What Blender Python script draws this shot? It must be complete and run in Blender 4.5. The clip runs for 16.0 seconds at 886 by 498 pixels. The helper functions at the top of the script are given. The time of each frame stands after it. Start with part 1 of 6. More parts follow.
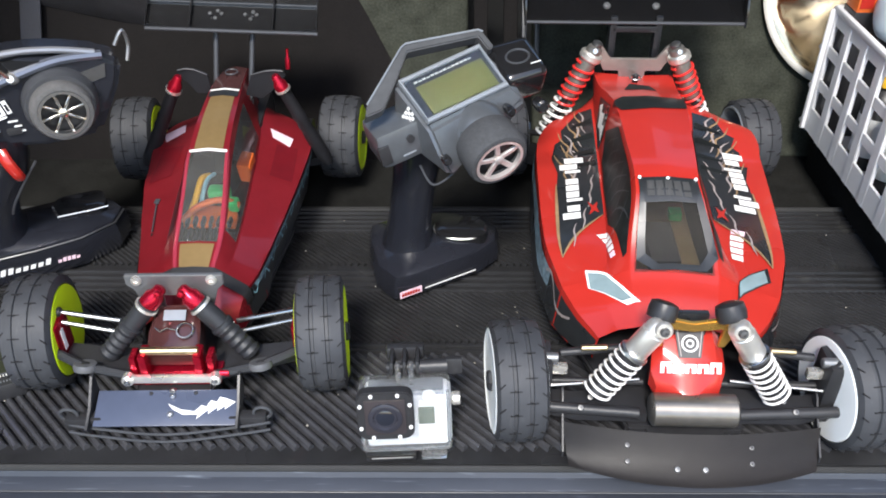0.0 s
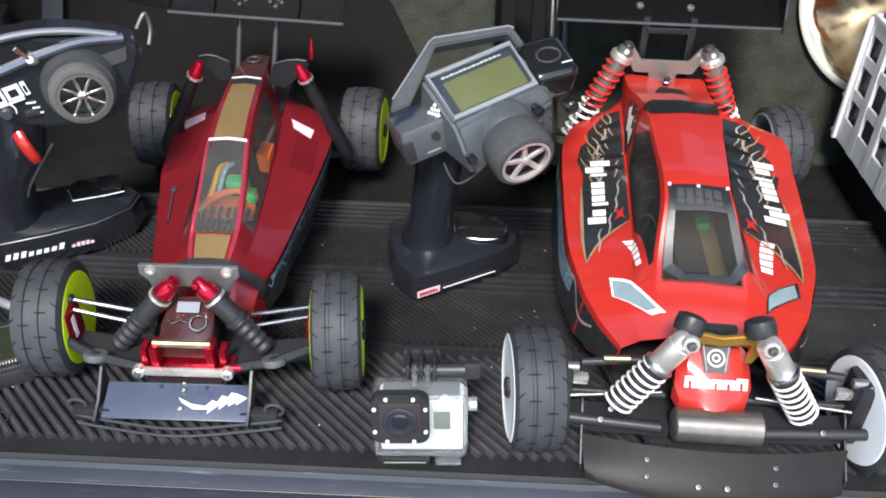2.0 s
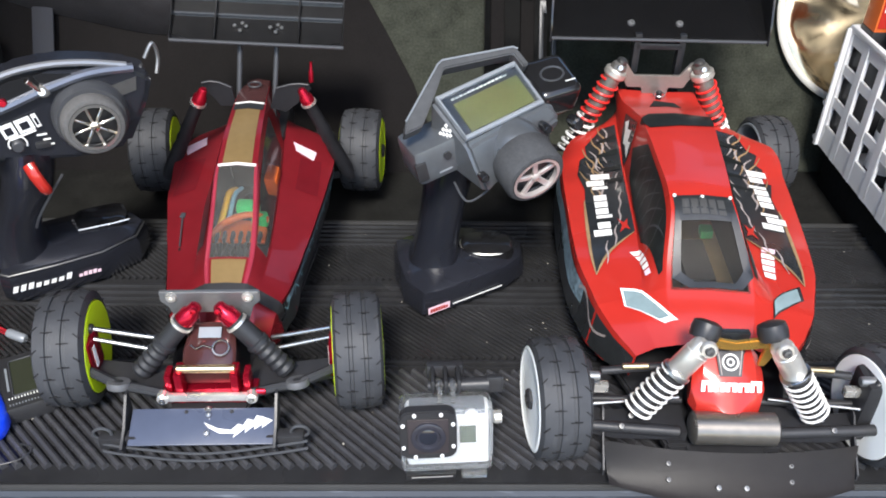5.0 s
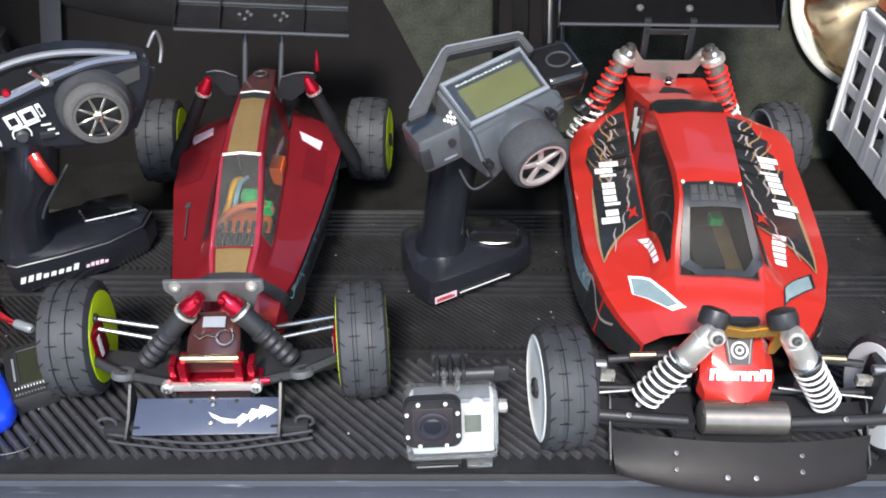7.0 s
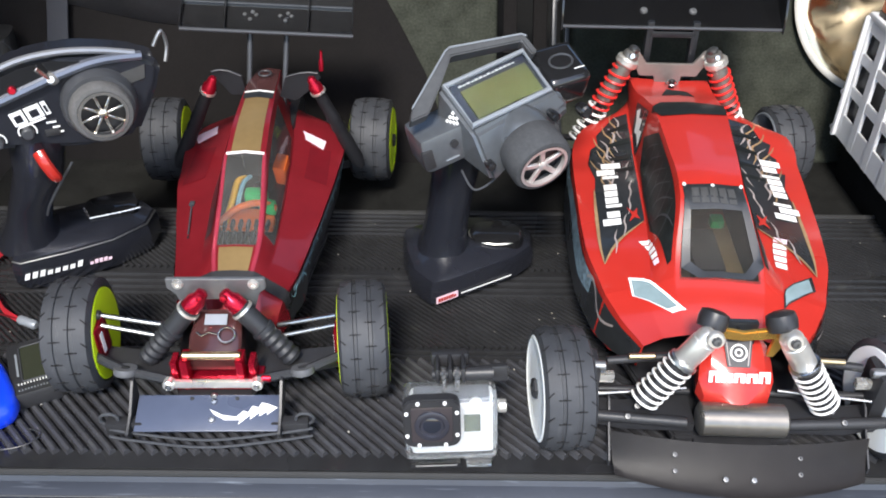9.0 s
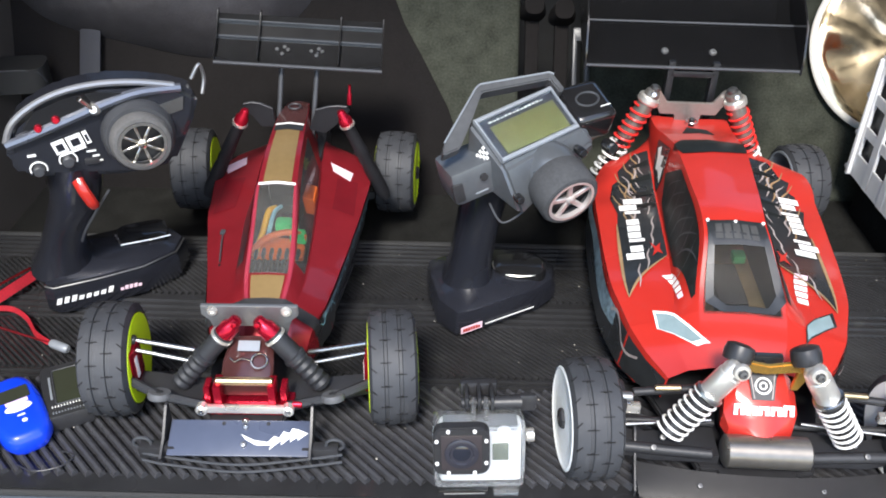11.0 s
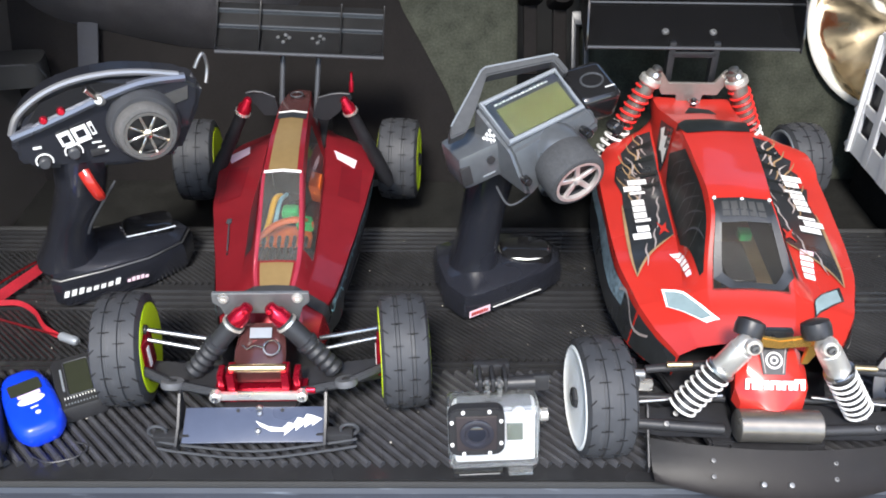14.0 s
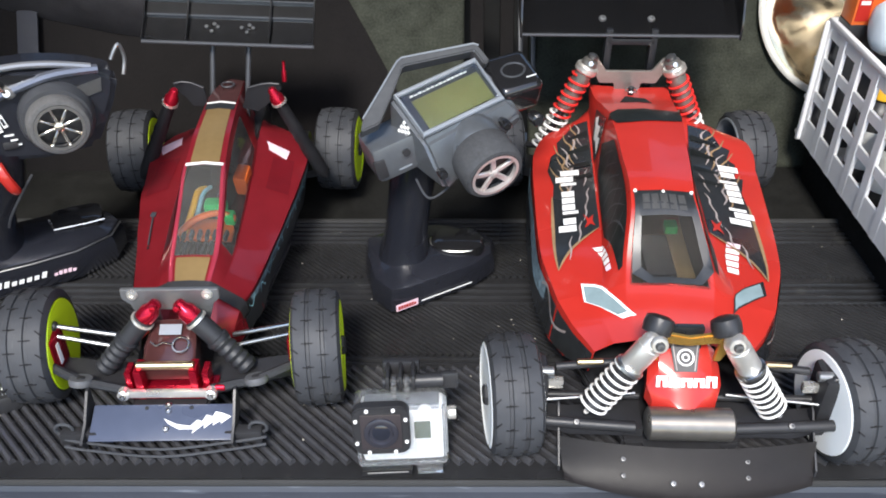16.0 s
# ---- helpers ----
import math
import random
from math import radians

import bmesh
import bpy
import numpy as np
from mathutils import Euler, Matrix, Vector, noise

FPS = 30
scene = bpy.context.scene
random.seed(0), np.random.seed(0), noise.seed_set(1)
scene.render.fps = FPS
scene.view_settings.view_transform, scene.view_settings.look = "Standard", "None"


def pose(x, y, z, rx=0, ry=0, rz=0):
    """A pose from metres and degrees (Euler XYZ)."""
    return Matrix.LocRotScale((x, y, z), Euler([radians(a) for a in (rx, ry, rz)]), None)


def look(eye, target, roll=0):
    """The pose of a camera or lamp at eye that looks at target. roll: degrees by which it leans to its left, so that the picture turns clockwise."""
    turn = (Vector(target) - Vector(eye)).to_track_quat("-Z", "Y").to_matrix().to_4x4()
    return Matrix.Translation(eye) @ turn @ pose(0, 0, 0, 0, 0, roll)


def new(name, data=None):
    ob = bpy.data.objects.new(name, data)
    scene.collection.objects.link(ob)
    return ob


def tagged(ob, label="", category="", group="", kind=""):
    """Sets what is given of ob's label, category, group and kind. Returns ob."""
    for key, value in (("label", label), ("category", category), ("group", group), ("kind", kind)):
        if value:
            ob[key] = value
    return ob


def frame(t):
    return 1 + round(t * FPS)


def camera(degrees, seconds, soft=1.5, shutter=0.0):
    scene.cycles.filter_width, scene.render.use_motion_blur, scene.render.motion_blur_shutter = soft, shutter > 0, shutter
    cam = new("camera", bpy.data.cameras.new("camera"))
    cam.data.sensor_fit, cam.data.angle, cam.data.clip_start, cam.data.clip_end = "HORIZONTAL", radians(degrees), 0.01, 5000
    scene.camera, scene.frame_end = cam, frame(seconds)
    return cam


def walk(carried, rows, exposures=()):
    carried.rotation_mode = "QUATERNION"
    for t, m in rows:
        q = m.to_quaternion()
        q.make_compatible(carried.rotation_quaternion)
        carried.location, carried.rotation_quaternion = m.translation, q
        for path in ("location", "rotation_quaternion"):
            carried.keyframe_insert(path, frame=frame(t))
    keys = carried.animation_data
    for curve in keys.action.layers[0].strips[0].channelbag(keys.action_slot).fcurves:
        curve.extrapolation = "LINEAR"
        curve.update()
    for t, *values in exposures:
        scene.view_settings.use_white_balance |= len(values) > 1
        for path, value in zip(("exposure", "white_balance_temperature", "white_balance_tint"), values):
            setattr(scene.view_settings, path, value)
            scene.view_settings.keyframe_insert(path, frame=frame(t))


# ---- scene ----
cam = camera(55.0, 16.0, soft=1.8)
PATH = [
    (0, (0.004, 0.005, 0.531), (-0.006, 1.621, -0.648), -0.1),
    (0.5, (0.003, 0.007, 0.533), (-0.029, 1.627, -0.64), 0.8),
    (1, (0.0, 0.016, 0.528), (-0.041, 1.622, -0.663), 1.3),
    (1.5, (0.001, 0.021, 0.531), (-0.034, 1.628, -0.659), 1.5),
    (2, (-0.005, 0.023, 0.526), (-0.04, 1.627, -0.667), 1.6),
    (2.5, (-0.006, 0.026, 0.529), (-0.027, 1.636, -0.657), 0.6),
    (3, (-0.016, 0.024, 0.53), (-0.021, 1.638, -0.652), 0.4),
    (3.5, (-0.031, 0.02, 0.53), (-0.025, 1.636, -0.647), 0.4),
    (4, (-0.05, 0.013, 0.531), (-0.013, 1.636, -0.638), 1.0),
    (4.2, (-0.051, 0.011, 0.533), (0.007, 1.64, -0.625), 1.3),
    (6.3, (-0.036, 0.014, 0.538), (-0.024, 1.627, -0.645), 0.9),
    (6.5, (-0.035, 0.012, 0.537), (-0.017, 1.641, -0.623), 0.3),
    (7, (-0.038, 0.015, 0.53), (-0.028, 1.629, -0.65), 0.3),
    (7.5, (-0.039, 0.011, 0.532), (-0.003, 1.635, -0.634), 0.7),
    (8, (-0.04, 0.008, 0.535), (-0.006, 1.64, -0.62), 0.8),
    (8.5, (-0.035, 0.01, 0.533), (-0.021, 1.633, -0.637), 0.9),
    (8.7, (-0.035, 0.012, 0.531), (-0.036, 1.628, -0.647), 0.5),
    (10.8, (-0.047, 0.004, 0.537), (-0.04, 1.647, -0.603), 1.3),
    (11, (-0.058, -0.002, 0.539), (-0.065, 1.658, -0.577), 1.3),
    (11.5, (-0.077, -0.002, 0.537), (-0.081, 1.661, -0.575), 0.7),
    (12, (-0.098, -0.003, 0.536), (-0.125, 1.657, -0.578), 0.6),
    (12.5, (-0.114, -0.002, 0.535), (-0.185, 1.652, -0.588), 0.1),
    (13, (-0.109, -0.009, 0.536), (-0.168, 1.653, -0.575), -0.0),
    (13.5, (-0.094, -0.011, 0.533), (-0.119, 1.645, -0.587), 0.2),
    (14, (-0.072, -0.008, 0.534), (-0.061, 1.641, -0.597), 0.4),
    (14.5, (-0.045, -0.003, 0.535), (-0.015, 1.638, -0.608), 0.2),
    (15, (-0.018, 0.002, 0.533), (-0.008, 1.626, -0.634), -0.7),
    (15.5, (-0.002, 0.003, 0.535), (0.009, 1.632, -0.624), 0.1),
    (16, (0.006, 0.008, 0.536), (0.0, 1.633, -0.63), -0.1),
]
walk(cam, [(t, look(eye, target, roll)) for t, eye, target, roll in PATH],
     [(0, 1.34), (8.5, 1.38), (11.0, 1.48), (12.5, 1.78), (13.5, 1.69), (14.5, 1.42), (16, 1.30)])

# ---------------------------------------------------------------- light
world = bpy.data.worlds.new("sky")
scene.world = world
world.use_nodes = True
wn = world.node_tree.nodes
sky = wn.new("ShaderNodeTexSky")
sky.sky_type = 'NISHITA'
sky.sun_disc = False
sky.sun_elevation = radians(52)
sky.sun_rotation = radians(160)
world.node_tree.links.new(sky.outputs[0], wn["Background"].inputs[0])
wn["Background"].inputs[1].default_value = 0.15
sun_data = bpy.data.lights.new("sun", 'SUN')
sun_data.energy = 2.2
sun_data.angle = radians(12)
sun_data.color = (1.0, 0.96, 0.9)
sun_ob = new("sun", sun_data)
sun_ob.matrix_world = look((-0.25, -0.8, 1.6), (0.0, 0.55, 0.0))
scene.view_settings.exposure = 1.35


# ---------------------------------------------------------------- materials
def mat(name, col, rough=0.5, metal=0.0, grain=0.12, scale=60.0, bump=0.0, bscale=400.0, wear=0.0, coat=0.0, spec=0.5, trans=0.0, alpha=1.0, ior=1.45):
    """A procedural surface: colour varied at two scales, roughness wear, fine relief."""
    m = bpy.data.materials.new(name)
    m.use_nodes = True
    nt = m.node_tree
    b = nt.nodes["Principled BSDF"]
    tc = nt.nodes.new("ShaderNodeTexCoord")
    n1 = nt.nodes.new("ShaderNodeTexNoise")
    n1.inputs["Scale"].default_value = scale
    n1.inputs["Detail"].default_value = 6
    n2 = nt.nodes.new("ShaderNodeTexNoise")
    n2.inputs["Scale"].default_value = scale * 0.12
    n2.inputs["Detail"].default_value = 3
    for n in (n1, n2):
        nt.links.new(tc.outputs["Object"], n.inputs["Vector"])
    add = nt.nodes.new("ShaderNodeMath")
    add.operation = 'ADD'
    nt.links.new(n1.outputs[0], add.inputs[0])
    nt.links.new(n2.outputs[0], add.inputs[1])
    mr = nt.nodes.new("ShaderNodeMapRange")
    mr.inputs[1].default_value = 0.6
    mr.inputs[2].default_value = 1.4
    mr.inputs[3].default_value = 1.0 - grain
    mr.inputs[4].default_value = 1.0 + grain
    nt.links.new(add.outputs[0], mr.inputs[0])
    mul = nt.nodes.new("ShaderNodeMix")
    mul.data_type = 'RGBA'
    mul.blend_type = 'MULTIPLY'
    mul.inputs[0].default_value = 1.0
    mul.inputs[6].default_value = (*col, 1)
    nt.links.new(mr.outputs[0], mul.inputs[7])
    nt.links.new(mul.outputs[2], b.inputs["Base Color"])
    rr = nt.nodes.new("ShaderNodeMapRange")
    rr.inputs[1].default_value = 0.3
    rr.inputs[2].default_value = 0.7
    rr.inputs[3].default_value = max(0.02, rough - 0.06 - wear)
    rr.inputs[4].default_value = min(1.0, rough + 0.06 + wear)
    nt.links.new(n2.outputs[0], rr.inputs[0])
    nt.links.new(rr.outputs[0], b.inputs["Roughness"])
    b.inputs["Metallic"].default_value = metal
    b.inputs["Coat Weight"].default_value = coat
    b.inputs["Coat Roughness"].default_value = 0.06
    b.inputs["Specular IOR Level"].default_value = spec
    b.inputs["Transmission Weight"].default_value = trans
    b.inputs["Alpha"].default_value = alpha
    b.inputs["IOR"].default_value = ior
    if bump:
        n3 = nt.nodes.new("ShaderNodeTexNoise")
        n3.inputs["Scale"].default_value = bscale
        n3.inputs["Detail"].default_value = 4
        nt.links.new(tc.outputs["Object"], n3.inputs["Vector"])
        bp = nt.nodes.new("ShaderNodeBump")
        bp.inputs["Strength"].default_value = bump
        bp.inputs["Distance"].default_value = 0.001
        nt.links.new(n3.outputs[0], bp.inputs["Height"])
        nt.links.new(bp.outputs[0], b.inputs["Normal"])
    return m


M_MAT = mat("rubber_mat", (0.020, 0.020, 0.021), 0.30, grain=0.3, scale=40, bump=0.15, bscale=900, wear=0.12)
# mat rubber in a lighter colour, for sky light on the front ribs
M_LIT_RIB = mat("lit_rubber_rib", (0.042, 0.042, 0.046), 0.30, grain=0.3, scale=60, bump=0.2, bscale=900, wear=0.1)
M_SILL = mat("sill_plastic", (0.038, 0.043, 0.055), 0.45, grain=0.15, scale=25, bump=0.2, bscale=1200, wear=0.1)
M_CARPET = mat("carpet", (0.040, 0.043, 0.034), 0.95, grain=0.45, scale=350, bump=1.0, bscale=1500, spec=0.1)
M_WALL = mat("side_trim", (0.088, 0.077, 0.070), 0.65, grain=0.25, scale=12, bump=0.3, bscale=1500)
M_FLOOR = mat("black_carpet", (0.015, 0.015, 0.014), 0.95, grain=0.4, scale=350, bump=0.8, bscale=1500, spec=0.1)
M_TRIM = mat("dark_trim", (0.022, 0.022, 0.022), 0.6, grain=0.2, scale=30, bump=0.3, bscale=1500)
M_BAG = mat("bag_cloth", (0.050, 0.048, 0.052), 0.8, grain=0.3, scale=500, bump=0.7, bscale=2500, spec=0.25)
M_TYRE = mat("tyre_rubber", (0.040, 0.042, 0.047), 0.5, grain=0.2, scale=80, bump=0.25, bscale=1500, wear=0.08, spec=0.4)
M_GROOVE = mat("tyre_groove", (0.016, 0.016, 0.017), 0.85, spec=0.2)
M_BLACK = mat("black_plastic", (0.023, 0.023, 0.025), 0.38, grain=0.2, scale=90, bump=0.15, bscale=1500)
M_GLOSS = mat("gloss_black", (0.012, 0.012, 0.013), 0.14, grain=0.2, scale=50, coat=0.5)
M_DGREY = mat("dark_grey_plastic", (0.045, 0.047, 0.052), 0.36, grain=0.12, scale=90, bump=0.12, bscale=1800)
M_RED = mat("red_paint", (0.40, 0.024, 0.017), 0.27, grain=0.07, scale=30, coat=0.45, wear=0.06, spec=0.4)
M_CANDY = mat("candy_red_paint", (0.27, 0.016, 0.024), 0.33, metal=0.5, grain=0.14, scale=60, coat=0.45, wear=0.06)
M_GOLD = mat("gold_paint", (0.30, 0.20, 0.085), 0.4, metal=0.5, grain=0.1, scale=120)
M_LIME = mat("lime_plastic", (0.62, 0.82, 0.01), 0.4, grain=0.06, scale=60)
M_WHITE = mat("white_plastic", (0.78, 0.79, 0.78), 0.4, grain=0.06, scale=50)
M_RIM = mat("bright_white_plastic", (0.90, 0.91, 0.90), 0.35, grain=0.03, scale=50)
M_DECAL = mat("white_decal", (0.78, 0.78, 0.76), 0.35, grain=0.06, scale=200)
M_PANEL = mat("black_decal", (0.020, 0.022, 0.024), 0.3, grain=0.35, scale=140, coat=0.4)
M_FLAME = mat("bronze_decal", (0.26, 0.17, 0.09), 0.35, grain=0.3, scale=200)
M_LIGHT = mat("headlight_decal", (0.20, 0.27, 0.285), 0.12, grain=0.3, scale=60, coat=1.0)
M_BLUE_DECAL = mat("light_blue_decal", (0.22, 0.42, 0.48), 0.3, grain=0.5, scale=120)
M_STEEL = mat("steel", (0.50, 0.50, 0.49), 0.28, metal=1.0, grain=0.1, scale=120, wear=0.06)
M_ALU = mat("satin_aluminium", (0.82, 0.79, 0.73), 0.32, metal=0.8, grain=0.08, scale=200, wear=0.05)
M_GUN = mat("gunmetal", (0.15, 0.15, 0.15), 0.42, metal=0.8, grain=0.12, scale=150, wear=0.05)
M_GREYMET = mat("grey_tower_metal", (0.25, 0.255, 0.26), 0.4, metal=0.75, grain=0.1, scale=150)
M_ANORED = mat("red_anodised", (0.44, 0.010, 0.030), 0.28, metal=0.75, grain=0.08, scale=120)
M_ANOGOLD = mat("gold_anodised", (0.72, 0.42, 0.10), 0.3, metal=0.85, grain=0.08, scale=120)
M_BRASS = mat("brass", (0.62, 0.50, 0.30), 0.32, metal=1.0, grain=0.1, scale=120)
M_CHROME = mat("chrome", (0.90, 0.84, 0.74), 0.16, metal=1.0, grain=0.05, scale=100)
M_WSPRING = mat("white_spring", (0.80, 0.79, 0.76), 0.4, grain=0.06, scale=200)
M_RSPRING = mat("red_spring", (0.66, 0.03, 0.025), 0.35, grain=0.06, scale=200)
M_GREYTX = mat("transmitter_grey", (0.126, 0.136, 0.148), 0.32, metal=0.5, grain=0.1, scale=160, bump=0.08, bscale=2500)
M_LCD = mat("lcd", (0.15, 0.155, 0.065), 0.35, grain=0.08, scale=30)
M_LCDG = mat("grey_lcd", (0.12, 0.15, 0.11), 0.25, grain=0.15, scale=40)
M_LCDD = mat("dark_lcd", (0.030, 0.033, 0.022), 0.22, grain=0.15, scale=40)
M_SLATE = mat("slate_plastic", (0.085, 0.098, 0.118), 0.38, grain=0.12, scale=120, bump=0.08, bscale=1800)
M_BLUE = mat("blue_plastic", (0.005, 0.045, 0.66), 0.3, grain=0.06, scale=80, coat=0.3)
M_SILVER = mat("silver_grey_plastic", (0.24, 0.26, 0.285), 0.4, metal=0.2, grain=0.08, scale=120)
M_BUMPER = mat("bumper_plate", (0.060, 0.072, 0.110), 0.30, grain=0.1, scale=90, bump=0.1, bscale=1800)
M_VBUMPER = mat("black_bumper", (0.028, 0.024, 0.023), 0.45, grain=0.2, scale=60, bump=0.1, bscale=1800)
M_ORANGE = mat("orange_wire", (0.55, 0.11, 0.02), 0.4, grain=0.1, scale=100)
M_GREEN = mat("green_plastic", (0.03, 0.42, 0.12), 0.4, grain=0.1, scale=100)
M_YELLOW = mat("yellow_plastic", (0.75, 0.42, 0.03), 0.4, grain=0.1, scale=100)
M_REDSTRAP = mat("red_strap", (0.60, 0.025, 0.045), 0.7, grain=0.2, scale=500, bump=0.4, bscale=3000)
M_BASKET = mat("basket_plastic", (0.86, 0.85, 0.85), 0.42, grain=0.06, scale=40, trans=0.20, bump=0.1, bscale=600)
M_DISC = mat("gold_foil", (0.62, 0.51, 0.34), 0.17, metal=1.0, grain=0.35, scale=22, bump=0.3, bscale=38, wear=0.08)
M_DISCRIM = mat("silver_foil", (0.90, 0.87, 0.80), 0.35, metal=0.35, grain=0.08, scale=40, bump=0.2, bscale=60)
M_GLASS = mat("clear_plastic", (0.93, 0.95, 0.95), 0.06, grain=0.02, trans=1.0, ior=1.2)
M_SIDEWIN = mat("dark_side_window", (0.012, 0.014, 0.014), 0.35, grain=0.5, scale=160, spec=0.3)
M_CLEAR = mat("clear_window", (0.66, 0.65, 0.61), 0.08, grain=0.3, scale=60, trans=0.93, ior=1.12, coat=0.2)
M_TINT = mat("tinted_window", (0.62, 0.60, 0.52), 0.05, grain=0.2, scale=40, trans=0.98, ior=1.2)
M_HOUSING = mat("milky_clear_plastic", (0.97, 0.98, 0.98), 0.06, grain=0.02, trans=0.94, ior=1.15, coat=0.6)
M_LENS = mat("lens_glass", (0.012, 0.014, 0.022), 0.05, grain=0.1, coat=1.0)
M_LENS2 = mat("lens_ring", (0.026, 0.026, 0.034), 0.25, grain=0.1)
M_CAMWHITE = mat("camera_silver", (0.84, 0.85, 0.84), 0.38, metal=0.0, grain=0.06, scale=120)



def scuffed(m, amount=0.5, scale=(6.0, 90.0, 1.0), pale=(0.16, 0.18, 0.21)):
    """Pale scratches drawn out along x over a material's colour."""
    nt = m.node_tree
    b = nt.nodes["Principled BSDF"]
    src = b.inputs["Base Color"].links[0].from_socket
    tc = nt.nodes.new("ShaderNodeTexCoord")
    mp = nt.nodes.new("ShaderNodeMapping")
    mp.inputs["Scale"].default_value = scale
    n = nt.nodes.new("ShaderNodeTexNoise")
    n.inputs["Scale"].default_value = 4.0
    n.inputs["Detail"].default_value = 8
    nt.links.new(tc.outputs["Object"], mp.inputs["Vector"])
    nt.links.new(mp.outputs[0], n.inputs["Vector"])
    r = nt.nodes.new("ShaderNodeMapRange")
    r.inputs[1].default_value = 0.60
    r.inputs[2].default_value = 0.74
    r.inputs[3].default_value = 0.0
    r.inputs[4].default_value = amount
    nt.links.new(n.outputs[0], r.inputs[0])
    mx = nt.nodes.new("ShaderNodeMix")
    mx.data_type = 'RGBA'
    nt.links.new(r.outputs[0], mx.inputs[0])
    nt.links.new(src, mx.inputs[6])
    mx.inputs[7].default_value = (*pale, 1)
    nt.links.new(mx.outputs[2], b.inputs["Base Color"])


scuffed(M_SILL)
scuffed(M_MAT, 0.35, (14.0, 14.0, 14.0), (0.05, 0.05, 0.045))
scuffed(M_LIT_RIB, 0.4, (20.0, 20.0, 20.0), (0.07, 0.07, 0.07))
scuffed(M_TYRE, 0.4, (10.0, 10.0, 40.0), (0.10, 0.10, 0.10))

# ---------------------------------------------------------------- modelling helpers
def V(*a):
    return Vector(a)


def finish(name, bm, material, angle=40):
    bmesh.ops.recalc_face_normals(bm, faces=bm.faces[:])
    me = bpy.data.meshes.new(name)
    bm.to_mesh(me)
    bm.free()
    for p in me.polygons:
        p.use_smooth = True
    me.set_sharp_from_angle(angle=radians(angle))
    me.materials.append(material)
    return me


def part(name, bm, material, parent, label="", m=None, angle=40):
    """One mesh object under a thing or a part, in its parent's own space."""
    ob = new(name, finish(name, bm, material, angle))
    ob.parent = parent
    if m is not None:
        ob.matrix_local = m
    if label:
        tagged(ob, label=label)
    return ob


def thing(name, m, label, category, group="", kind=""):
    e = new(name)
    e.empty_display_size = 0.02
    e.matrix_world = m
    return tagged(e, label=label, category=category, group=group, kind=kind)


def solid(name, bm, material, label, category, kind="", group="", m=None, angle=40):
    ob = new(name, finish(name, bm, material, angle))
    if m is not None:
        ob.matrix_world = m
    return tagged(ob, label=label, category=category, kind=kind, group=group)


def join(*bms):
    out = bmesh.new()
    for b in bms:
        me = bpy.data.meshes.new("t")
        b.to_mesh(me)
        b.free()
        out.from_mesh(me)
        bpy.data.meshes.remove(me)
    return out


def moved(bm, m):
    bm.transform(m)
    return bm


def box(sx, sy, sz, c=(0, 0, 0), bevel=0.0, seg=2):
    bm = bmesh.new()
    bmesh.ops.create_cube(bm, size=1.0)
    bm.transform(Matrix.Translation(c) @ Matrix.Diagonal((sx, sy, sz, 1)))
    if bevel:
        bmesh.ops.bevel(bm, geom=bm.edges[:], offset=bevel, segments=seg, affect='EDGES', profile=0.6)
    return bm


def axis_frame(a, b):
    a, b = Vector(a), Vector(b)
    z = (b - a).normalized()
    x = z.orthogonal().normalized()
    y = z.cross(x)
    m = Matrix((x, y, z)).transposed().to_4x4()
    m.translation = a
    return m, (b - a).length


def lathe(profile, n=32, cap=True):
    """Turn (radius, height) pairs round z."""
    bm = bmesh.new()
    rings = []
    for r, h in profile:
        rings.append([bm.verts.new((r * math.cos(2 * math.pi * i / n), r * math.sin(2 * math.pi * i / n), h)) for i in range(n)])
    for a, b in zip(rings, rings[1:]):
        for i in range(n):
            bm.faces.new((a[i], a[(i + 1) % n], b[(i + 1) % n], b[i]))
    if cap:
        bm.faces.new(rings[0][::-1])
        bm.faces.new(rings[-1])
    return bm


def rod(a, b, r, r2=None, n=14):
    m, length = axis_frame(a, b)
    r2 = r if r2 is None else r2
    e = min(r, r2) * 0.2
    return moved(lathe([(r - e, 0), (r, e), (r2, length - e), (r2 - e, length)], n), m)


def turned(a, b, profile, n=24):
    """A lathe along the line a-b; profile heights run from 0 to 1 over it."""
    m, length = axis_frame(a, b)
    return moved(lathe([(r, h * length) for r, h in profile], n), m)


def tube(points, r, n=8, closed=False, flat=1.0):
    pts = [Vector(p) for p in points]
    bm = bmesh.new()
    rings = []
    k = len(pts)
    up = None
    for i, p in enumerate(pts):
        a = pts[(i - 1) % k] if closed or i else p
        b = pts[(i + 1) % k] if closed or i < k - 1 else p
        t = (b - a).normalized()
        if up is None:
            up = t.orthogonal().normalized()
        x = (up - t * up.dot(t))
        x = x.normalized() if x.length > 1e-6 else t.orthogonal().normalized()
        y = t.cross(x)
        up = x
        rings.append([bm.verts.new(p + r * (math.cos(2 * math.pi * j / n) * x * flat + math.sin(2 * math.pi * j / n) * y)) for j in range(n)])
    for i in range(k if closed else k - 1):
        a, b = rings[i], rings[(i + 1) % k]
        for j in range(n):
            bm.faces.new((a[j], a[(j + 1) % n], b[(j + 1) % n], b[j]))
    if not closed:
        bm.faces.new(rings[0][::-1])
        bm.faces.new(rings[-1])
    return bm


def helix(a, b, r, turns, wire, per=18, taper=1.0):
    m, length = axis_frame(a, b)
    n = int(turns * per)
    pts = []
    for i in range(n + 1):
        k = i / n
        q = r * (1 + (taper - 1) * k)
        pts.append((q * math.cos(2 * math.pi * i / per), q * math.sin(2 * math.pi * i / per), k * length))
    return moved(tube(pts, wire, 6), m)


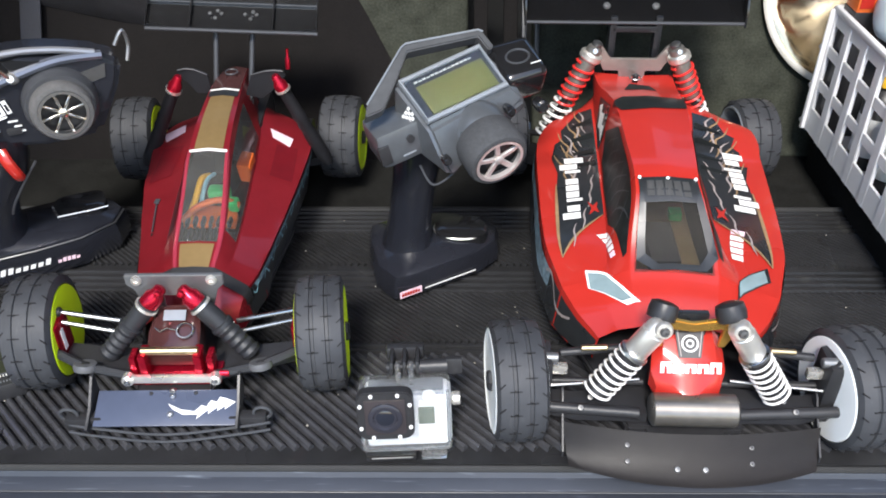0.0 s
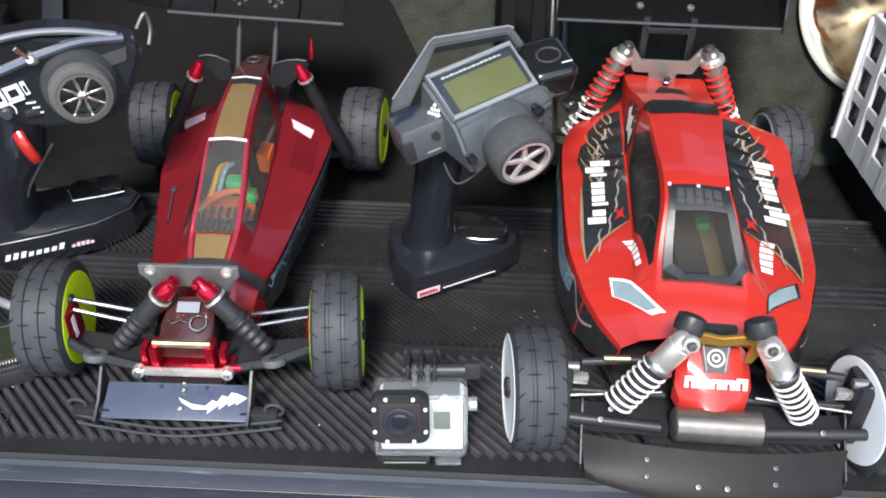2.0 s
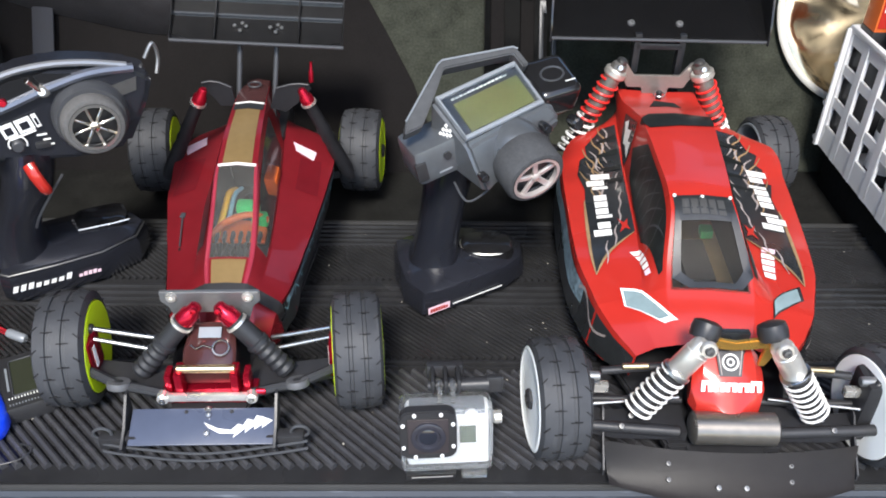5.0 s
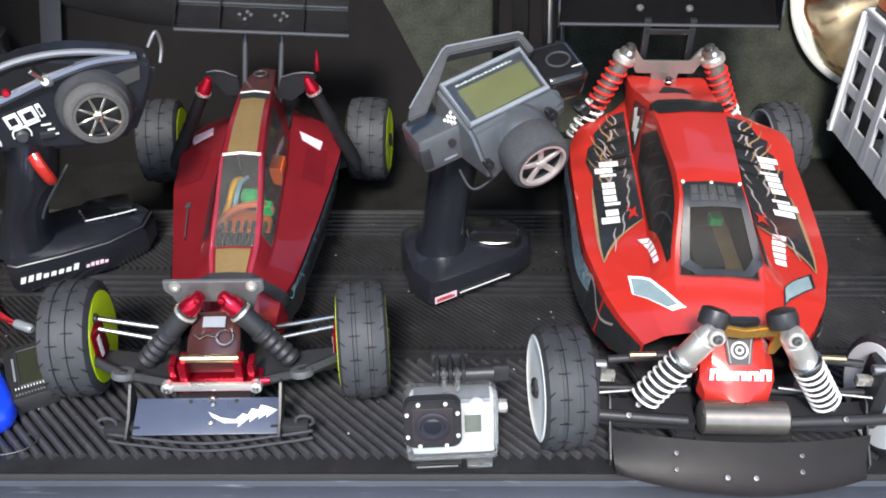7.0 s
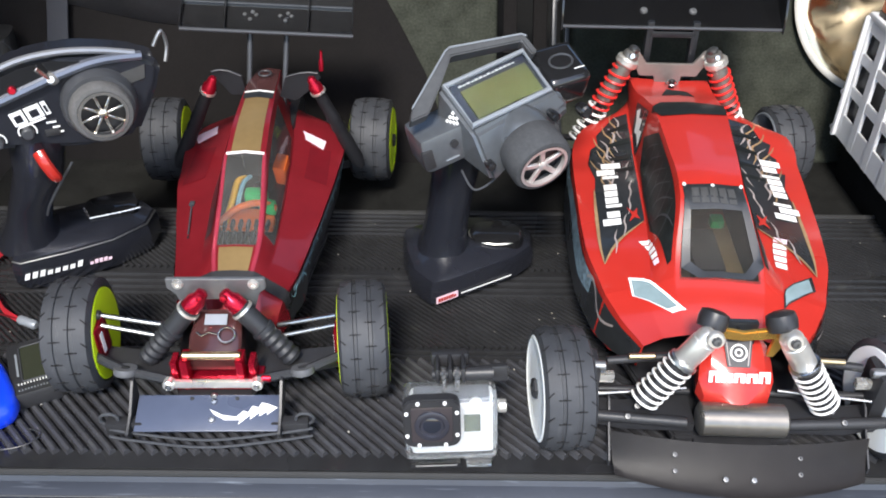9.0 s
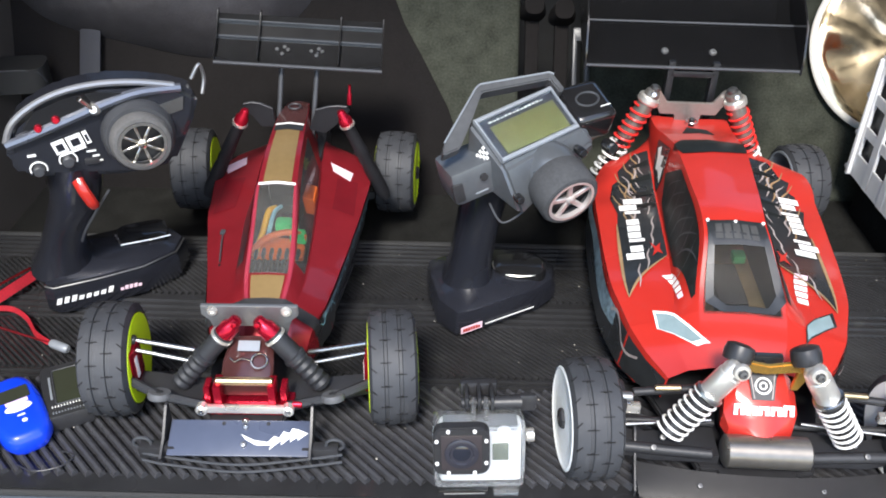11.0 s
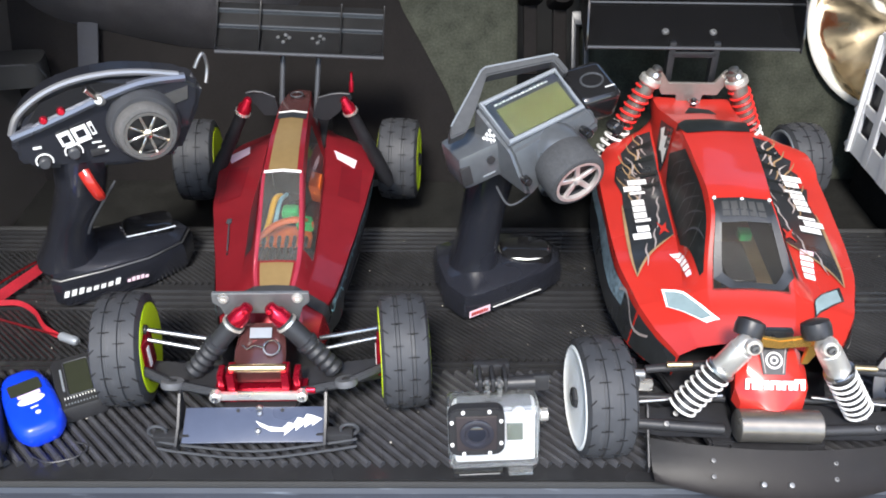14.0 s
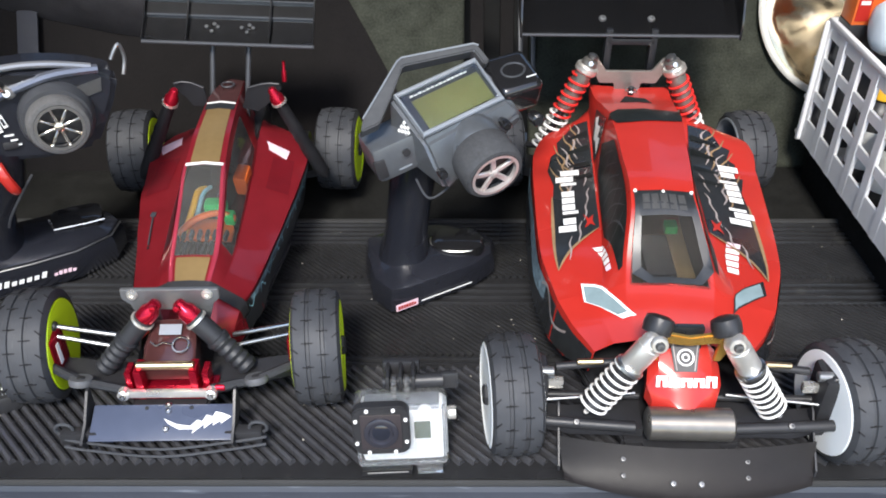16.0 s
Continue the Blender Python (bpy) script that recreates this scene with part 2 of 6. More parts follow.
def smooth_path(points, n=6):
    pts = [Vector(p) for p in points]
    out = []
    for i in range(len(pts) - 1):
        p0, p1, p2, p3 = pts[max(i - 1, 0)], pts[i], pts[i + 1], pts[min(i + 2, len(pts) - 1)]
        for j in range(n):
            t = j / n
            out.append(0.5 * ((2 * p1) + (p2 - p0) * t + (2 * p0 - 5 * p1 + 4 * p2 - p3) * t * t + (3 * p1 - p0 - 3 * p2 + p3) * t ** 3))
    out.append(pts[-1])
    return out


def plate(poly, thick, bevel=0.0, holes=()):
    """A flat polygon in x, z, extruded back along +y from y = 0."""
    bm = bmesh.new()
    vs = [bm.verts.new((x, 0, z)) for x, z in poly]
    f = bm.faces.new(vs)
    r = bmesh.ops.extrude_face_region(bm, geom=[f])
    bmesh.ops.translate(bm, verts=[v for v in r["geom"] if isinstance(v, bmesh.types.BMVert)], vec=(0, thick, 0))
    if bevel:
        bmesh.ops.bevel(bm, geom=bm.edges[:], offset=bevel, segments=2, affect='EDGES')
    return bm


def flat(poly, thick, bevel=0.0):
    """A flat polygon in x, y, extruded up along +z from z = 0."""
    return moved(plate(poly, thick, bevel), Matrix(((1, 0, 0, 0), (0, 0, 1, 0), (0, 1, 0, 0), (0, 0, 0, 1))))


def loft(rings, cap=True):
    bm = bmesh.new()
    vs = [[bm.verts.new(p) for p in r] for r in rings]
    n = len(vs[0])
    for a, b in zip(vs, vs[1:]):
        for i in range(n):
            bm.faces.new((a[i], a[(i + 1) % n], b[(i + 1) % n], b[i]))
    if cap:
        bm.faces.new(vs[0][::-1])
        bm.faces.new(vs[-1])
    return bm


def oval(cx, cy, cz, rx, ry, n=20, p=2.6):
    """A rounded-square ring in a level plane."""
    out = []
    for i in range(n):
        a = 2 * math.pi * i / n
        c, s = math.cos(a), math.sin(a)
        out.append((cx + rx * math.copysign(abs(c) ** (2 / p), c), cy + ry * math.copysign(abs(s) ** (2 / p), s), cz))
    return out


class Shell:
    """A car body: half sections (centre, roof edge, cabin foot, pod shoulder, skirt) along y."""

    def __init__(self, rows, sway=(), flare=()):
        self.rows = rows
        self.sway = sway
        self.flare = flare

    def bulge(self, s, u, y):
        # a pod pushed outwards on one side of the thin shell: (side, y from, y full, y gone, metres)
        out = 0.0
        for side, a, b, c, d in self.flare:
            if s * side > 0 and a < y < c:
                k = min(1.0, (y - a) / (b - a)) * min(1.0, (c - y) / max(1e-4, c - b) + (1.0 if c > 0.36 else 0.0))
                out += side * d * k * max(0.0, min(1.0, u - 1.6))
        return out

    def shift(self, u, y):
        # the cabin and tail sit a little to one side of the pods
        S = self.sway
        if not S:
            return 0.0
        w = max(0.0, min(1.0, (3.0 - u) / 1.6))
        for (a, p), (b, q) in zip(S, S[1:]):
            if a <= y <= b:
                return w * (p + (q - p) * (y - a) / (b - a))
        return w * (S[0][1] if y < S[0][0] else S[-1][1])

    def section(self, y):
        R = self.rows
        i = max(0, min(len(R) - 2, sum(1 for r in R if r[0] <= y) - 1))
        p0, p1, p2, p3 = R[max(i - 1, 0)], R[i], R[i + 1], R[min(i + 2, len(R) - 1)]
        h = p2[0] - p1[0]
        t = max(0.0, min(1.0, (y - p1[0]) / h))
        out = []
        for k in range(1, 10):
            m1 = (p2[k] - p0[k]) / (p2[0] - p0[0]) * h
            m2 = (p3[k] - p1[k]) / (p3[0] - p1[0]) * h
            m1, m2 = m1 * 0.7, m2 * 0.7
            t2, t3 = t * t, t * t * t
            out.append((2 * t3 - 3 * t2 + 1) * p1[k] + (t3 - 2 * t2 + t) * m1 + (-2 * t3 + 3 * t2) * p2[k] + (t3 - t2) * m2)
        c, a, b, d, e, f, g, i2, j = out
        return [(0.0, c), (a, b), (d, e), (f, g), (i2, j)]

    def point(self, s, y):
        sec = self.section(y)
        u = abs(s)
        i = min(3, int(u))
        t = u - i
        # a soft shoulder at the section's corners
        (x0, z0), (x1, z1) = sec[i], sec[i + 1]
        x, z = x0 + (x1 - x0) * t, z0 + (z1 - z0) * t
        return Vector(((math.copysign(x, s) if s else 0.0) + self.shift(u, y) + self.bulge(s, u, y), y, z))

    def normal(self, s, y):
        e = 0.02
        s0 = s if abs(s - round(s)) > e else s
        du = self.point(s0 + e, y) - self.point(s0 - e, y)
        dv = self.point(s0, y + 0.002) - self.point(s0, y - 0.002)
        return du.cross(dv).normalized()

    def skin(self, ys, ss, hole=None, thick=0.0012):
        bm = bmesh.new()
        full = sorted(set([-s for s in ss] + list(ss)))
        grid = [[bm.verts.new(self.point(s, y)) for s in full] for y in ys]
        for a in range(len(ys) - 1):
            for b in range(len(full) - 1):
                if hole and hole((full[b] + full[b + 1]) / 2, (ys[a] + ys[a + 1]) / 2):
                    continue
                bm.faces.new((grid[a][b], grid[a][b + 1], grid[a + 1][b + 1], grid[a + 1][b]))
        for v in [v for v in bm.verts if not v.link_faces]:
            bm.verts.remove(v)
        return bm

    def decal(self, edge, y0, y1, lift=0.0007, ny=8, ns=4):
        """A thin patch on the skin: edge(t) gives the two s at the share t of y0..y1."""
        bm = bmesh.new()
        g = []
        for i in range(ny + 1):
            t = i / ny
            y = y0 + (y1 - y0) * t
            a, b = edge(t)
            row = []
            for j in range(ns + 1):
                s = a + (b - a) * j / ns
                row.append(bm.verts.new(self.point(s, y) + self.normal(s, y) * lift))
            g.append(row)
        for i in range(ny):
            for j in range(ns):
                bm.faces.new((g[i][j], g[i][j + 1], g[i + 1][j + 1], g[i + 1][j]))
        return bm


    def patch(self, poly, lift=0.0008):
        """A thin sheet on the skin with a free outline, given as (s, y) corners."""
        bm = bmesh.new()
        f = bm.faces.new([bm.verts.new((q[0] * 0.03, q[1], 0)) for q in poly])
        bmesh.ops.triangulate(bm, faces=[f])
        xs = [q[0] for q in poly]
        ys = [q[1] for q in poly]
        cuts = [((k / 3.0 * 0.03, 0, 0), (1, 0, 0)) for k in range(-12, 13) if min(xs) < k / 3.0 < max(xs)]
        n = int((max(ys) - min(ys)) / 0.009)
        cuts += [((0, min(ys) + (k + 1) * 0.009, 0), (0, 1, 0)) for k in range(n)]
        for co, no in cuts:
            bmesh.ops.bisect_plane(bm, geom=bm.verts[:] + bm.edges[:] + bm.faces[:], plane_co=co, plane_no=no)
        for v in bm.verts:
            s, y = v.co.x / 0.03, v.co.y
            v.co = self.point(s, y) + self.normal(s, y) * lift
        return bm

    def line(self, pts, w, lift=0.0014, n=5):
        """A narrow painted line through (s, y) points, w wide at its middle and thin at its ends."""
        path = smooth_path([(q[0] * 0.03, q[1], 0) for q in pts], n)
        bm = bmesh.new()
        rows = []
        for i, p in enumerate(path):
            a, b = path[max(i - 1, 0)], path[min(i + 1, len(path) - 1)]
            t = (b - a).normalized()
            k = w * 0.5 * (0.25 + 0.75 * math.sin(math.pi * min(1, max(0, i / (len(path) - 1)))))
            row = []
            for q in (p + Vector((-t.y, t.x, 0)) * k, p - Vector((-t.y, t.x, 0)) * k):
                s, y = q.x / 0.03, q.y
                row.append(bm.verts.new(self.point(s, y) + self.normal(s, y) * lift))
            rows.append(row)
        for (a, b), (c, d) in zip(rows, rows[1:]):
            bm.faces.new((a, b, d, c))
        return bm


def span(a, b, n):
    return [a + (b - a) * i / n for i in range(n + 1)]


def wheel(parent, c, side, r, width, rim_r, rim_mat, rim_label, dish, steer=0.0, hollow=False):
    """A road tyre on a dish rim; side +1: its outer face looks to +x."""
    m = Matrix.Translation(c) @ Matrix.Rotation(radians(steer), 4, 'Z') @ Matrix.Rotation(radians(90 * side), 4, 'Y')
    h = width / 2
    g = 0.0016
    prof = [(rim_r, -h * 0.92), (rim_r + 0.002, -h), (r - 0.007, -h * 0.98), (r - 0.002, -h * 0.86)]
    for k in (-0.30, 0.30):
        prof += [(r, h * k - 0.0018), (r - g, h * k - 0.0012), (r - g, h * k + 0.0012), (r, h * k + 0.0018)]
    prof += [(r - 0.002, h * 0.86), (r - 0.007, h * 0.98), (rim_r + 0.002, h), (rim_r, h * 0.92)]
    # rim: a dish closed by a shallow face on the outer side
    rim = lathe([(rim_r - 0.004, -h * 0.95), (rim_r + 0.001, -h * 0.93), (rim_r + 0.001, h * 0.97), (rim_r - 0.0015, h * 1.02),
                 (rim_r - 0.003, h * 0.97), (rim_r * 0.55, h * dish), (0.012, h * (dish - 0.03)), (0.0, h * (dish - 0.03))], 40, cap=False)
    inner = lathe([(rim_r + 0.0005, -h * 0.95), (rim_r, -h * 1.02), (rim_r - 0.0025, -h * 1.03), (rim_r * 0.5, -h * 0.96), (0.0, -h * 0.94)], 40, cap=False)
    if hollow:
        # an open back: a thin lip and a barrel that runs in to the dish
        inner.free()
        inner = lathe([(rim_r + 0.0005, -h * 0.95), (rim_r, -h * 1.02), (rim_r - 0.002, -h * 1.03), (rim_r - 0.0035, -h * 0.95),
                       (rim_r * 0.86, -h * 0.5), (rim_r * 0.82, h * 0.15), (rim_r * 0.45, h * 0.3), (0.0, h * 0.3)], 40, cap=False)
    w = part("wheel", join(rim, inner), rim_mat, parent, rim_label, m)
    tyre = part("tyre", lathe(prof, 56, cap=False), M_TYRE, w)
    big, small = finish("sipe", box(0.0012, 0.0009, 0.009), M_GROOVE), finish("sipe", box(0.0012, 0.0009, 0.006), M_GROOVE)
    for i in range(16):
        a = 2 * math.pi * i / 16
        for k, off in ((-0.30, 0.0), (0.30, 0.5), (-0.8, 0.3), (0.8, 0.7)):
            b = a + off * 2 * math.pi / 16
            tilt = 0 if abs(k) < 0.5 else math.copysign(0.7, k)
            rr = r + 0.00005 if abs(k) < 0.5 else r - 0.0012
            s = new("sipe", big if abs(k) < 0.5 else small)
            s.parent = w
            s.matrix_local = Matrix.Rotation(b, 4, 'Z') @ Matrix.Translation((rr - 0.0004, 0, h * k)) @ Matrix.Rotation(tilt, 4, 'X')
    nut = lathe([(0.0085, 0), (0.0085, 0.006), (0.007, 0.0075), (0.004, 0.0075), (0.004, 0.004), (0, 0.004)], 6)
    part("hub_nut", nut, M_BLACK, w, m=Matrix.Translation((0, 0, h * (dish - 0.22))))
    return w


def screws(parent, places, r, normal, material=M_STEEL, name="screw"):
    for p in places:
        a = Vector(p)
        n = Vector(normal).normalized()
        part(name, turned(a - n * r * 0.3, a + n * r * 0.7, [(r, 0), (r, 0.55), (r * 0.8, 0.95), (r * 0.35, 1.0), (r * 0.3, 0.6), (0.0, 0.6)], 12), material, parent)


def glyphs(parent, n, w, h, seed, material, m, slant=0.0, gap=0.22, thick=0.0004):
    """A row of n plain blocks standing for a mark that is not lettered; in x, y, from 0 to w."""
    rnd = random.Random(seed)
    step = w / n
    for i in range(n):
        hh = h * (1.0 if rnd.random() < 0.5 else 0.70)
        x0 = i * step
        ww = step * (1 - gap)
        part("mark_block", flat([(x0, 0), (x0 + ww, 0), (x0 + ww + slant * hh, hh), (x0 + slant * hh, hh)], thick), material, parent, m=m)


def frame_at(p, ex, ey):
    ex, ey = Vector(ex).normalized(), Vector(ey)
    ez = ex.cross(ey).normalized()
    ey = ez.cross(ex)
    m = Matrix((ex, ey, ez)).transposed().to_4x4()
    m.translation = p
    return m


# ---------------------------------------------------------------- the boot of the car
def rib(a, b, w=0.0068, h=0.0050):
    """A rounded rib of the mat from a to b, on z = 0."""
    a, b = Vector((*a, 0)), Vector((*b, 0))
    t = (b - a).normalized()
    n = Vector((-t.y, t.x, 0))
    ring = [(-0.5, 0), (-0.32, 0.8), (0, 1.0), (0.32, 0.8), (0.5, 0)]
    bm = bmesh.new()
    r = [[bm.verts.new(p + n * w * u + Vector((0, 0, h * v))) for u, v in ring] for p in (a, b)]
    for i in range(4):
        bm.faces.new((r[0][i], r[0][i + 1], r[1][i + 1], r[1][i]))
    bm.faces.new(r[0])
    bm.faces.new(r[1][::-1])
    return bm


def diag_panel(x0, x1, y0, y1, slope, pitch, w=0.0068, h=0.0050):
    """Diagonal ribs clipped to a panel; slope is dx over dy."""
    bms = []
    n = int((x1 - x0 + abs(slope) * (y1 - y0)) / pitch) + 2
    for i in range(-2, n):
        xa = x0 + i * pitch - (slope * (y1 - y0) if slope > 0 else 0)
        pa, pb = [xa, y0], [xa + slope * (y1 - y0), y1]
        ts = [0.0, 1.0]
        dx = pb[0] - pa[0]
        lo, hi = sorted(((x0 - pa[0]) / dx, (x1 - pa[0]) / dx))
        ts = [max(0.0, lo), min(1.0, hi)]
        if ts[1] - ts[0] < 0.08:
            continue
        q = [(pa[0] + dx * t, y0 + (y1 - y0) * t) for t in ts]
        bms.append(rib(*q, w, h))
    return bms


Z = -0.0036
mat_thing = thing("rubber_mat", Matrix.Translation((0, 0, Z)), "black ribbed rubber cargo mat on the boot floor", "mat", kind="structure")
part("mat_base", flat([(-0.60, 0.4462), (0.75, 0.4462), (0.75, 0.815), (-0.575, 0.815), (-0.60, 0.74)], -0.012, 0.003), M_MAT, mat_thing)
for b in diag_panel(-0.5798, 0.62, 0.4635, 0.572, -1.0, 0.0113, 0.0064, 0.0052):
    part("rib", b, M_LIT_RIB, mat_thing)
for b in diag_panel(-0.585, 0.62, 0.590, 0.662, -1.1, 0.0070, 0.0046, 0.0028):
    part("rib", b, M_MAT, mat_thing)
back = part("fine_ribs", join(*diag_panel(-0.585, 0.62, 0.708, 0.766, -1.1, 0.0070, 0.0046, 0.0028)), M_MAT, mat_thing)
tagged(back, label="fine slanting ribs", kind="stuff")
for y0, n, st in ((0.578, 2, 0.007), (0.667, 4, 0.0098), (0.772, 5, 0.0085)):
    for i in range(n):
        part("rib", rib((-0.585, y0 + st * i), (0.62, y0 + st * i), 0.0052, 0.0030), M_MAT, mat_thing)
part("front_lip", tube([(-0.60, 0.4475, -0.0035), (0.75, 0.4475, -0.0035)], 0.0030, 8), M_TRIM, mat_thing)
part("edge_lip", tube([(-0.575, 0.812, 0.001), (0.75, 0.812, 0.001)], 0.0035, 8), M_TRIM, mat_thing)

floor_bm = box(1.5, 0.56, 0.02, (0.08, 0.735, -0.0265))
solid("floor", floor_bm, M_FLOOR, "black carpeted boot floor under the mat", "floor", "structure")
sill = bmesh.new()
prof = [(0.4460, -0.008), (0.443, -0.013), (0.4315, -0.0145), (0.4300, -0.0155), (0.4285, -0.0145), (0.408, -0.0165), (0.400, -0.021), (0.397, -0.032), (0.380, -0.10), (0.36, -0.3)]
g = [[sill.verts.new((x, y, z)) for y, z in prof] for x in (-0.9, -0.3, 0.3, 1.0)]
for a, b in zip(g, g[1:]):
    for i in range(len(prof) - 1):
        sill.faces.new((a[i], a[i + 1], b[i + 1], b[i]))
solid("door_sill", sill, M_SILL, "scuffed blue-grey plastic loading sill of the boot", "sill", "structure")

solid("sill_strip", tube([(-0.9, 0.4300, -0.0146), (1.0, 0.4300, -0.0146)], 0.0007, 6), M_DGREY, "thin pale line along the sill", "sill", "structure")

# seat back: two carpeted halves with a dark gap between
def seat_half(name, x0, x1):
    t = 0.03
    c, s = math.cos(radians(59)), math.sin(radians(59))
    bm = box(x1 - x0, 0.62, t, ((x0 + x1) / 2, 0.31, -t / 2), 0.008, 3)
    m = Matrix.Translation((0, 0.955, -0.016)) @ Matrix.Rotation(radians(59), 4, 'X')
    return solid(name, bm, M_CARPET, "dark carpeted back of a folding rear seat", "seat back", "structure", m=m)


seat_half("seat_back_1", -0.66, 0.030)
seat_half("seat_back_2", 0.112, 0.80)
solid("seat_gap", box(0.5, 0.02, 0.7, (0.07, 1.22, 0.25)), M_TRIM, "dark plastic behind the gap of the seats", "trim", "structure")
# sides, roof and pillars that close the boot
lw = bmesh.new()
prof = [(-0.575, -0.02), (-0.59, 0.02), (-0.615, 0.10), (-0.635, 0.30), (-0.66, 0.62), (-0.62, 0.95)]
g = [[lw.verts.new((x - (0.015 if y < 0.5 else 0), y, z)) for x, z in prof] for y in (0.30, 0.50, 0.75, 0.86, 1.4)]
for a, b in zip(g, g[1:]):
    for i in range(len(prof) - 1):
        lw.faces.new((a[i], a[i + 1], b[i + 1], b[i]))
bmesh.ops.solidify(lw, geom=lw.faces[:], thickness=0.02)
solid("wall_left", lw, M_WALL, "dark moulded plastic side trim of the boot", "wall", "structure")
# right side and roof stay out of view, added to hold back sky light
rw = box(0.03, 1.1, 1.0, (0.80, 0.85, 0.45), 0.01)
solid("wall_right", rw, M_TRIM, "dark moulded plastic side trim of the boot", "wall", "structure")
solid("ceiling", box(1.6, 1.0, 0.03, (0.08, 0.98, 0.97), 0.01), M_TRIM, "unseen dark roof lining added to shade the boot", "ceiling", "structure")


# ---------------------------------------------------------------- the bright red buggy
M_CLOTHY = mat("dull_black_rubber", (0.011, 0.011, 0.013), 0.6, grain=0.25, scale=200, bump=0.2, bscale=1500, spec=0.3)
M_DARKPLATE = mat("dark_plate", (0.019, 0.020, 0.023), 0.4, metal=0.3, grain=0.15, scale=120)
M_SCRAWL = mat("scrawled_decal", (0.17, 0.24, 0.28), 0.35, grain=0.95, scale=190)
M_SCROLL = mat("pale_scroll_decal", (0.30, 0.26, 0.25), 0.35, grain=0.3, scale=200)
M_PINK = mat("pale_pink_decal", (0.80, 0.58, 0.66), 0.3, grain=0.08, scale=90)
M_BOOT = mat("rubber_boot", (0.020, 0.021, 0.024), 0.5, grain=0.2, scale=200, bump=0.2, bscale=1500)
M_SMOKE = mat("smoked_box", (0.055, 0.020, 0.019), 0.2, grain=0.2, scale=90, coat=0.6)
M_TOWER = mat("warm_tower_metal", (0.30, 0.285, 0.26), 0.33, metal=0.75, grain=0.1, scale=150)
M_INNER = mat("inner_tan", (0.16, 0.12, 0.07), 0.6, grain=0.5, scale=45)


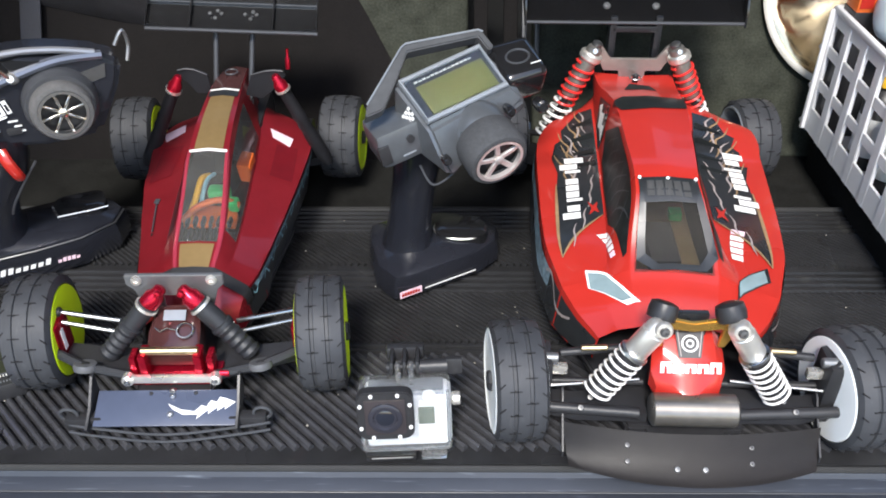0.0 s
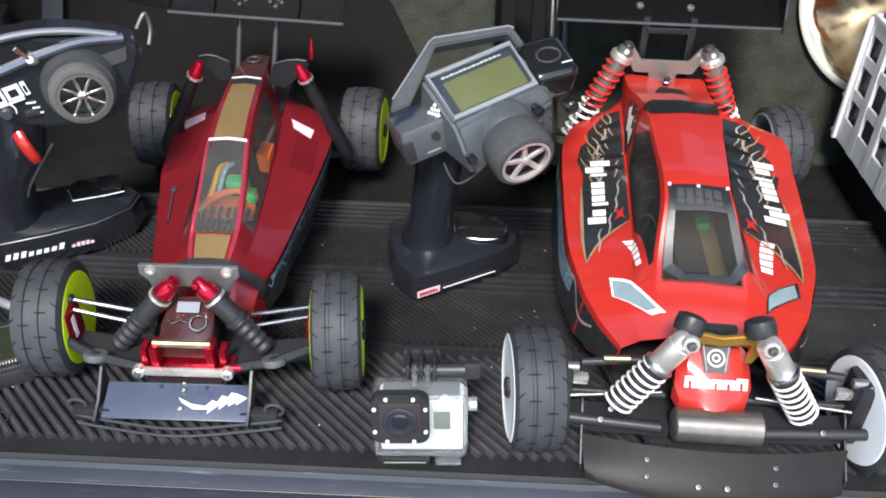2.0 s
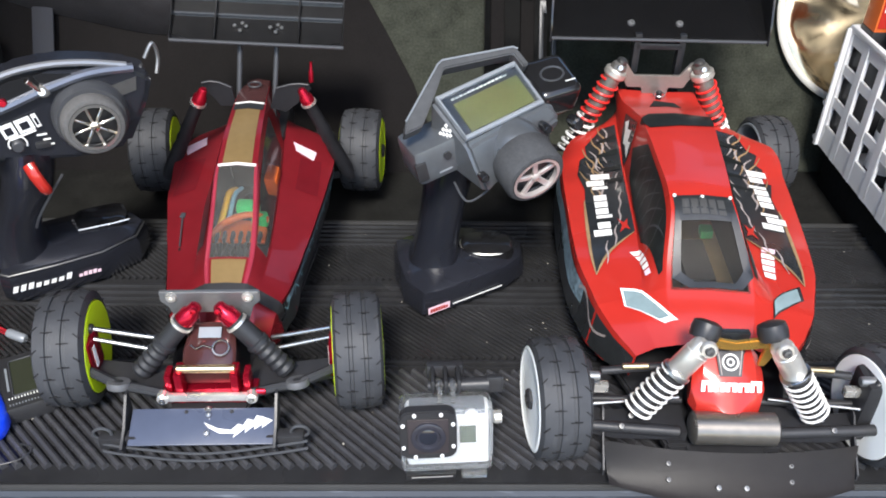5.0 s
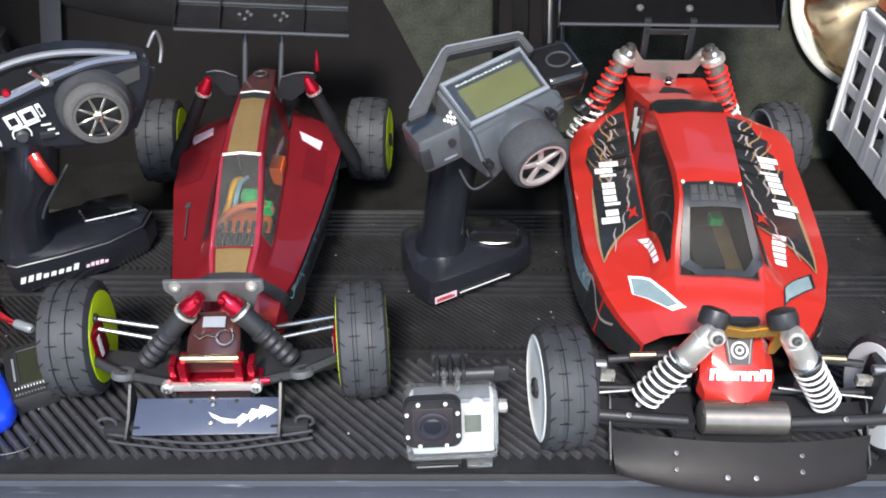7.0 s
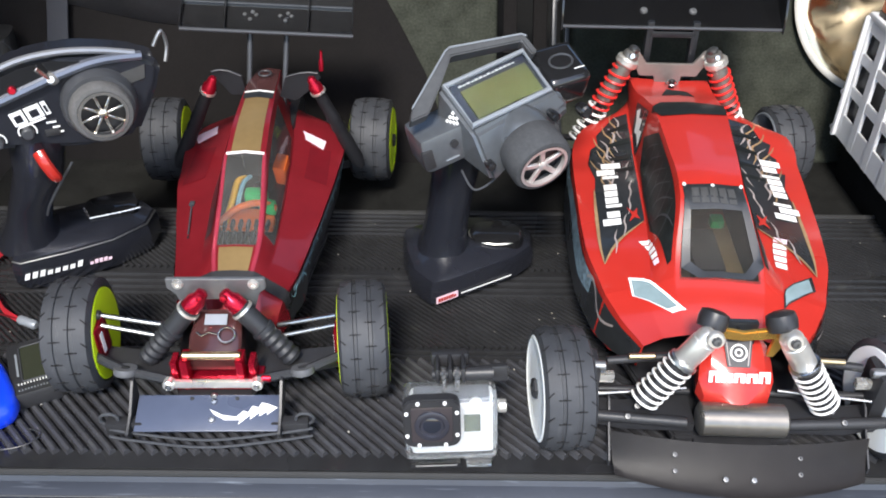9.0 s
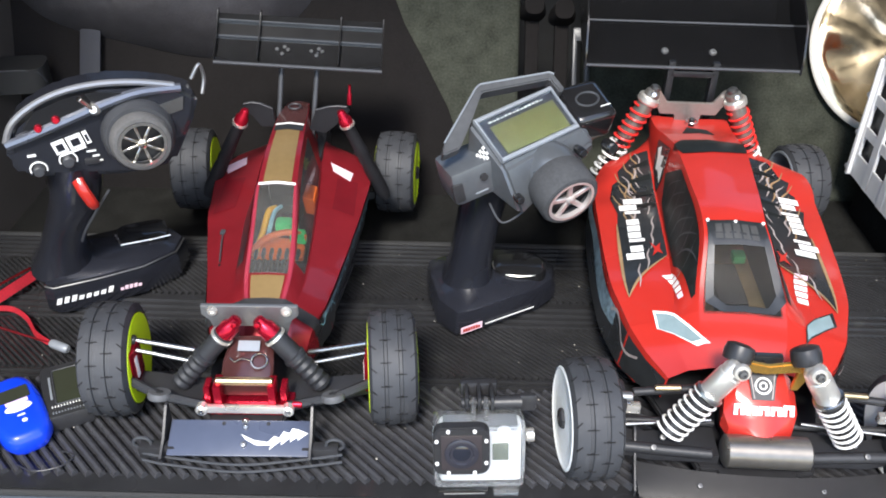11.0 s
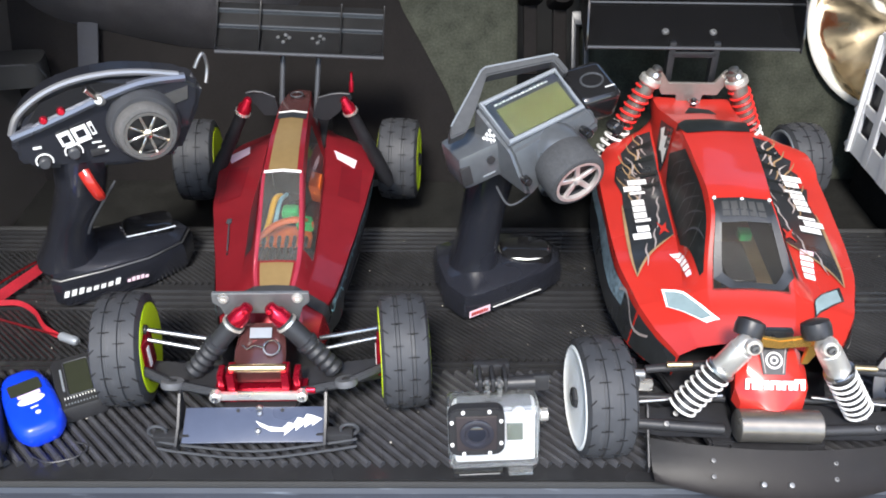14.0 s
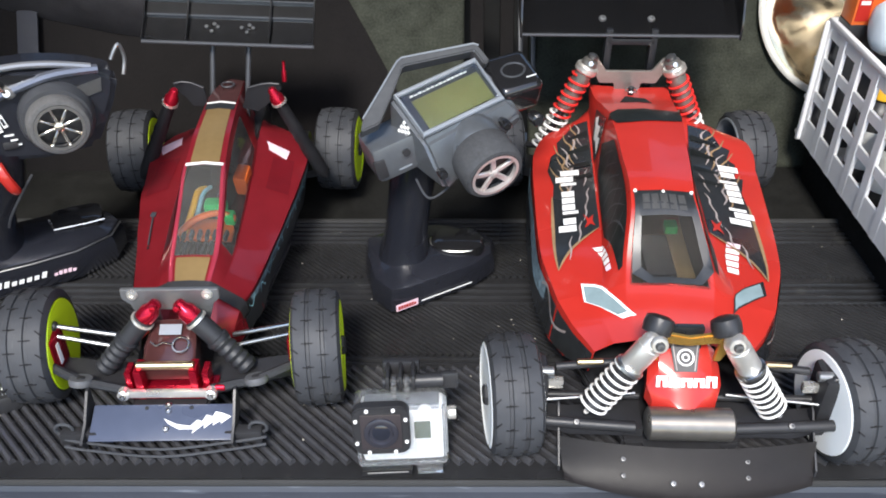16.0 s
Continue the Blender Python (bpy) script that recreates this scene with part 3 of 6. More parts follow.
def red_buggy():
    car = thing("buggy", pose(0.1895, 0.487, 0, 0, 0, -1.5), "bright red radio-controlled buggy with black graphics and white wheels", "toy car")
    sh = Shell([
        (0.030, .080, .028, .079, .046, .074, .060, .064, .063, .042),
        (0.055, .095, .034, .093, .056, .086, .080, .074, .085, .038),
        (0.080, .108, .036, .106, .054, .094, .092, .081, .097, .036),
        (0.133, .153, .027, .151, .048, .099, .105, .087, .109, .034),
        (0.200, .159, .030, .157, .047, .101, .110, .090, .114, .034),
        (0.270, .160, .034, .158, .047, .102, .113, .093, .116, .036),
        (0.298, .156, .036, .153, .047, .110, .112, .096, .115, .046),
        (0.335, .146, .040, .146, .047, .118, .098, .100, .102, .062),
        (0.362, .145, .041, .147, .043, .125, .054, .104, .056, .085)],
        ((0.085, 0.0), (0.135, -0.006), (0.270, -0.007), (0.362, -0.015)),
        ((1, 0.288, 0.336, 0.37, 0.014),))
    win = lambda s, y: abs(s) < 0.86 and 0.074 < y < 0.126
    ys = sorted(set(span(0.030, 0.074, 6) + span(0.074, 0.126, 8) + span(0.126, 0.265, 14) + span(0.265, 0.362, 14)))
    ss = [0, 0.43, 0.86, 0.97, 1.0, 1.06, 1.5, 1.92, 2.0, 2.08, 2.5, 2.9, 3.0, 3.1, 3.5, 4.0]
    body = part("body", sh.skin(ys, ss, win), M_RED, car, "glossy red painted shell", Matrix.Translation((0, 0.08, 0)) @ Matrix.Rotation(radians(-3.5), 4, 'Z') @ Matrix.Translation((0, -0.08, 0)), angle=28)
    part("windscreen", sh.decal(lambda t: (-0.9, 0.9), 0.072, 0.128, 0.0004, 8, 6), M_TINT, body, "tinted clear windscreen")
    # a black border painted round the screen, cut off at the lower corners
    border = [(-0.90, 0.137), (-0.86, 0.081), (-0.48, 0.0735), (0.72, 0.0745), (1.03, 0.086), (0.92, 0.139)]
    inside = [(-0.70, 0.117), (-0.66, 0.086), (-0.36, 0.0785), (0.56, 0.079), (0.80, 0.089), (0.74, 0.118)]
    for k in range(6):
        if k != 5:
            part("screen_border", sh.patch([border[k], border[(k + 1) % 6], inside[(k + 1) % 6], inside[k]], 0.0009), M_PANEL, body)
    part("sun_strip", sh.patch([(-0.90, 0.1375), (-0.72, 0.117), (0.76, 0.118), (0.93, 0.1385)], 0.0011), M_PANEL, body, "black sun strip")
    grey_mark = mat("grey_mark", (0.05, 0.05, 0.05), 0.4)
    for k in range(5):
        a = -0.66 + 0.27 * k
        part("mark_block", sh.patch([(a, 0.1215), (a + 0.07, 0.1215), (a + 0.07, 0.1305), (a + 0.15, 0.1305), (a + 0.15, 0.1215), (a + 0.22, 0.1215), (a + 0.22, 0.1340), (a, 0.1335)], 0.0014), grey_mark, body)
    part("rear_roof_band", sh.patch([(-1.10, 0.268), (-0.90, 0.2505), (0.98, 0.2590), (0.99, 0.284), (-0.72, 0.283)], 0.0011), M_SIDEWIN, body, "matt black band at the rear of the roof")
    for sg in (-1, 1):
        side = lambda a, b, y0, y1, lift=0.0008, ny=10: sh.decal(lambda t: (sg * (a(t)), sg * (b(t))), y0, y1, lift, ny, 4)
        P = lambda pts: [(sg * a, y) for a, y in pts]
        part("side_window", sh.patch(P([(1.08, 0.228), (1.50, 0.262), (1.86, 0.238), (1.93, 0.195), (1.90, 0.135), (1.30, 0.086), (1.14, 0.088), (1.12, 0.114), (1.08, 0.180)]), 0.0009), M_SIDEWIN, body, "black meshed side window")
        for k in range(6):
            part("mesh_line", sh.line(P([(1.16, 0.110 + 0.021 * k), (1.50, 0.132 + 0.021 * k), (1.84, 0.142 + 0.017 * k)]), 0.0012, 0.0013), M_DGREY, body)
            part("mesh_line", sh.line(P([(1.16, 0.130 + 0.019 * k), (1.50, 0.120 + 0.019 * k), (1.86, 0.116 + 0.019 * k)]), 0.0010, 0.0013), M_DGREY, body)
        pod = [(2.04, 0.334), (2.36, 0.333), (2.48, 0.312), (2.62, 0.308), (2.58, 0.292), (2.70, 0.286), (2.64, 0.262), (2.76, 0.262), (2.68, 0.235), (2.72, 0.205), (2.74, 0.160), (2.78, 0.106), (2.45, 0.134), (2.02, 0.158), (2.03, 0.200), (2.03, 0.262)]
        part("pod_panel", sh.patch(P(pod), 0.0012), M_PANEL, body, "black pod graphic")
        part("pod_outline", sh.line(P([(2.72, 0.215), (2.75, 0.160), (2.79, 0.105)]), 0.0016, 0.0017), M_FLAME, body)
        part("pod_outline", sh.line(P([(2.79, 0.105), (2.45, 0.133), (2.03, 0.157)]), 0.0016, 0.0017), M_FLAME, body)
        # flame tongues along the outer edge, thin scrolls inside
        for k, (a, y) in enumerate(((2.42, 0.300), (2.54, 0.282), (2.48, 0.262), (2.60, 0.246), (2.34, 0.318), (2.52, 0.230))):
            part("flame", sh.line(P([(a - 0.10, y - 0.030), (a - 0.02, y - 0.016), (a - 0.07, y - 0.004), (a + 0.05, y + 0.008), (a + 0.12, y + 0.022)]), 0.0010, 0.0017), M_FLAME, body)
            part("flame", sh.line(P([(a - 0.16, y - 0.022), (a - 0.09, y - 0.010), (a - 0.12, y + 0.004), (a + 0.0, y + 0.016)]), 0.0010, 0.0018), M_SCROLL, body)
        for k, (a, y) in enumerate(((2.14, 0.205), (2.18, 0.182), (2.30, 0.150), (2.48, 0.128), (2.14, 0.240))):
            part("scroll", sh.line(P([(a - 0.02, y + 0.020), (a + 0.03, y + 0.010), (a + 0.02, y), (a + 0.07, y - 0.012)]), 0.0009, 0.0018), M_SCROLL, body)
        part("red_spark", sh.patch(P([(2.10, 0.178), (2.17, 0.172), (2.26, 0.180), (2.20, 0.168), (2.25, 0.158), (2.16, 0.164), (2.08, 0.160), (2.12, 0.168)]), 0.0019), M_RED, body)
        # louvres between the cabin and the graphic
        for k in range(4):
            y = 0.318 - 0.022 * k
            part("louvre", sh.patch(P([(2.06, y), (2.40, y - 0.006), (2.42, y - 0.011), (2.06, y - 0.008)]), 0.0022), M_SIDEWIN, body)
        if sg < 0:
            part("badge_panel", sh.patch([(-1.20, 0.312), (-1.12, 0.276), (-1.66, 0.266), (-2.0, 0.270), (-1.9, 0.300)], 0.0010), M_PANEL, body)
            part("pod_flash", sh.patch([(-1.36, 0.303), (-1.24, 0.296), (-1.40, 0.290), (-1.34, 0.282), (-1.56, 0.280), (-1.50, 0.273), (-1.80, 0.270), (-1.70, 0.284), (-1.78, 0.292), (-1.52, 0.296)], 0.0016), M_DECAL, body)
        # word marks as plain slotted blocks, lying along the pods
        y0, y1 = (0.258, 0.152) if sg < 0 else (0.178, 0.282)
        step = (y1 - y0) / 9.4
        for k, (up, dn) in enumerate(((0.30, 0.0), (0.0, 0.28), (0.14, 0.0), (0.0, 0.0), (0.0, 0.0), (0.0, 0.0), (0.14, 0.0), (0.0, 0.0), (0.0, 0.28))):
            y = y0 + step * (k + (0.35 if k > 2 else 0.0))
            w = step * (0.84 if k not in (2, 6) else 0.42)
            o = 0.02 * k / 9 if sg < 0 else 0.12 - 0.06 * k / 9
            top, low = 2.36 - 0.10 * up / 0.3 + o, 2.56 + 0.08 * dn / 0.28 + o
            e = 0.05
            if k in (2, 6):
                shape = [(top, y), (low, y), (low, y + w), (top, y + w)]
            else:
                shape = [(top, y), (low, y), (low, y + w * 0.38), (top + e, y + w * 0.38), (top + e, y + w * 0.62), (low, y + w * 0.62), (low, y + w), (top, y + w)]
            part("mark_block", sh.patch(P(shape), 0.0024), M_DECAL, body)
        fl = ((2.06, 0.128), (1.68, 0.090)) if sg < 0 else ((2.16, 0.104), (2.36, 0.150))
        for k in range(5):
            t0, t1 = k / 5, (k + 0.78) / 5
            (a0, y0), (a1, y1) = fl
            q = lambda t, o: (a0 + (a1 - a0) * t + o, y0 + (y1 - y0) * t)
            part("mark_block", sh.patch(P([q(t0, -0.10), q(t1, -0.10), q(t1, 0.10), q(t0, 0.10)]), 0.0013), M_DECAL if k < 4 else M_PINK, body)
        # headlights: a pale lens set in a darker surround
        hl = [(2.44, 0.086), (2.16, 0.082), (1.32, 0.062), (0.86, 0.048), (1.30, 0.0465), (1.80, 0.055), (2.42, 0.067)] if sg < 0 else [(2.70, 0.104), (2.76, 0.088), (2.30, 0.072), (1.74, 0.057), (1.84, 0.070), (2.25, 0.088)]
        part("headlight_surround", sh.patch(P(hl), 0.0010), M_RIM if sg < 0 else M_PANEL, body, "headlight edge")
        cx, cy = sum(q[0] for q in hl) / len(hl), sum(q[1] for q in hl) / len(hl)
        part("headlight", sh.patch(P([(cx + 0.06 * (1 if sg < 0 else 0) + (a - cx) * 0.84, cy + (y - cy) * 0.82) for a, y in hl]), 0.0015), M_LIGHT, body, "blue-grey headlight lens")
        part("skirt_graphic", side(lambda t: 3.16, lambda t: 3.98, 0.031, 0.34, 0.0008, 18), M_PANEL, body)
        part("skirt_mark", side(lambda t: 3.12 + 0.05 * math.sin(9 * t), lambda t: 3.50 + 0.1 * math.sin(7 * t), 0.10, 0.29, 0.0014, 18), M_SCRAWL, body)
        part("skirt_flame", side(lambda t: 3.3 + 0.2 * math.sin(6 * t), lambda t: 3.37 + 0.2 * math.sin(6 * t), 0.055, 0.11, 0.0014, 12), M_SCROLL, body)
    screws(body, [(x - 0.006, 0.136, 0.1545) for x in (-0.0235, 0, 0.0235)], 0.0016, (0, -0.3, 1), M_DECAL, "rivet")
    # rear deck details
    part("body_clip_post", rod((-0.014, 0.345, 0.135), (-0.014, 0.345, 0.154), 0.003), M_BLACK, body)
    part("body_clip", tube([(-0.014 + 0.006 * math.cos(a), 0.345 + 0.006 * math.sin(a), 0.1505) for a in span(0, 2 * math.pi, 20)], 0.0007, 6), M_STEEL, body)
    part("deck_vent", flat([(-0.02, 0.312), (0.012, 0.312), (0.006, 0.322), (-0.014, 0.326)], 0.002), M_SIDEWIN, body, m=Matrix.Translation((-0.008, 0, 0.1500)))
    # chassis and inner parts
    part("chassis", flat([(-0.045, -0.03), (0.045, -0.03), (0.075, 0.06), (0.08, 0.26), (0.05, 0.36), (-0.05, 0.36), (-0.08, 0.26), (-0.075, 0.06)], 0.008, 0.002), M_BLACK, car, m=Matrix.Translation((0, 0, 0.022)))
    part("motor_box", box(0.06, 0.12, 0.05, (0.0, 0.15, 0.06), 0.006), M_INNER, car, "tan inner shell seen through the screen")
    part("inner_pad", box(0.05, 0.03, 0.03, (0.0, 0.235, 0.085), 0.005), M_BLACK, car)
    part("receiver", box(0.011, 0.012, 0.008, (0.014, 0.160, 0.100), 0.002), M_GREEN, car, "green inner part")
    part("speed_control", box(0.026, 0.060, 0.020, (-0.004, 0.118, 0.092), 0.004), M_BAG, car, "dark blue-grey box inside the cabin")
    part("dash_pad", box(0.05, 0.03, 0.03, (0.0, 0.085, 0.06), 0.008), M_BLACK, car)
    # nose piece
    ns = []
    for y, hw, z, zb in ((0.014, 0.0250, 0.094, 0.07), (0.003, 0.0272, 0.087, 0.060), (-0.007, 0.0285, 0.077, 0.054), (-0.016, 0.0245, 0.068, 0.052), (-0.026, 0.006, 0.060, 0.050)):
        ns.append([(-hw, y, zb), (-hw, y, z - 0.008), (-hw * 0.72, y, z), (0, y, z + 0.002), (hw * 0.72, y, z), (hw, y, z - 0.008), (hw, y, zb)])
    nose = part("nose", loft(ns), M_RED, car, "pointed glossy red nose piece", angle=30)
    nf = frame_at(Vector((0, 0.0, 0.0866)), (1, 0, 0), (0, 0.70, 0.71))
    part("nose_badge", flat([(-0.0085, -0.008), (0.0085, -0.008), (0.0115, 0.016), (-0.0115, 0.016)], 0.0006), M_PANEL, nose, m=nf)
    part("badge_ring", tube([(0.006 * math.cos(a), 0.003 + 0.006 * math.sin(a), 0.001) for a in span(0, 2 * math.pi, 24)], 0.0008, 6), M_DECAL, nose, m=nf)
    for x in (-0.0085, 0.0085):
        part("badge_line", flat([(x * 0.8 - 0.0004, -0.007), (x * 0.8 + 0.0004, -0.007), (x * 1.15 + 0.0004, 0.015), (x * 1.15 - 0.0004, 0.015)], 0.0009), M_SCROLL, nose, m=nf)
    part("badge_core", tube([(0.0025 * math.cos(a), 0.003 + 0.0025 * math.sin(a), 0.001) for a in span(0, 2 * math.pi, 16)], 0.0007, 6), M_DECAL, nose, m=nf)
    for k in range(5):
        hh = 0.0085 if k in (0, 4) else 0.0070
        x0 = -0.0230 + 0.0094 * k
        part("mark_block", flat([(x0, 0), (x0 + 0.0030, 0), (x0 + 0.0034, hh * 0.62), (x0 + 0.0054, hh * 0.62), (x0 + 0.0054, 0), (x0 + 0.0086, 0), (x0 + 0.0092, hh), (x0 + 0.0008, hh)], 0.0005), M_DECAL, nose, m=frame_at(Vector((0, -0.0136, 0.0724)), (1, 0, 0), (0, 0.66, 0.75)))
    # front tower and dampers
    part("front_tower", moved(plate([(-0.034, 0.104), (-0.031, 0.115), (-0.020, 0.113), (0, 0.109), (0.020, 0.113), (0.031, 0.115), (0.034, 0.104), (0.026, 0.086), (0.021, 0.086), (0.023, 0.104), (0, 0.101), (-0.023, 0.104), (-0.021, 0.086), (-0.026, 0.086)], 0.004, 0.0006), Matrix.Translation((0, 0.0, 0.001))), M_ANOGOLD, car, "gold anodised front damper tower")
    part("tower_brace", box(0.026, 0.006, 0.024, (0, 0.012, 0.100), 0.001), M_PANEL, car)
    for sg in (-1, 1):
        top, bot = Vector((sg * 0.028, -0.010, 0.118)), Vector((sg * 0.070, -0.015, 0.052))
        d = (bot - top)
        shock = part("damper", turned(top - d * 0.04, top + d * 0.44, [(0.004, 0), (0.0070, 0.05), (0.0088, 0.16), (0.0088, 0.30), (0.0095, 0.32), (0.0095, 0.9), (0.0082, 0.95), (0.0082, 1)], 28), M_ALU, car, "silver aluminium damper body")
        part("damper_cap", turned(top + V(sg * -0.005, 0.016, 0.009), top + V(sg * -0.001, 0.009, -0.003), [(0.006, 0), (0.0105, 0.12), (0.0115, 0.5), (0.0108, 0.95), (0.007, 1)], 24), M_BLACK, shock, "black rubber cap")
        part("collar", turned(top + d * 0.38, top + d * 0.43, [(0.0108, 0), (0.0118, 0.2), (0.0118, 0.8), (0.0108, 1)], 28), M_STEEL, shock)
        part("spring", helix(top + d * 0.42, top + d * 0.98, 0.0110, 7.2, 0.0011), M_WSPRING, shock, "white coil spring")
        part("damper_sleeve", turned(top + d * 0.45, top + d * 1.02, [(0.0088, 0), (0.0084, 0.8), (0.0095, 0.84), (0.010, 0.92), (0.005, 1)], 20), M_BLACK, shock)
        part("eye_washer", turned(top + V(0, -0.008, 0.002), top + V(0, -0.0118, 0.003), [(0.0066, 0), (0.0066, 0.7), (0.0056, 1), (0.003, 1)], 20), M_ALU, shock)
        screws(shock, [top + V(0, -0.0125, 0.0032)], 0.0036, (0, -1, 0.25), M_GUN)
        # arms
        arm = loft([[(sg * x, y + dy, z + dz) for dy, dz in ((-w, -0.005), (w, -0.005), (w, 0.004), (-w, 0.004))] for x, y, w, z in ((0.030, -0.010, 0.016, 0.036), (0.06, -0.014, 0.013, 0.038), (0.085, -0.016, 0.011, 0.038), (0.118, -0.008, 0.009, 0.036))])
        arm_ob = part("lower_arm", arm, M_BLACK, car)
        part("arm_bar", rod((sg * 0.036, -0.026, 0.041), (sg * 0.118, -0.022, 0.043), 0.0045), M_BLACK, arm_ob)
        screws(arm_ob, [(sg * 0.082, -0.026, 0.0455), (sg * 0.074, -0.018, 0.049)], 0.0026, (0, -0.6, 0.8), M_GUN)
        part("upper_link", rod((sg * 0.045, 0.008, 0.078), (sg * 0.098, 0.004, 0.075), 0.0033), M_BLACK, car)
        part("link_end", rod((sg * 0.062, 0.002, 0.083), (sg * 0.082, 0.002, 0.082), 0.0024), M_BRASS, car)
        part("steering_link", rod((sg * 0.035, -0.004, 0.056), (sg * 0.106, -0.012, 0.055), 0.0014), M_STEEL, car)
        part("drive_shaft", rod((sg * 0.03, 0.002, 0.047), (sg * 0.112, 0.0, 0.049), 0.003), M_BLACK, car)
        hub = part("hub_carrier", join(box(0.018, 0.030, 0.058, (sg * 0.113, -0.001, 0.052), 0.005), rod((sg * 0.113, -0.013, 0.078), (sg * 0.113, 0.013, 0.078), 0.005)), M_BLACK, car)
        part("hub_pivot", rod((sg * 0.100, -0.006, 0.079), (sg * 0.112, -0.006, 0.079), 0.004), M_GREYMET, hub)
        part("hub_plate", box(0.012, 0.006, 0.008, (sg * 0.098, -0.004, 0.066), 0.001), M_ALU, hub)
    part("gear_case", box(0.042, 0.040, 0.034, (0, 0.006, 0.044), 0.006), M_BLACK, car)
    part("front_roller", turned((-0.030, -0.029, 0.049), (0.036, -0.029, 0.049), [(0.010, 0), (0.0128, 0.03), (0.0128, 0.97), (0.010, 1)], 32), mat("warm_gunmetal", (0.22, 0.205, 0.185), 0.36, metal=0.8, grain=0.12, scale=150, wear=0.05), car, "gunmetal grey cylinder across the front")
    # front bumper
    bb = bmesh.new()
    gr = []
    for i in range(25):
        u = -1 + 2 * i / 24
        bow = 1 - u * u
        row = []
        for k in range(6):
            t = k / 5
            x = 0.004 + u * (0.0985 - 0.004 * t)
            y = -0.031 - 0.012 * bow - t * (0.022 + 0.008 * bow)
            z = 0.035 - 0.025 * t - 0.004 * math.sin(math.pi * t) + 0.002 * bow
            row.append(bb.verts.new((x, y, z)))
        gr.append(row)
    for a, b in zip(gr, gr[1:]):
        for k in range(5):
            bb.faces.new((a[k], a[k + 1], b[k + 1], b[k]))
    bmesh.ops.solidify(bb, geom=bb.faces[:], thickness=0.0022)
    bumper = part("front_bumper", bb, M_VBUMPER, car, "curved black plastic front bumper")
    for sg in (-1, 1):
        part("bumper_fin", moved(plate([(-0.026, 0.012), (0.008, 0.036), (0.012, 0.052), (0.006, 0.050), (-0.002, 0.040), (-0.026, 0.018)], 0.0014), Matrix.Translation((0.004 + sg * 0.0982, -0.02, 0)) @ Matrix.Rotation(radians(90), 4, 'Z') @ Matrix.Scale(1, 4)), M_BLACK, bumper)
    screws(bumper, [(-0.0105, -0.0618, 0.0190), (0.0105, -0.0618, 0.0190)], 0.0024, (0, -0.5, 0.85), M_GREYMET)
    screws(bumper, [(sx * 0.047, -0.0465 - k * 0.0085, 0.0275 - k * 0.0085) for sx in (-1, 1) for k in (0, 1)], 0.0022, (0, -0.5, 0.85), M_GUN)
    part("bumper_mount", box(0.06, 0.05, 0.006, (0, -0.022, 0.026), 0.002), M_BLACK, car)
    # rear end
    part("rear_tower", plate([(-0.046, 0.172), (-0.042, 0.182), (-0.034, 0.180), (-0.024, 0.166), (0.024, 0.166), (0.034, 0.180), (0.042, 0.182), (0.046, 0.172), (0.034, 0.160), (0.030, 0.152), (0.014, 0.152), (0.010, 0.11), (-0.010, 0.11), (-0.014, 0.152), (-0.030, 0.152), (-0.034, 0.160)], 0.004, 0.0008), M_TOWER, car, "grey metal rear damper tower", m=Matrix.Translation((0, 0.358, 0)))
    for sg in (-1, 1):
        top, bot = Vector((sg * 0.043, 0.352, 0.177)), Vector((sg * 0.088, 0.350, 0.078))
        d = bot - top
        shock = part("damper", turned(top - d * 0.06, top + d * 0.5, [(0.004, 0), (0.0078, 0.05), (0.0088, 0.16), (0.0092, 0.3), (0.0092, 0.9), (0.008, 1)], 24), M_TOWER, car, "grey rear damper")
        part("collar", turned(top + d * 0.02, top + d * 0.10, [(0.0105, 0), (0.012, 0.2), (0.012, 0.8), (0.0105, 1)], 24), M_ALU, shock)
        part("spring", helix(top + d * 0.14, top + d * 0.60, 0.0106, 6.2, 0.0014), M_RSPRING, shock, "red coil spring")
        part("lower_spring", helix(top + d * 0.58, top + d * 1.0, 0.0108, 5.5, 0.0016), M_WSPRING, shock, "white coil spring")
        part("damper_rod", rod(top + d * 0.5, bot, 0.004), M_BLACK, shock)
        part("damper_cap", turned(top - d * 0.10, top - d * 0.02, [(0.003, 0), (0.0055, 0.2), (0.0055, 0.7), (0.004, 1)], 16), M_GUN, shock)
        screws(shock, [top + V(0, -0.009, 0.003)], 0.0032, (0, -1, 0.4))
        part("rear_arm", loft([[(sg * x + 0.010, 0.335 + x * 0.40 + dy, z + dz) for dy, dz in ((-w, -0.006), (w, -0.006), (w, 0.005), (-w, 0.005))] for x, w, z in ((0.03, 0.03, 0.036), (0.07, 0.022, 0.038), (0.124, 0.014, 0.040))]), M_BLACK, car)
        part("rear_link", rod((sg * 0.04, 0.335, 0.085), (0.010 + sg * 0.118, 0.388, 0.062), 0.0035), M_BLACK, car)
    part("rear_gear_case", box(0.06, 0.07, 0.09, (0, 0.345, 0.065), 0.008), M_BLACK, car)
    wing = bmesh.new()
    gr = []
    prof = [(0.372, 0.200), (0.375, 0.2035), (0.390, 0.213), (0.404, 0.222), (0.414, 0.2285), (0.420, 0.2315), (0.434, 0.2360), (0.452, 0.252), (0.458, 0.262)]
    for x in (-0.113, -0.0565, 0, 0.0565, 0.113):
        gr.append([wing.verts.new((x, y, z)) for y, z in prof])
    for a, b in zip(gr, gr[1:]):
        for k in range(len(prof) - 1):
            wing.faces.new((a[k], a[k + 1], b[k + 1], b[k]))
    bmesh.ops.solidify(wing, geom=wing.faces[:], thickness=0.0022)
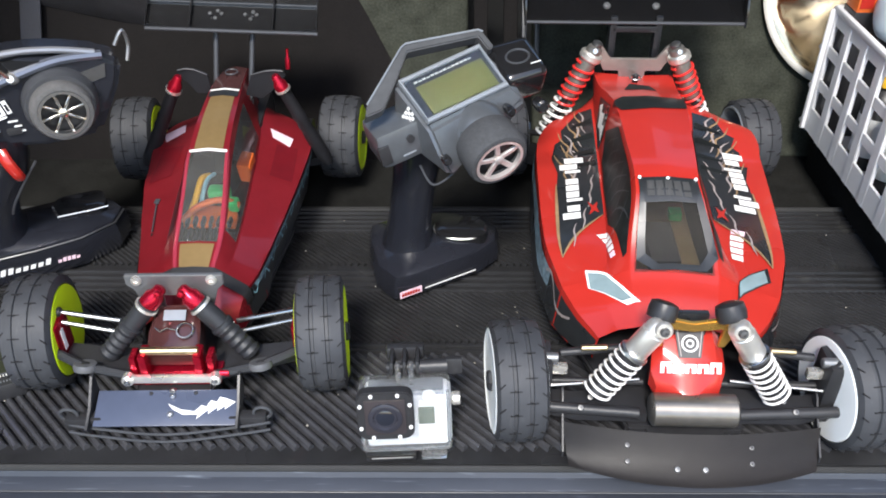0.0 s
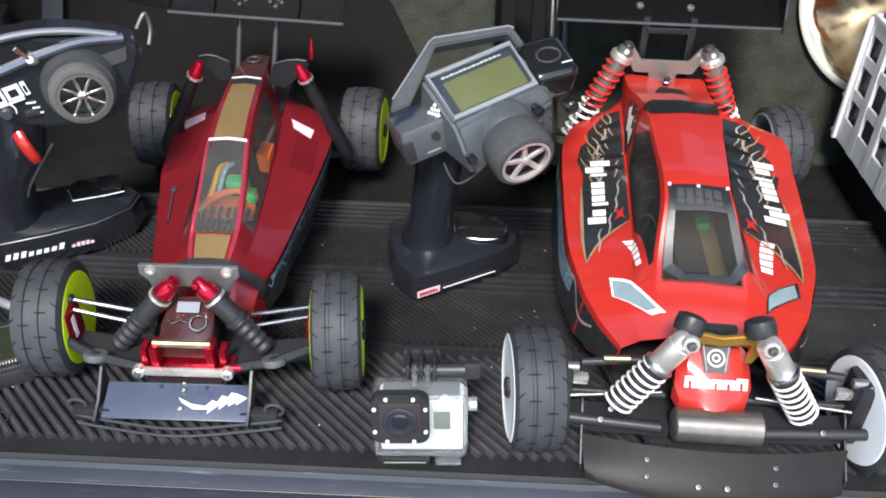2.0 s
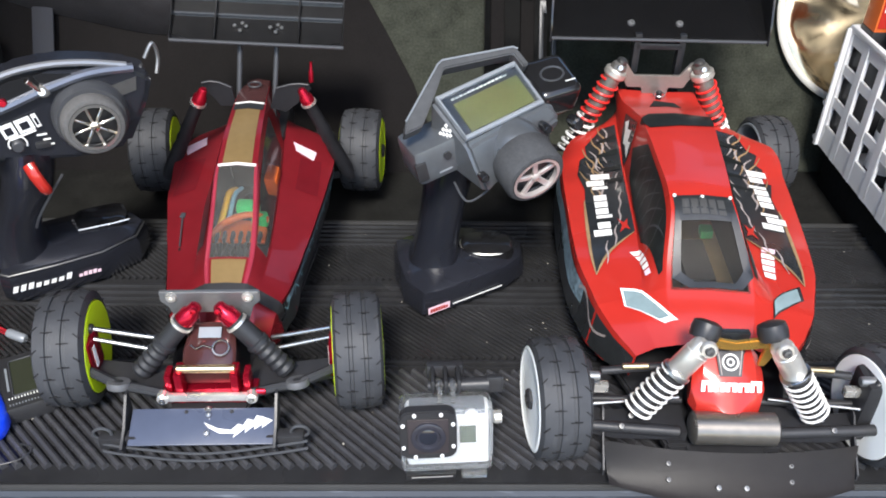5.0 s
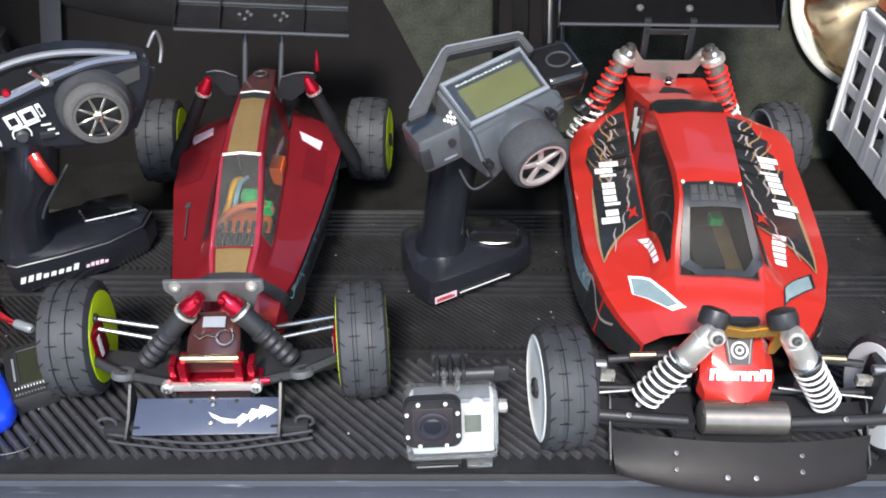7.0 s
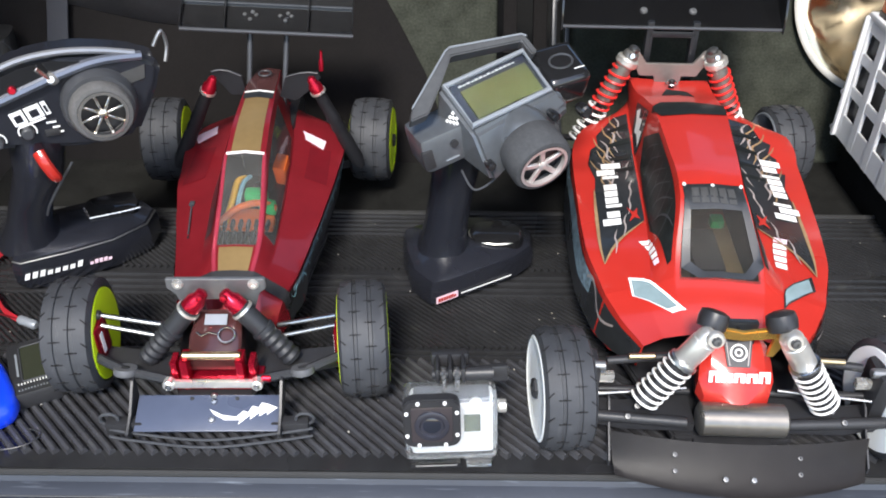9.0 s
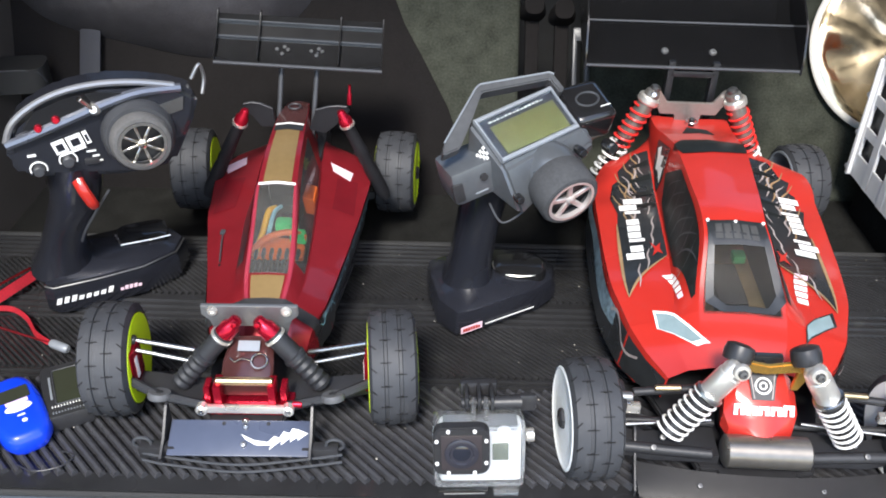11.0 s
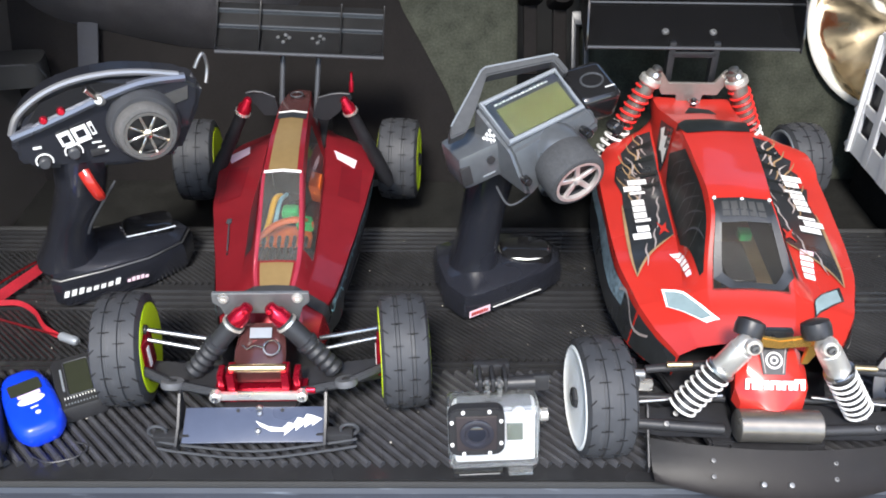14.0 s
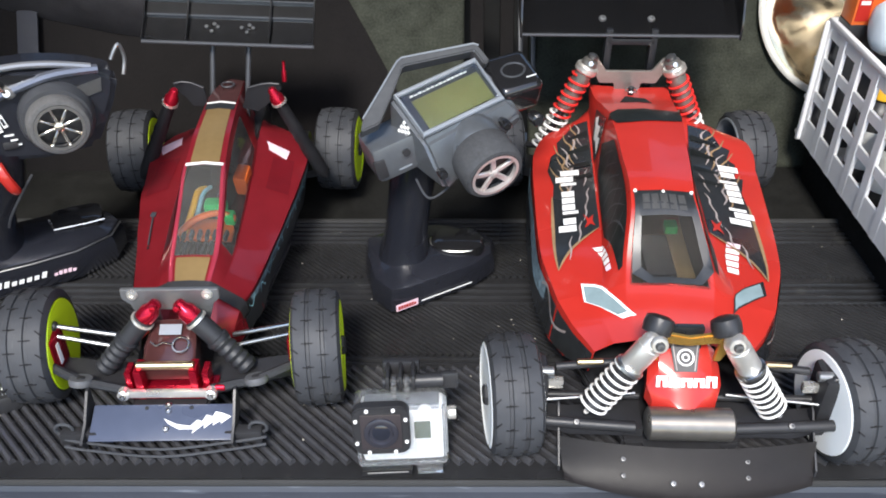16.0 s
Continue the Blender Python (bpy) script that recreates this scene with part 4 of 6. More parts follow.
    w = part("rear_wing", wing, M_GLOSS, car, "black plastic rear wing", angle=25)
    part("wing_lip", tube([(-0.113, 0.3715, 0.1995), (0.113, 0.3715, 0.1995)], 0.0018, 8), M_DGREY, w)
    part("wing_step", tube([(-0.112, 0.419, 0.2325), (0.112, 0.419, 0.2325)], 0.0013, 8), M_DGREY, w)
    for sg in (-1, 1):
        part("end_plate", moved(plate([(0, 0.196), (0.055, 0.212), (0.092, 0.238), (0.098, 0.285), (0.060, 0.280), (0.012, 0.245), (0, 0.212)], 0.002, 0.0006), Matrix.Translation((sg * 0.1135, 0.368, 0)) @ Matrix.Rotation(radians(90), 4, 'Z')), M_GLOSS, w)
    screws(w, [(-0.0035 + sx * 0.0255, 0.388, 0.2108) for sx in (-1, 1)], 0.0042, (0, -0.5, 0.85), M_GREYMET)
    mount = part("wing_mount", join(box(0.0075, 0.012, 0.085, (-0.022, 0.378, 0.163), 0.0015), box(0.0075, 0.012, 0.085, (0.025, 0.378, 0.163), 0.0015), box(0.050, 0.008, 0.007, (0.001, 0.376, 0.192), 0.0015)), M_DARKPLATE, car, "dark grey wing mount")
    for sg in (-1, 1):
        wheel(car, (sg * 0.1315, 0, 0.049), sg, 0.049, 0.040, 0.041, M_RIM, "white dish wheel", 0.98, 6 if sg < 0 else 9)
        # rear rims coloured grey instead of white, to stand for the shade there
        wheel(car, (0.014 + sg * 0.142, 0.405, 0.047), sg, 0.047, 0.044, 0.039, M_SILVER, "white dish wheel coloured grey for the shade at the rear", 0.98, 6, True)
    return car


red_buggy()


# ---------------------------------------------------------------- the candy red buggy
M_SCOOP = mat("scoop_red", (0.19, 0.010, 0.017), 0.36, metal=0.4, coat=0.4, grain=0.15)
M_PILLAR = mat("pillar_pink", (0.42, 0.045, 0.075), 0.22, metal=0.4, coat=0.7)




M_EYE = mat("arm_eye_grey", (0.085, 0.087, 0.092), 0.45, grain=0.15, scale=150)


def candy_buggy():
    car = thing("buggy", pose(-0.2188, 0.543, 0, 0, 0, 1.1), "dark candy red radio-controlled buggy with a gold stripe and lime wheels", "toy car")
    sh = Shell([
        (0.018, .062, .015, .061, .026, .056, .040, .042, .042, .030),
        (0.038, .080, .016, .079, .026, .074, .046, .060, .049, .034),
        (0.070, .094, .020, .093, .031, .080, .055, .063, .058, .032),
        (0.110, .114, .020, .112, .033, .085, .062, .067, .057, .030),
        (0.155, .134, .019, .132, .034, .089, .069, .071, .062, .030),
        (0.215, .147, .0175, .145, .032, .093, .077, .077, .069, .031),
        (0.265, .151, .016, .149, .029, .097, .082, .085, .074, .036),
        (0.292, .150, .015, .148, .024, .102, .070, .092, .064, .048),
        (0.325, .146, .012, .144, .017, .108, .026, .098, .030, .07)],
        ((0.05, 0.004), (0.10, 0.004), (0.165, 0.001), (0.30, 0.0)),
        ((-1, 0.10, 0.20, 0.30, 0.006),))
    win = lambda s, y: (abs(s) < 0.86 and 0.072 < y < 0.160) or (s > 1.16 and s < 1.9 and 0.085 < y < 0.250)
    ys = sorted(set(span(0.018, 0.038, 3) + span(0.038, 0.072, 4) + span(0.072, 0.085, 2) + span(0.085, 0.160, 8) + span(0.160, 0.250, 8) + span(0.250, 0.325, 8)))
    ss = [0, 0.43, 0.86, 0.97, 1.0, 1.06, 1.16, 1.5, 1.9, 2.0, 2.08, 2.5, 2.9, 3.0, 3.1, 3.5, 4.0]
    body = part("body", sh.skin(ys, ss, win), M_CANDY, car, "candy red painted shell", angle=28)
    part("windscreen", sh.decal(lambda t: (-0.88, 0.88), 0.071, 0.161, 0.0003, 8, 6), M_CLEAR, body, "clear windscreen")
    part("side_window", sh.decal(lambda t: (1.14, 1.92), 0.084, 0.251, 0.0003, 10, 4), M_CLEAR, body, "clear side window")
    part("side_window", sh.decal(lambda t: (-1.92, -1.14 - 0.3 * (1 - t) ** 3), 0.090, 0.251, 0.0008, 10, 4), M_PANEL, body, "dark side window")
    part("gold_stripe", sh.decal(lambda t: (-0.72, 0.72), 0.163, 0.246, 0.0007, 10, 6), M_GOLD, body, "gold stripe")
    part("gold_stripe", sh.decal(lambda t: (-0.75, 0.75), 0.039, 0.069, 0.0007, 5, 6), M_GOLD, body, "gold stripe")
    part("roof_edge", sh.decal(lambda t: (-0.93, 0.93), 0.1595, 0.163, 0.001, 2, 6), M_DECAL, body, "white trim line")
    part("roof_edge", sh.decal(lambda t: (-0.9, 0.9), 0.257, 0.2605, 0.001, 2, 6), M_DECAL, body, "white trim line")
    part("tail_band", sh.decal(lambda t: (-0.9, 0.9), 0.246, 0.257, 0.0008, 3, 6), M_PANEL, body)
    part("tail_cover", sh.decal(lambda t: (-0.95, 0.95), 0.2605, 0.324, 0.0008, 4, 6), M_SMOKE, body, "smoky brown tail cover")
    part("tail_ring", tube([(0.0065 * math.cos(a), 0.298 + 0.0065 * math.sin(a), 0.1525) for a in span(0, 2 * math.pi, 22)], 0.0009, 6), M_DGREY, body)
    for sg in (-1, 1):
        # pillars in a paler, pinker red than the shell
        part("screen_pillar", sh.decal(lambda t: (sg * 0.86, sg * 1.05), 0.045, 0.162, 0.0009, 12, 3), M_PILLAR, body, "paler pink-red edge of the windscreen")
        part("pod_patch", sh.patch([(-2.92, 0.277), (-2.60, 0.287), (-2.46, 0.274), (-2.76, 0.262)] if sg < 0 else [(2.20, 0.275), (2.64, 0.264), (2.60, 0.249), (2.24, 0.260)], 0.0010), M_PINK, body, "pale pink four-cornered patch")
        part("pod_scoop", sh.decal(lambda t: (sg * 2.34, sg * (2.86 - 0.10 * t)), 0.196, 0.250, 0.0005, 6, 3), M_SCOOP, body)
        part("skirt", sh.decal(lambda t: (sg * 3.06, sg * 3.98), 0.04, 0.290, 0.0008, 12, 3), M_PANEL, body)
        part("skirt_band", sh.decal(lambda t: (sg * 3.08, sg * (3.22 + 0.05 * math.sin(11 * t))), 0.055, 0.275, 0.0012, 20, 3), M_SCRAWL, body, "scrawled blue-white band on the skirt")
        for k in range(9):
            y = 0.05 + 0.023 * k
            part("skirt_scrawl", sh.decal(lambda t: (sg * (3.25 + 0.02 * (k * 7 % 5) + 0.12 * math.sin((5 + k % 4) * t + 2.3 * k)), sg * (3.29 + 0.02 * (k * 7 % 5) + 0.12 * math.sin((5 + k % 4) * t + 2.3 * k) + 0.05 * t)), y, y + 0.012 + 0.003 * (k % 4), 0.0013, 8, 2), M_BLUE_DECAL, body)
    part("body_hole", sh.decal(lambda t: (-2.62, -2.56), 0.108, 0.112, 0.001, 2, 2), M_GROOVE, body)
    part("front_strap", sh.decal(lambda t: (-3.4, 3.4), 0.036, 0.047, 0.0016, 2, 40), M_BLACK, body, "black strap across the nose")
    part("clip_wire", tube([sh.point(-2.55, 0.155) + V(0, 0, .002), sh.point(-2.57, 0.13) + V(0, 0, .0025), sh.point(-2.6, 0.113) + V(0, 0, .002)], 0.0008, 6), M_DGREY, body)
    part("clip_pad", box(0.005, 0.007, 0.002, sh.point(-2.55, 0.158) + V(0, 0, 0.0015), 0.0006), M_DGREY, body)
    # inside the cabin
    part("chassis", flat([(-0.03, -0.05), (0.03, -0.05), (0.05, 0.05), (0.068, 0.18), (0.05, 0.32), (-0.05, 0.32), (-0.068, 0.18), (-0.05, 0.05)], 0.006, 0.002), M_BLACK, car, m=Matrix.Translation((0, 0, 0.024)))
    part("speed_control", join(box(0.038, 0.034, 0.03, (-0.001, 0.090, 0.060), 0.003), *[box(0.0025, 0.030, 0.008, (-0.016 + 0.0055 * i, 0.092, 0.079), 0.0006) for i in range(7)]), M_BLACK, car, "black finned speed controller")
    part("battery", box(0.04, 0.09, 0.03, (0.012, 0.175, 0.045), 0.004), M_SMOKE, car)
    fan = [(0.021 * math.cos(a) * k + 0.004, 0.118 + 0.006 * k + 0.016 * math.sin(a) * k) for k, a in [(1, q) for q in span(0.1, math.pi - 0.1, 10)]]
    part("orange_hood", flat(fan + [(-0.018, 0.108), (0.026, 0.108)], 0.004, 0.0008), M_ORANGE, car, "orange plastic hood", m=Matrix.Translation((0, 0, 0.080)))
    part("orange_wire", tube(smooth_path([(-0.020, 0.112, 0.086), (-0.006, 0.124, 0.094), (0.012, 0.132, 0.096), (0.027, 0.134, 0.090)]), 0.0034, 8), M_ORANGE, car, "bright orange wire")
    for k in range(6):
        part("hood_tooth", box(0.003, 0.012, 0.006, (-0.014 + 0.007 * k, 0.111, 0.086), 0.0008), M_DGREY, car)
    part("green_plug", join(box(0.016, 0.014, 0.012, (0.008, 0.142, 0.098), 0.004), box(0.012, 0.012, 0.012, (0.020, 0.135, 0.090), 0.003)), M_GREEN, car, "green plug")
    part("yellow_wire", tube(smooth_path([(-0.016, 0.112, 0.082), (-0.011, 0.135, 0.094), (-0.008, 0.155, 0.104), (-0.004, 0.168, 0.100)]), 0.0030, 8), M_YELLOW, car, "yellow wire")
    part("blue_wire", tube(smooth_path([(-0.006, 0.135, 0.09), (-0.002, 0.15, 0.106), (0.002, 0.165, 0.104)]), 0.0020, 8), M_BLUE_DECAL, car)
    part("red_fan", box(0.02, 0.03, 0.02, (0.022, 0.198, 0.094), 0.003), M_ORANGE, car)
    # front end
    tower = part("front_tower", plate([(-0.040, 0.0975), (-0.040, 0.107), (0.040, 0.107), (0.040, 0.0975), (0.034, 0.092), (0.024, 0.060), (0.012, 0.060), (0.012, 0.086), (-0.012, 0.086), (-0.012, 0.060), (-0.024, 0.060), (-0.034, 0.092)], 0.004, 0.0006), M_GREYMET, car, "grey metal front damper tower", m=Matrix.Translation((0, 0.006, 0)))
    screws(tower, [(sx * 0.0305, 0.001, 0.1020) for sx in (-1, 1)], 0.0048, (0, -1, 0), M_ALU)
    for sg in (-1, 1):
        top, bot = Vector((sg * 0.0095, -0.004, 0.100)), Vector((sg * 0.061, -0.016, 0.040))
        d = bot - top
        shock = part("damper", turned(top + d * 0.2, top + d * 0.56, [(0.0085, 0), (0.0085, 0.85), (0.010, 0.88), (0.010, 1)], 24), M_BOOT, car, "black damper body")
        part("damper_cap", turned(top - d * 0.04, top + d * 0.21, [(0.003, 0), (0.0050, 0.08), (0.0054, 0.34), (0.0078, 0.5), (0.0082, 0.95), (0.008, 1)], 24), M_ANORED, shock, "red anodised damper cap")
        part("cap_ring", turned(top + d * 0.225, top + d * 0.255, [(0.0098, 0), (0.0098, 1)], 24), M_ALU, shock)
        boot = [(0.0080 + 0.0013 * (i % 2), i / 10) for i in range(11)]
        part("bellows", turned(top + d * 0.54, top + d * 0.98, boot, 24), M_BOOT, shock, "black rubber bellows")
        screws(shock, [top + V(0, -0.007, 0.001)], 0.0030, (0, -1, 0.3), M_ANORED)
        arm = loft([[(sg * x, y + dy, z + dz) for dy, dz in ((-w, -0.004), (w, -0.004), (w, 0.003), (-w, 0.003))] for x, y, w, z in ((0.028, -0.022, 0.016, 0.034), (0.055, -0.018, 0.013, 0.036), (0.085, -0.012, 0.010, 0.038), (0.112, -0.006, 0.008, 0.038))])
        a = part("lower_arm", arm, M_BLACK, car)
        part("arm_bar", tube(smooth_path([(sg * 0.034, -0.042, 0.042), (sg * 0.055, -0.039, 0.045), (sg * 0.072, -0.036, 0.047), (sg * 0.105, -0.020, 0.051)]), 0.0040, 8), M_BOOT, a)
        part("arm_eye", turned((sg * 0.071, -0.0385, 0.046), (sg * 0.0705, -0.0365, 0.051), [(0.0035, 0), (0.0092, 0.0), (0.0096, 0.5), (0.0088, 1), (0.0035, 1), (0.0035, 0)], 26, ), M_EYE, a, "dark grey oval arm eye")
        part("arm_eye_hole", rod((sg * 0.071, -0.0385, 0.046), (sg * 0.0705, -0.0364, 0.0514), 0.0036), M_BLACK, a)
        part("tie_rod", rod((sg * 0.046, 0.004, 0.060), (sg * 0.104, 0.000, 0.076), 0.0022), M_STEEL, car, "polished steel tie rod")
        part("tie_rod", rod((sg * 0.046, -0.006, 0.056), (sg * 0.104, -0.006, 0.071), 0.0018), M_STEEL, car, "polished steel tie rod")
        part("rod_end", rod((sg * 0.096, -0.001, 0.075), (sg * 0.112, -0.002, 0.077), 0.0045), M_BLACK, car)
        k = part("knuckle", box(0.014, 0.026, 0.036, (sg * 0.102, -0.008, 0.056), 0.003), M_ANORED, car, "red anodised steering knuckle")
        part("white_mark", box(0.0006, 0.005, 0.020, (sg * 0.0946, -0.0120, 0.056)), M_DECAL, k)
        part("bulkhead_post", box(0.006, 0.016, 0.030, (sg * 0.022, -0.036, 0.048), 0.001), M_ANORED, car)
        part("bulkhead_post", box(0.005, 0.014, 0.026, (sg * 0.031, -0.034, 0.046), 0.001), M_ANORED, car)
    part("bulkhead", box(0.076, 0.020, 0.008, (0, -0.034, 0.037), 0.0015), M_ANORED, car, "red anodised front bulkhead")
    part("hinge_screw", rod((0.038, -0.042, 0.044), (0.046, -0.042, 0.044), 0.003), M_ANORED, car)
    part("cross_pin", rod((-0.023, -0.037, 0.064), (0.023, -0.037, 0.064), 0.0034), M_BRASS, car, "bright cross pin")
    nose = part("nose_box", loft([[(-w, y, 0.045), (-w, y, z - 0.004), (-w * 0.8, y, z), (w * 0.8, y, z), (w, y, z - 0.004), (w, y, 0.045)] for y, w, z in ((-0.033, 0.021, 0.060), (-0.018, 0.021, 0.071), (0.002, 0.018, 0.079))]), M_SMOKE, car, "smoky dark red nose box")
    nf = frame_at(Vector((0, -0.0205, 0.0705)), (1, 0, 0), (0, 0.86, 0.5))
    part("silver_sticker", flat([(-0.009, 0.009), (0.009, 0.009), (0.009, 0.018), (-0.009, 0.018)], 0.0005), M_SILVER, nose, m=nf)
    part("body_clip", join(tube([(0.010 + 0.0065 * math.cos(a), 0.0 + 0.0065 * math.sin(a), 0.002) for a in span(0, 2 * math.pi, 22)], 0.0008, 6), tube([(0.004, 0, 0.002), (-0.004, 0.002, 0.003), (-0.010, -0.001, 0.002), (-0.014, 0.002, 0.003)], 0.0008, 6)), M_STEEL, nose, "wire body clip", m=nf)
    bar = part("silver_bar", join(box(0.074, 0.004, 0.0075, (0, -0.046, 0.042), 0.0016), rod((-0.035, -0.050, 0.042), (-0.035, -0.042, 0.042), 0.005), rod((0.035, -0.050, 0.042), (0.035, -0.042, 0.042), 0.005)), M_ALU, car, "silver aluminium cross bar")
    screws(bar, [(sx * 0.035, -0.0505, 0.042) for sx in (-1, 1)], 0.0026, (0, -1, 0))
    screws(bar, [(0, -0.050, 0.031)], 0.0034, (0, -1, 0.2))
    # front bumper: a tilted plate over a bowed double lip
    bumper = part("front_bumper", box(0.113, 0.030, 0.0025, (0, 0, 0), 0.0008), M_BUMPER, car, "blue-grey bumper plate with a white flash", m=Matrix.Translation((-0.003, -0.063, 0.026)) @ Matrix.Rotation(radians(24), 4, 'X'))
    flash = [(0.001, 0.002), (0.012, -0.003), (0.023, -0.0045), (0.028, 0.0005), (0.032, -0.0008), (0.035, 0.0045), (0.040, 0.0032), (0.042, 0.0072), (0.047, 0.0062), (0.055, 0.003), (0.047, -0.003), (0.047, -0.0003), (0.041, -0.0042), (0.041, -0.001), (0.034, -0.0068), (0.034, -0.003), (0.025, -0.0108), (0.026, -0.0072), (0.014, -0.0072), (0.005, -0.0025)]
    part("white_flash", flat(flash, 0.0005), M_DECAL, bumper, "white zigzag flash", m=Matrix.Translation((0.0, 0.001, 0.0014)))
    screws(bumper, [(0.004, 0.009, 0.0018), (0.004, -0.006, 0.0018)], 0.0026, (0, 0, 1))
    screws(bumper, [(-0.014, 0.012, 0.0008), (0.022, 0.012, 0.0008)], 0.0017, (0, 0, 1), M_BLACK, "bolt_hole")
    for sg in (-1, 1):
        part("side_fin", moved(plate([(-0.019, -0.008), (0.018, -0.006), (0.026, 0.012), (0.022, 0.014), (-0.002, 0.005), (-0.019, 0.004)], 0.0020), Matrix.Translation((sg * 0.059, 0, 0)) @ Matrix.Rotation(radians(90), 4, 'Z')), M_BLACK, bumper)
    for i, (dy, dz) in enumerate(((0, 0), (-0.003, -0.005))):
        pts = smooth_path([(-0.080, -0.072 + dy, 0.018 + dz), (-0.058, -0.075 + dy, 0.016 + dz), (-0.002, -0.081 + dy, 0.015 + dz), (0.054, -0.075 + dy, 0.016 + dz), (0.080, -0.072 + dy, 0.018 + dz)], 5)
        part("bumper_lip", tube(pts, 0.0012, 8), M_DGREY, car)
    for x in (-0.080, 0.074):
        part("bumper_curl", tube([(x + 0.007 * math.cos(a), -0.068, 0.025 + 0.006 * math.sin(a)) for a in span(0, 2 * math.pi, 18)], 0.0014, 8), M_DGREY, car)
        part("curl_plate", box(0.030, 0.010, 0.012, (x + (0.012 if x < 0 else -0.012), -0.068, 0.018), 0.002), M_BLACK, car)
    part("bumper_mount", box(0.05, 0.030, 0.008, (0, -0.036, 0.022), 0.003), M_BLACK, car)
    # rear end
    for sg in (-1, 1):
        top, bot = Vector((0.0060 + sg * 0.0480, 0.252, 0.169)), Vector((sg * 0.098, 0.266, 0.06))
        d = bot - top
        shock = part("damper", turned(top + d * 0.14, bot, [(0.0060, 0), (0.0066, 0.3), (0.0074, 0.34), (0.0066, 0.40), (0.0074, 0.46), (0.0066, 0.52), (0.0076, 0.6), (0.0076, 0.9), (0.005, 1)], 24), M_CLOTHY, car, "black rear damper")
        part("damper_cap", turned(top + d * 0.0, top + d * 0.15, [(0.003, 0), (0.0042, 0.1), (0.0048, 0.40), (0.0068, 0.55), (0.0072, 1.0)], 24), M_ANORED, shock, "red anodised damper cap")
        part("cap_ring", turned(top + d * 0.135, top + d * 0.158, [(0.0080, 0), (0.0080, 1)], 24), M_ALU, shock)
        web = [(-0.050, 0.160), (-0.0484, 0.1663), (-0.040, 0.168), (-0.0312, 0.1669), (-0.0188, 0.1613), (-0.0160, 0.140), (-0.0321, 0.1404), (-0.040, 0.152)] if sg < 0 else [(0.0616, 0.1591), (0.0590, 0.1645), (0.050, 0.1655), (0.040, 0.1645), (0.0259, 0.1605), (0.0180, 0.138), (0.0343, 0.1336), (0.0469, 0.1433)]
        tw = part("rear_tower", plate(web, 0.004, 0.0006), M_DARKPLATE, car, "dark grey rear damper tower wing", m=Matrix.Translation((0, 0.272, 0)))
        part("tower_edge", tube([(x, -0.0006, z) for x, z in web[1:5]], 0.0010, 6), M_DGREY, tw)
        part("rear_arm", loft([[(sg * x, 0.325 + dy, z + dz) for dy, dz in ((-w, -0.005), (w, -0.005), (w, 0.004), (-w, 0.004))] for x, w, z in ((0.03, 0.03, 0.036), (0.07, 0.022, 0.038), (0.11, 0.014, 0.042))]), M_BLACK, car)
        part("wing_post", rod((sg * 0.0185, 0.285, 0.120), (0.0072 + sg * 0.0190, 0.318, 0.206), 0.0028), M_DGREY, car)
    part("red_peg", turned((0.057, 0.315, 0.148), (0.058, 0.317, 0.170), [(0.0026, 0), (0.0026, 0.5), (0.0016, 0.6), (0.0016, 1)], 14), M_ANORED, car)
    part("rear_gear_case", box(0.06, 0.09, 0.08, (0, 0.315, 0.066), 0.01), M_BLACK, car)
    part("motor", turned((0.035, 0.33, 0.06), (0.075, 0.33, 0.06), [(0.018, 0), (0.018, 1)], 24), M_BLACK, car)
    wing = bmesh.new()
    prof = [(0.2985, 0.1975), (0.304, 0.1990), (0.318, 0.2085), (0.327, 0.2150), (0.3285, 0.2200), (0.338, 0.2290), (0.3395, 0.2345), (0.346, 0.2385)]
    gr = [[wing.verts.new((x, y, z)) for y, z in prof] for x in (-0.0895, -0.045, 0, 0.045, 0.0895)]
    for a, b in zip(gr, gr[1:]):
        for k in range(len(prof) - 1):
            wing.faces.new((a[k], a[k + 1], b[k + 1], b[k]))
    bmesh.ops.solidify(wing, geom=wing.faces[:], thickness=0.0016)
    tilt = Matrix.Translation((0.0068, 0.2985, 0.1970)) @ Matrix.Rotation(radians(2.6), 4, 'Y') @ Matrix.Scale(0.90, 4, (0, 1, 0)) @ Matrix.Scale(0.93, 4, (0, 0, 1)) @ Matrix.Scale(0.975, 4, (1, 0, 0)) @ Matrix.Translation((0, -0.2985, -0.1975))
    w = part("rear_wing", wing, mat("smoky_wing", (0.026, 0.026, 0.027), 0.2, grain=0.2, scale=50, coat=0.4), car, "smoky black rear wing", m=tilt, angle=25)
    part("wing_lip", tube([(-0.090, 0.2975, 0.1980), (0.090, 0.2975, 0.1980)], 0.0022, 8), M_DGREY, w)
    part("wing_ridge", tube([(-0.0885, 0.3275, 0.2185), (0.0885, 0.3275, 0.2185)], 0.0011, 8), M_DGREY, w)
    part("wing_ridge", tube([(-0.0885, 0.339, 0.2335), (0.0885, 0.339, 0.2335)], 0.0010, 8), M_DGREY, w)
    for x in (-0.0895, -0.0435, 0.0435, 0.0895):
        part("wing_fin", moved(plate([(0, 0.1985), (0.028, 0.2150), (0.044, 0.2345), (0.049, 0.2440), (0.042, 0.2440), (0.024, 0.2230), (0, 0.2035)], 0.0012), Matrix.Translation((x, 0.2985, 0)) @ Matrix.Rotation(radians(90), 4, 'Z')), M_GLOSS, w)
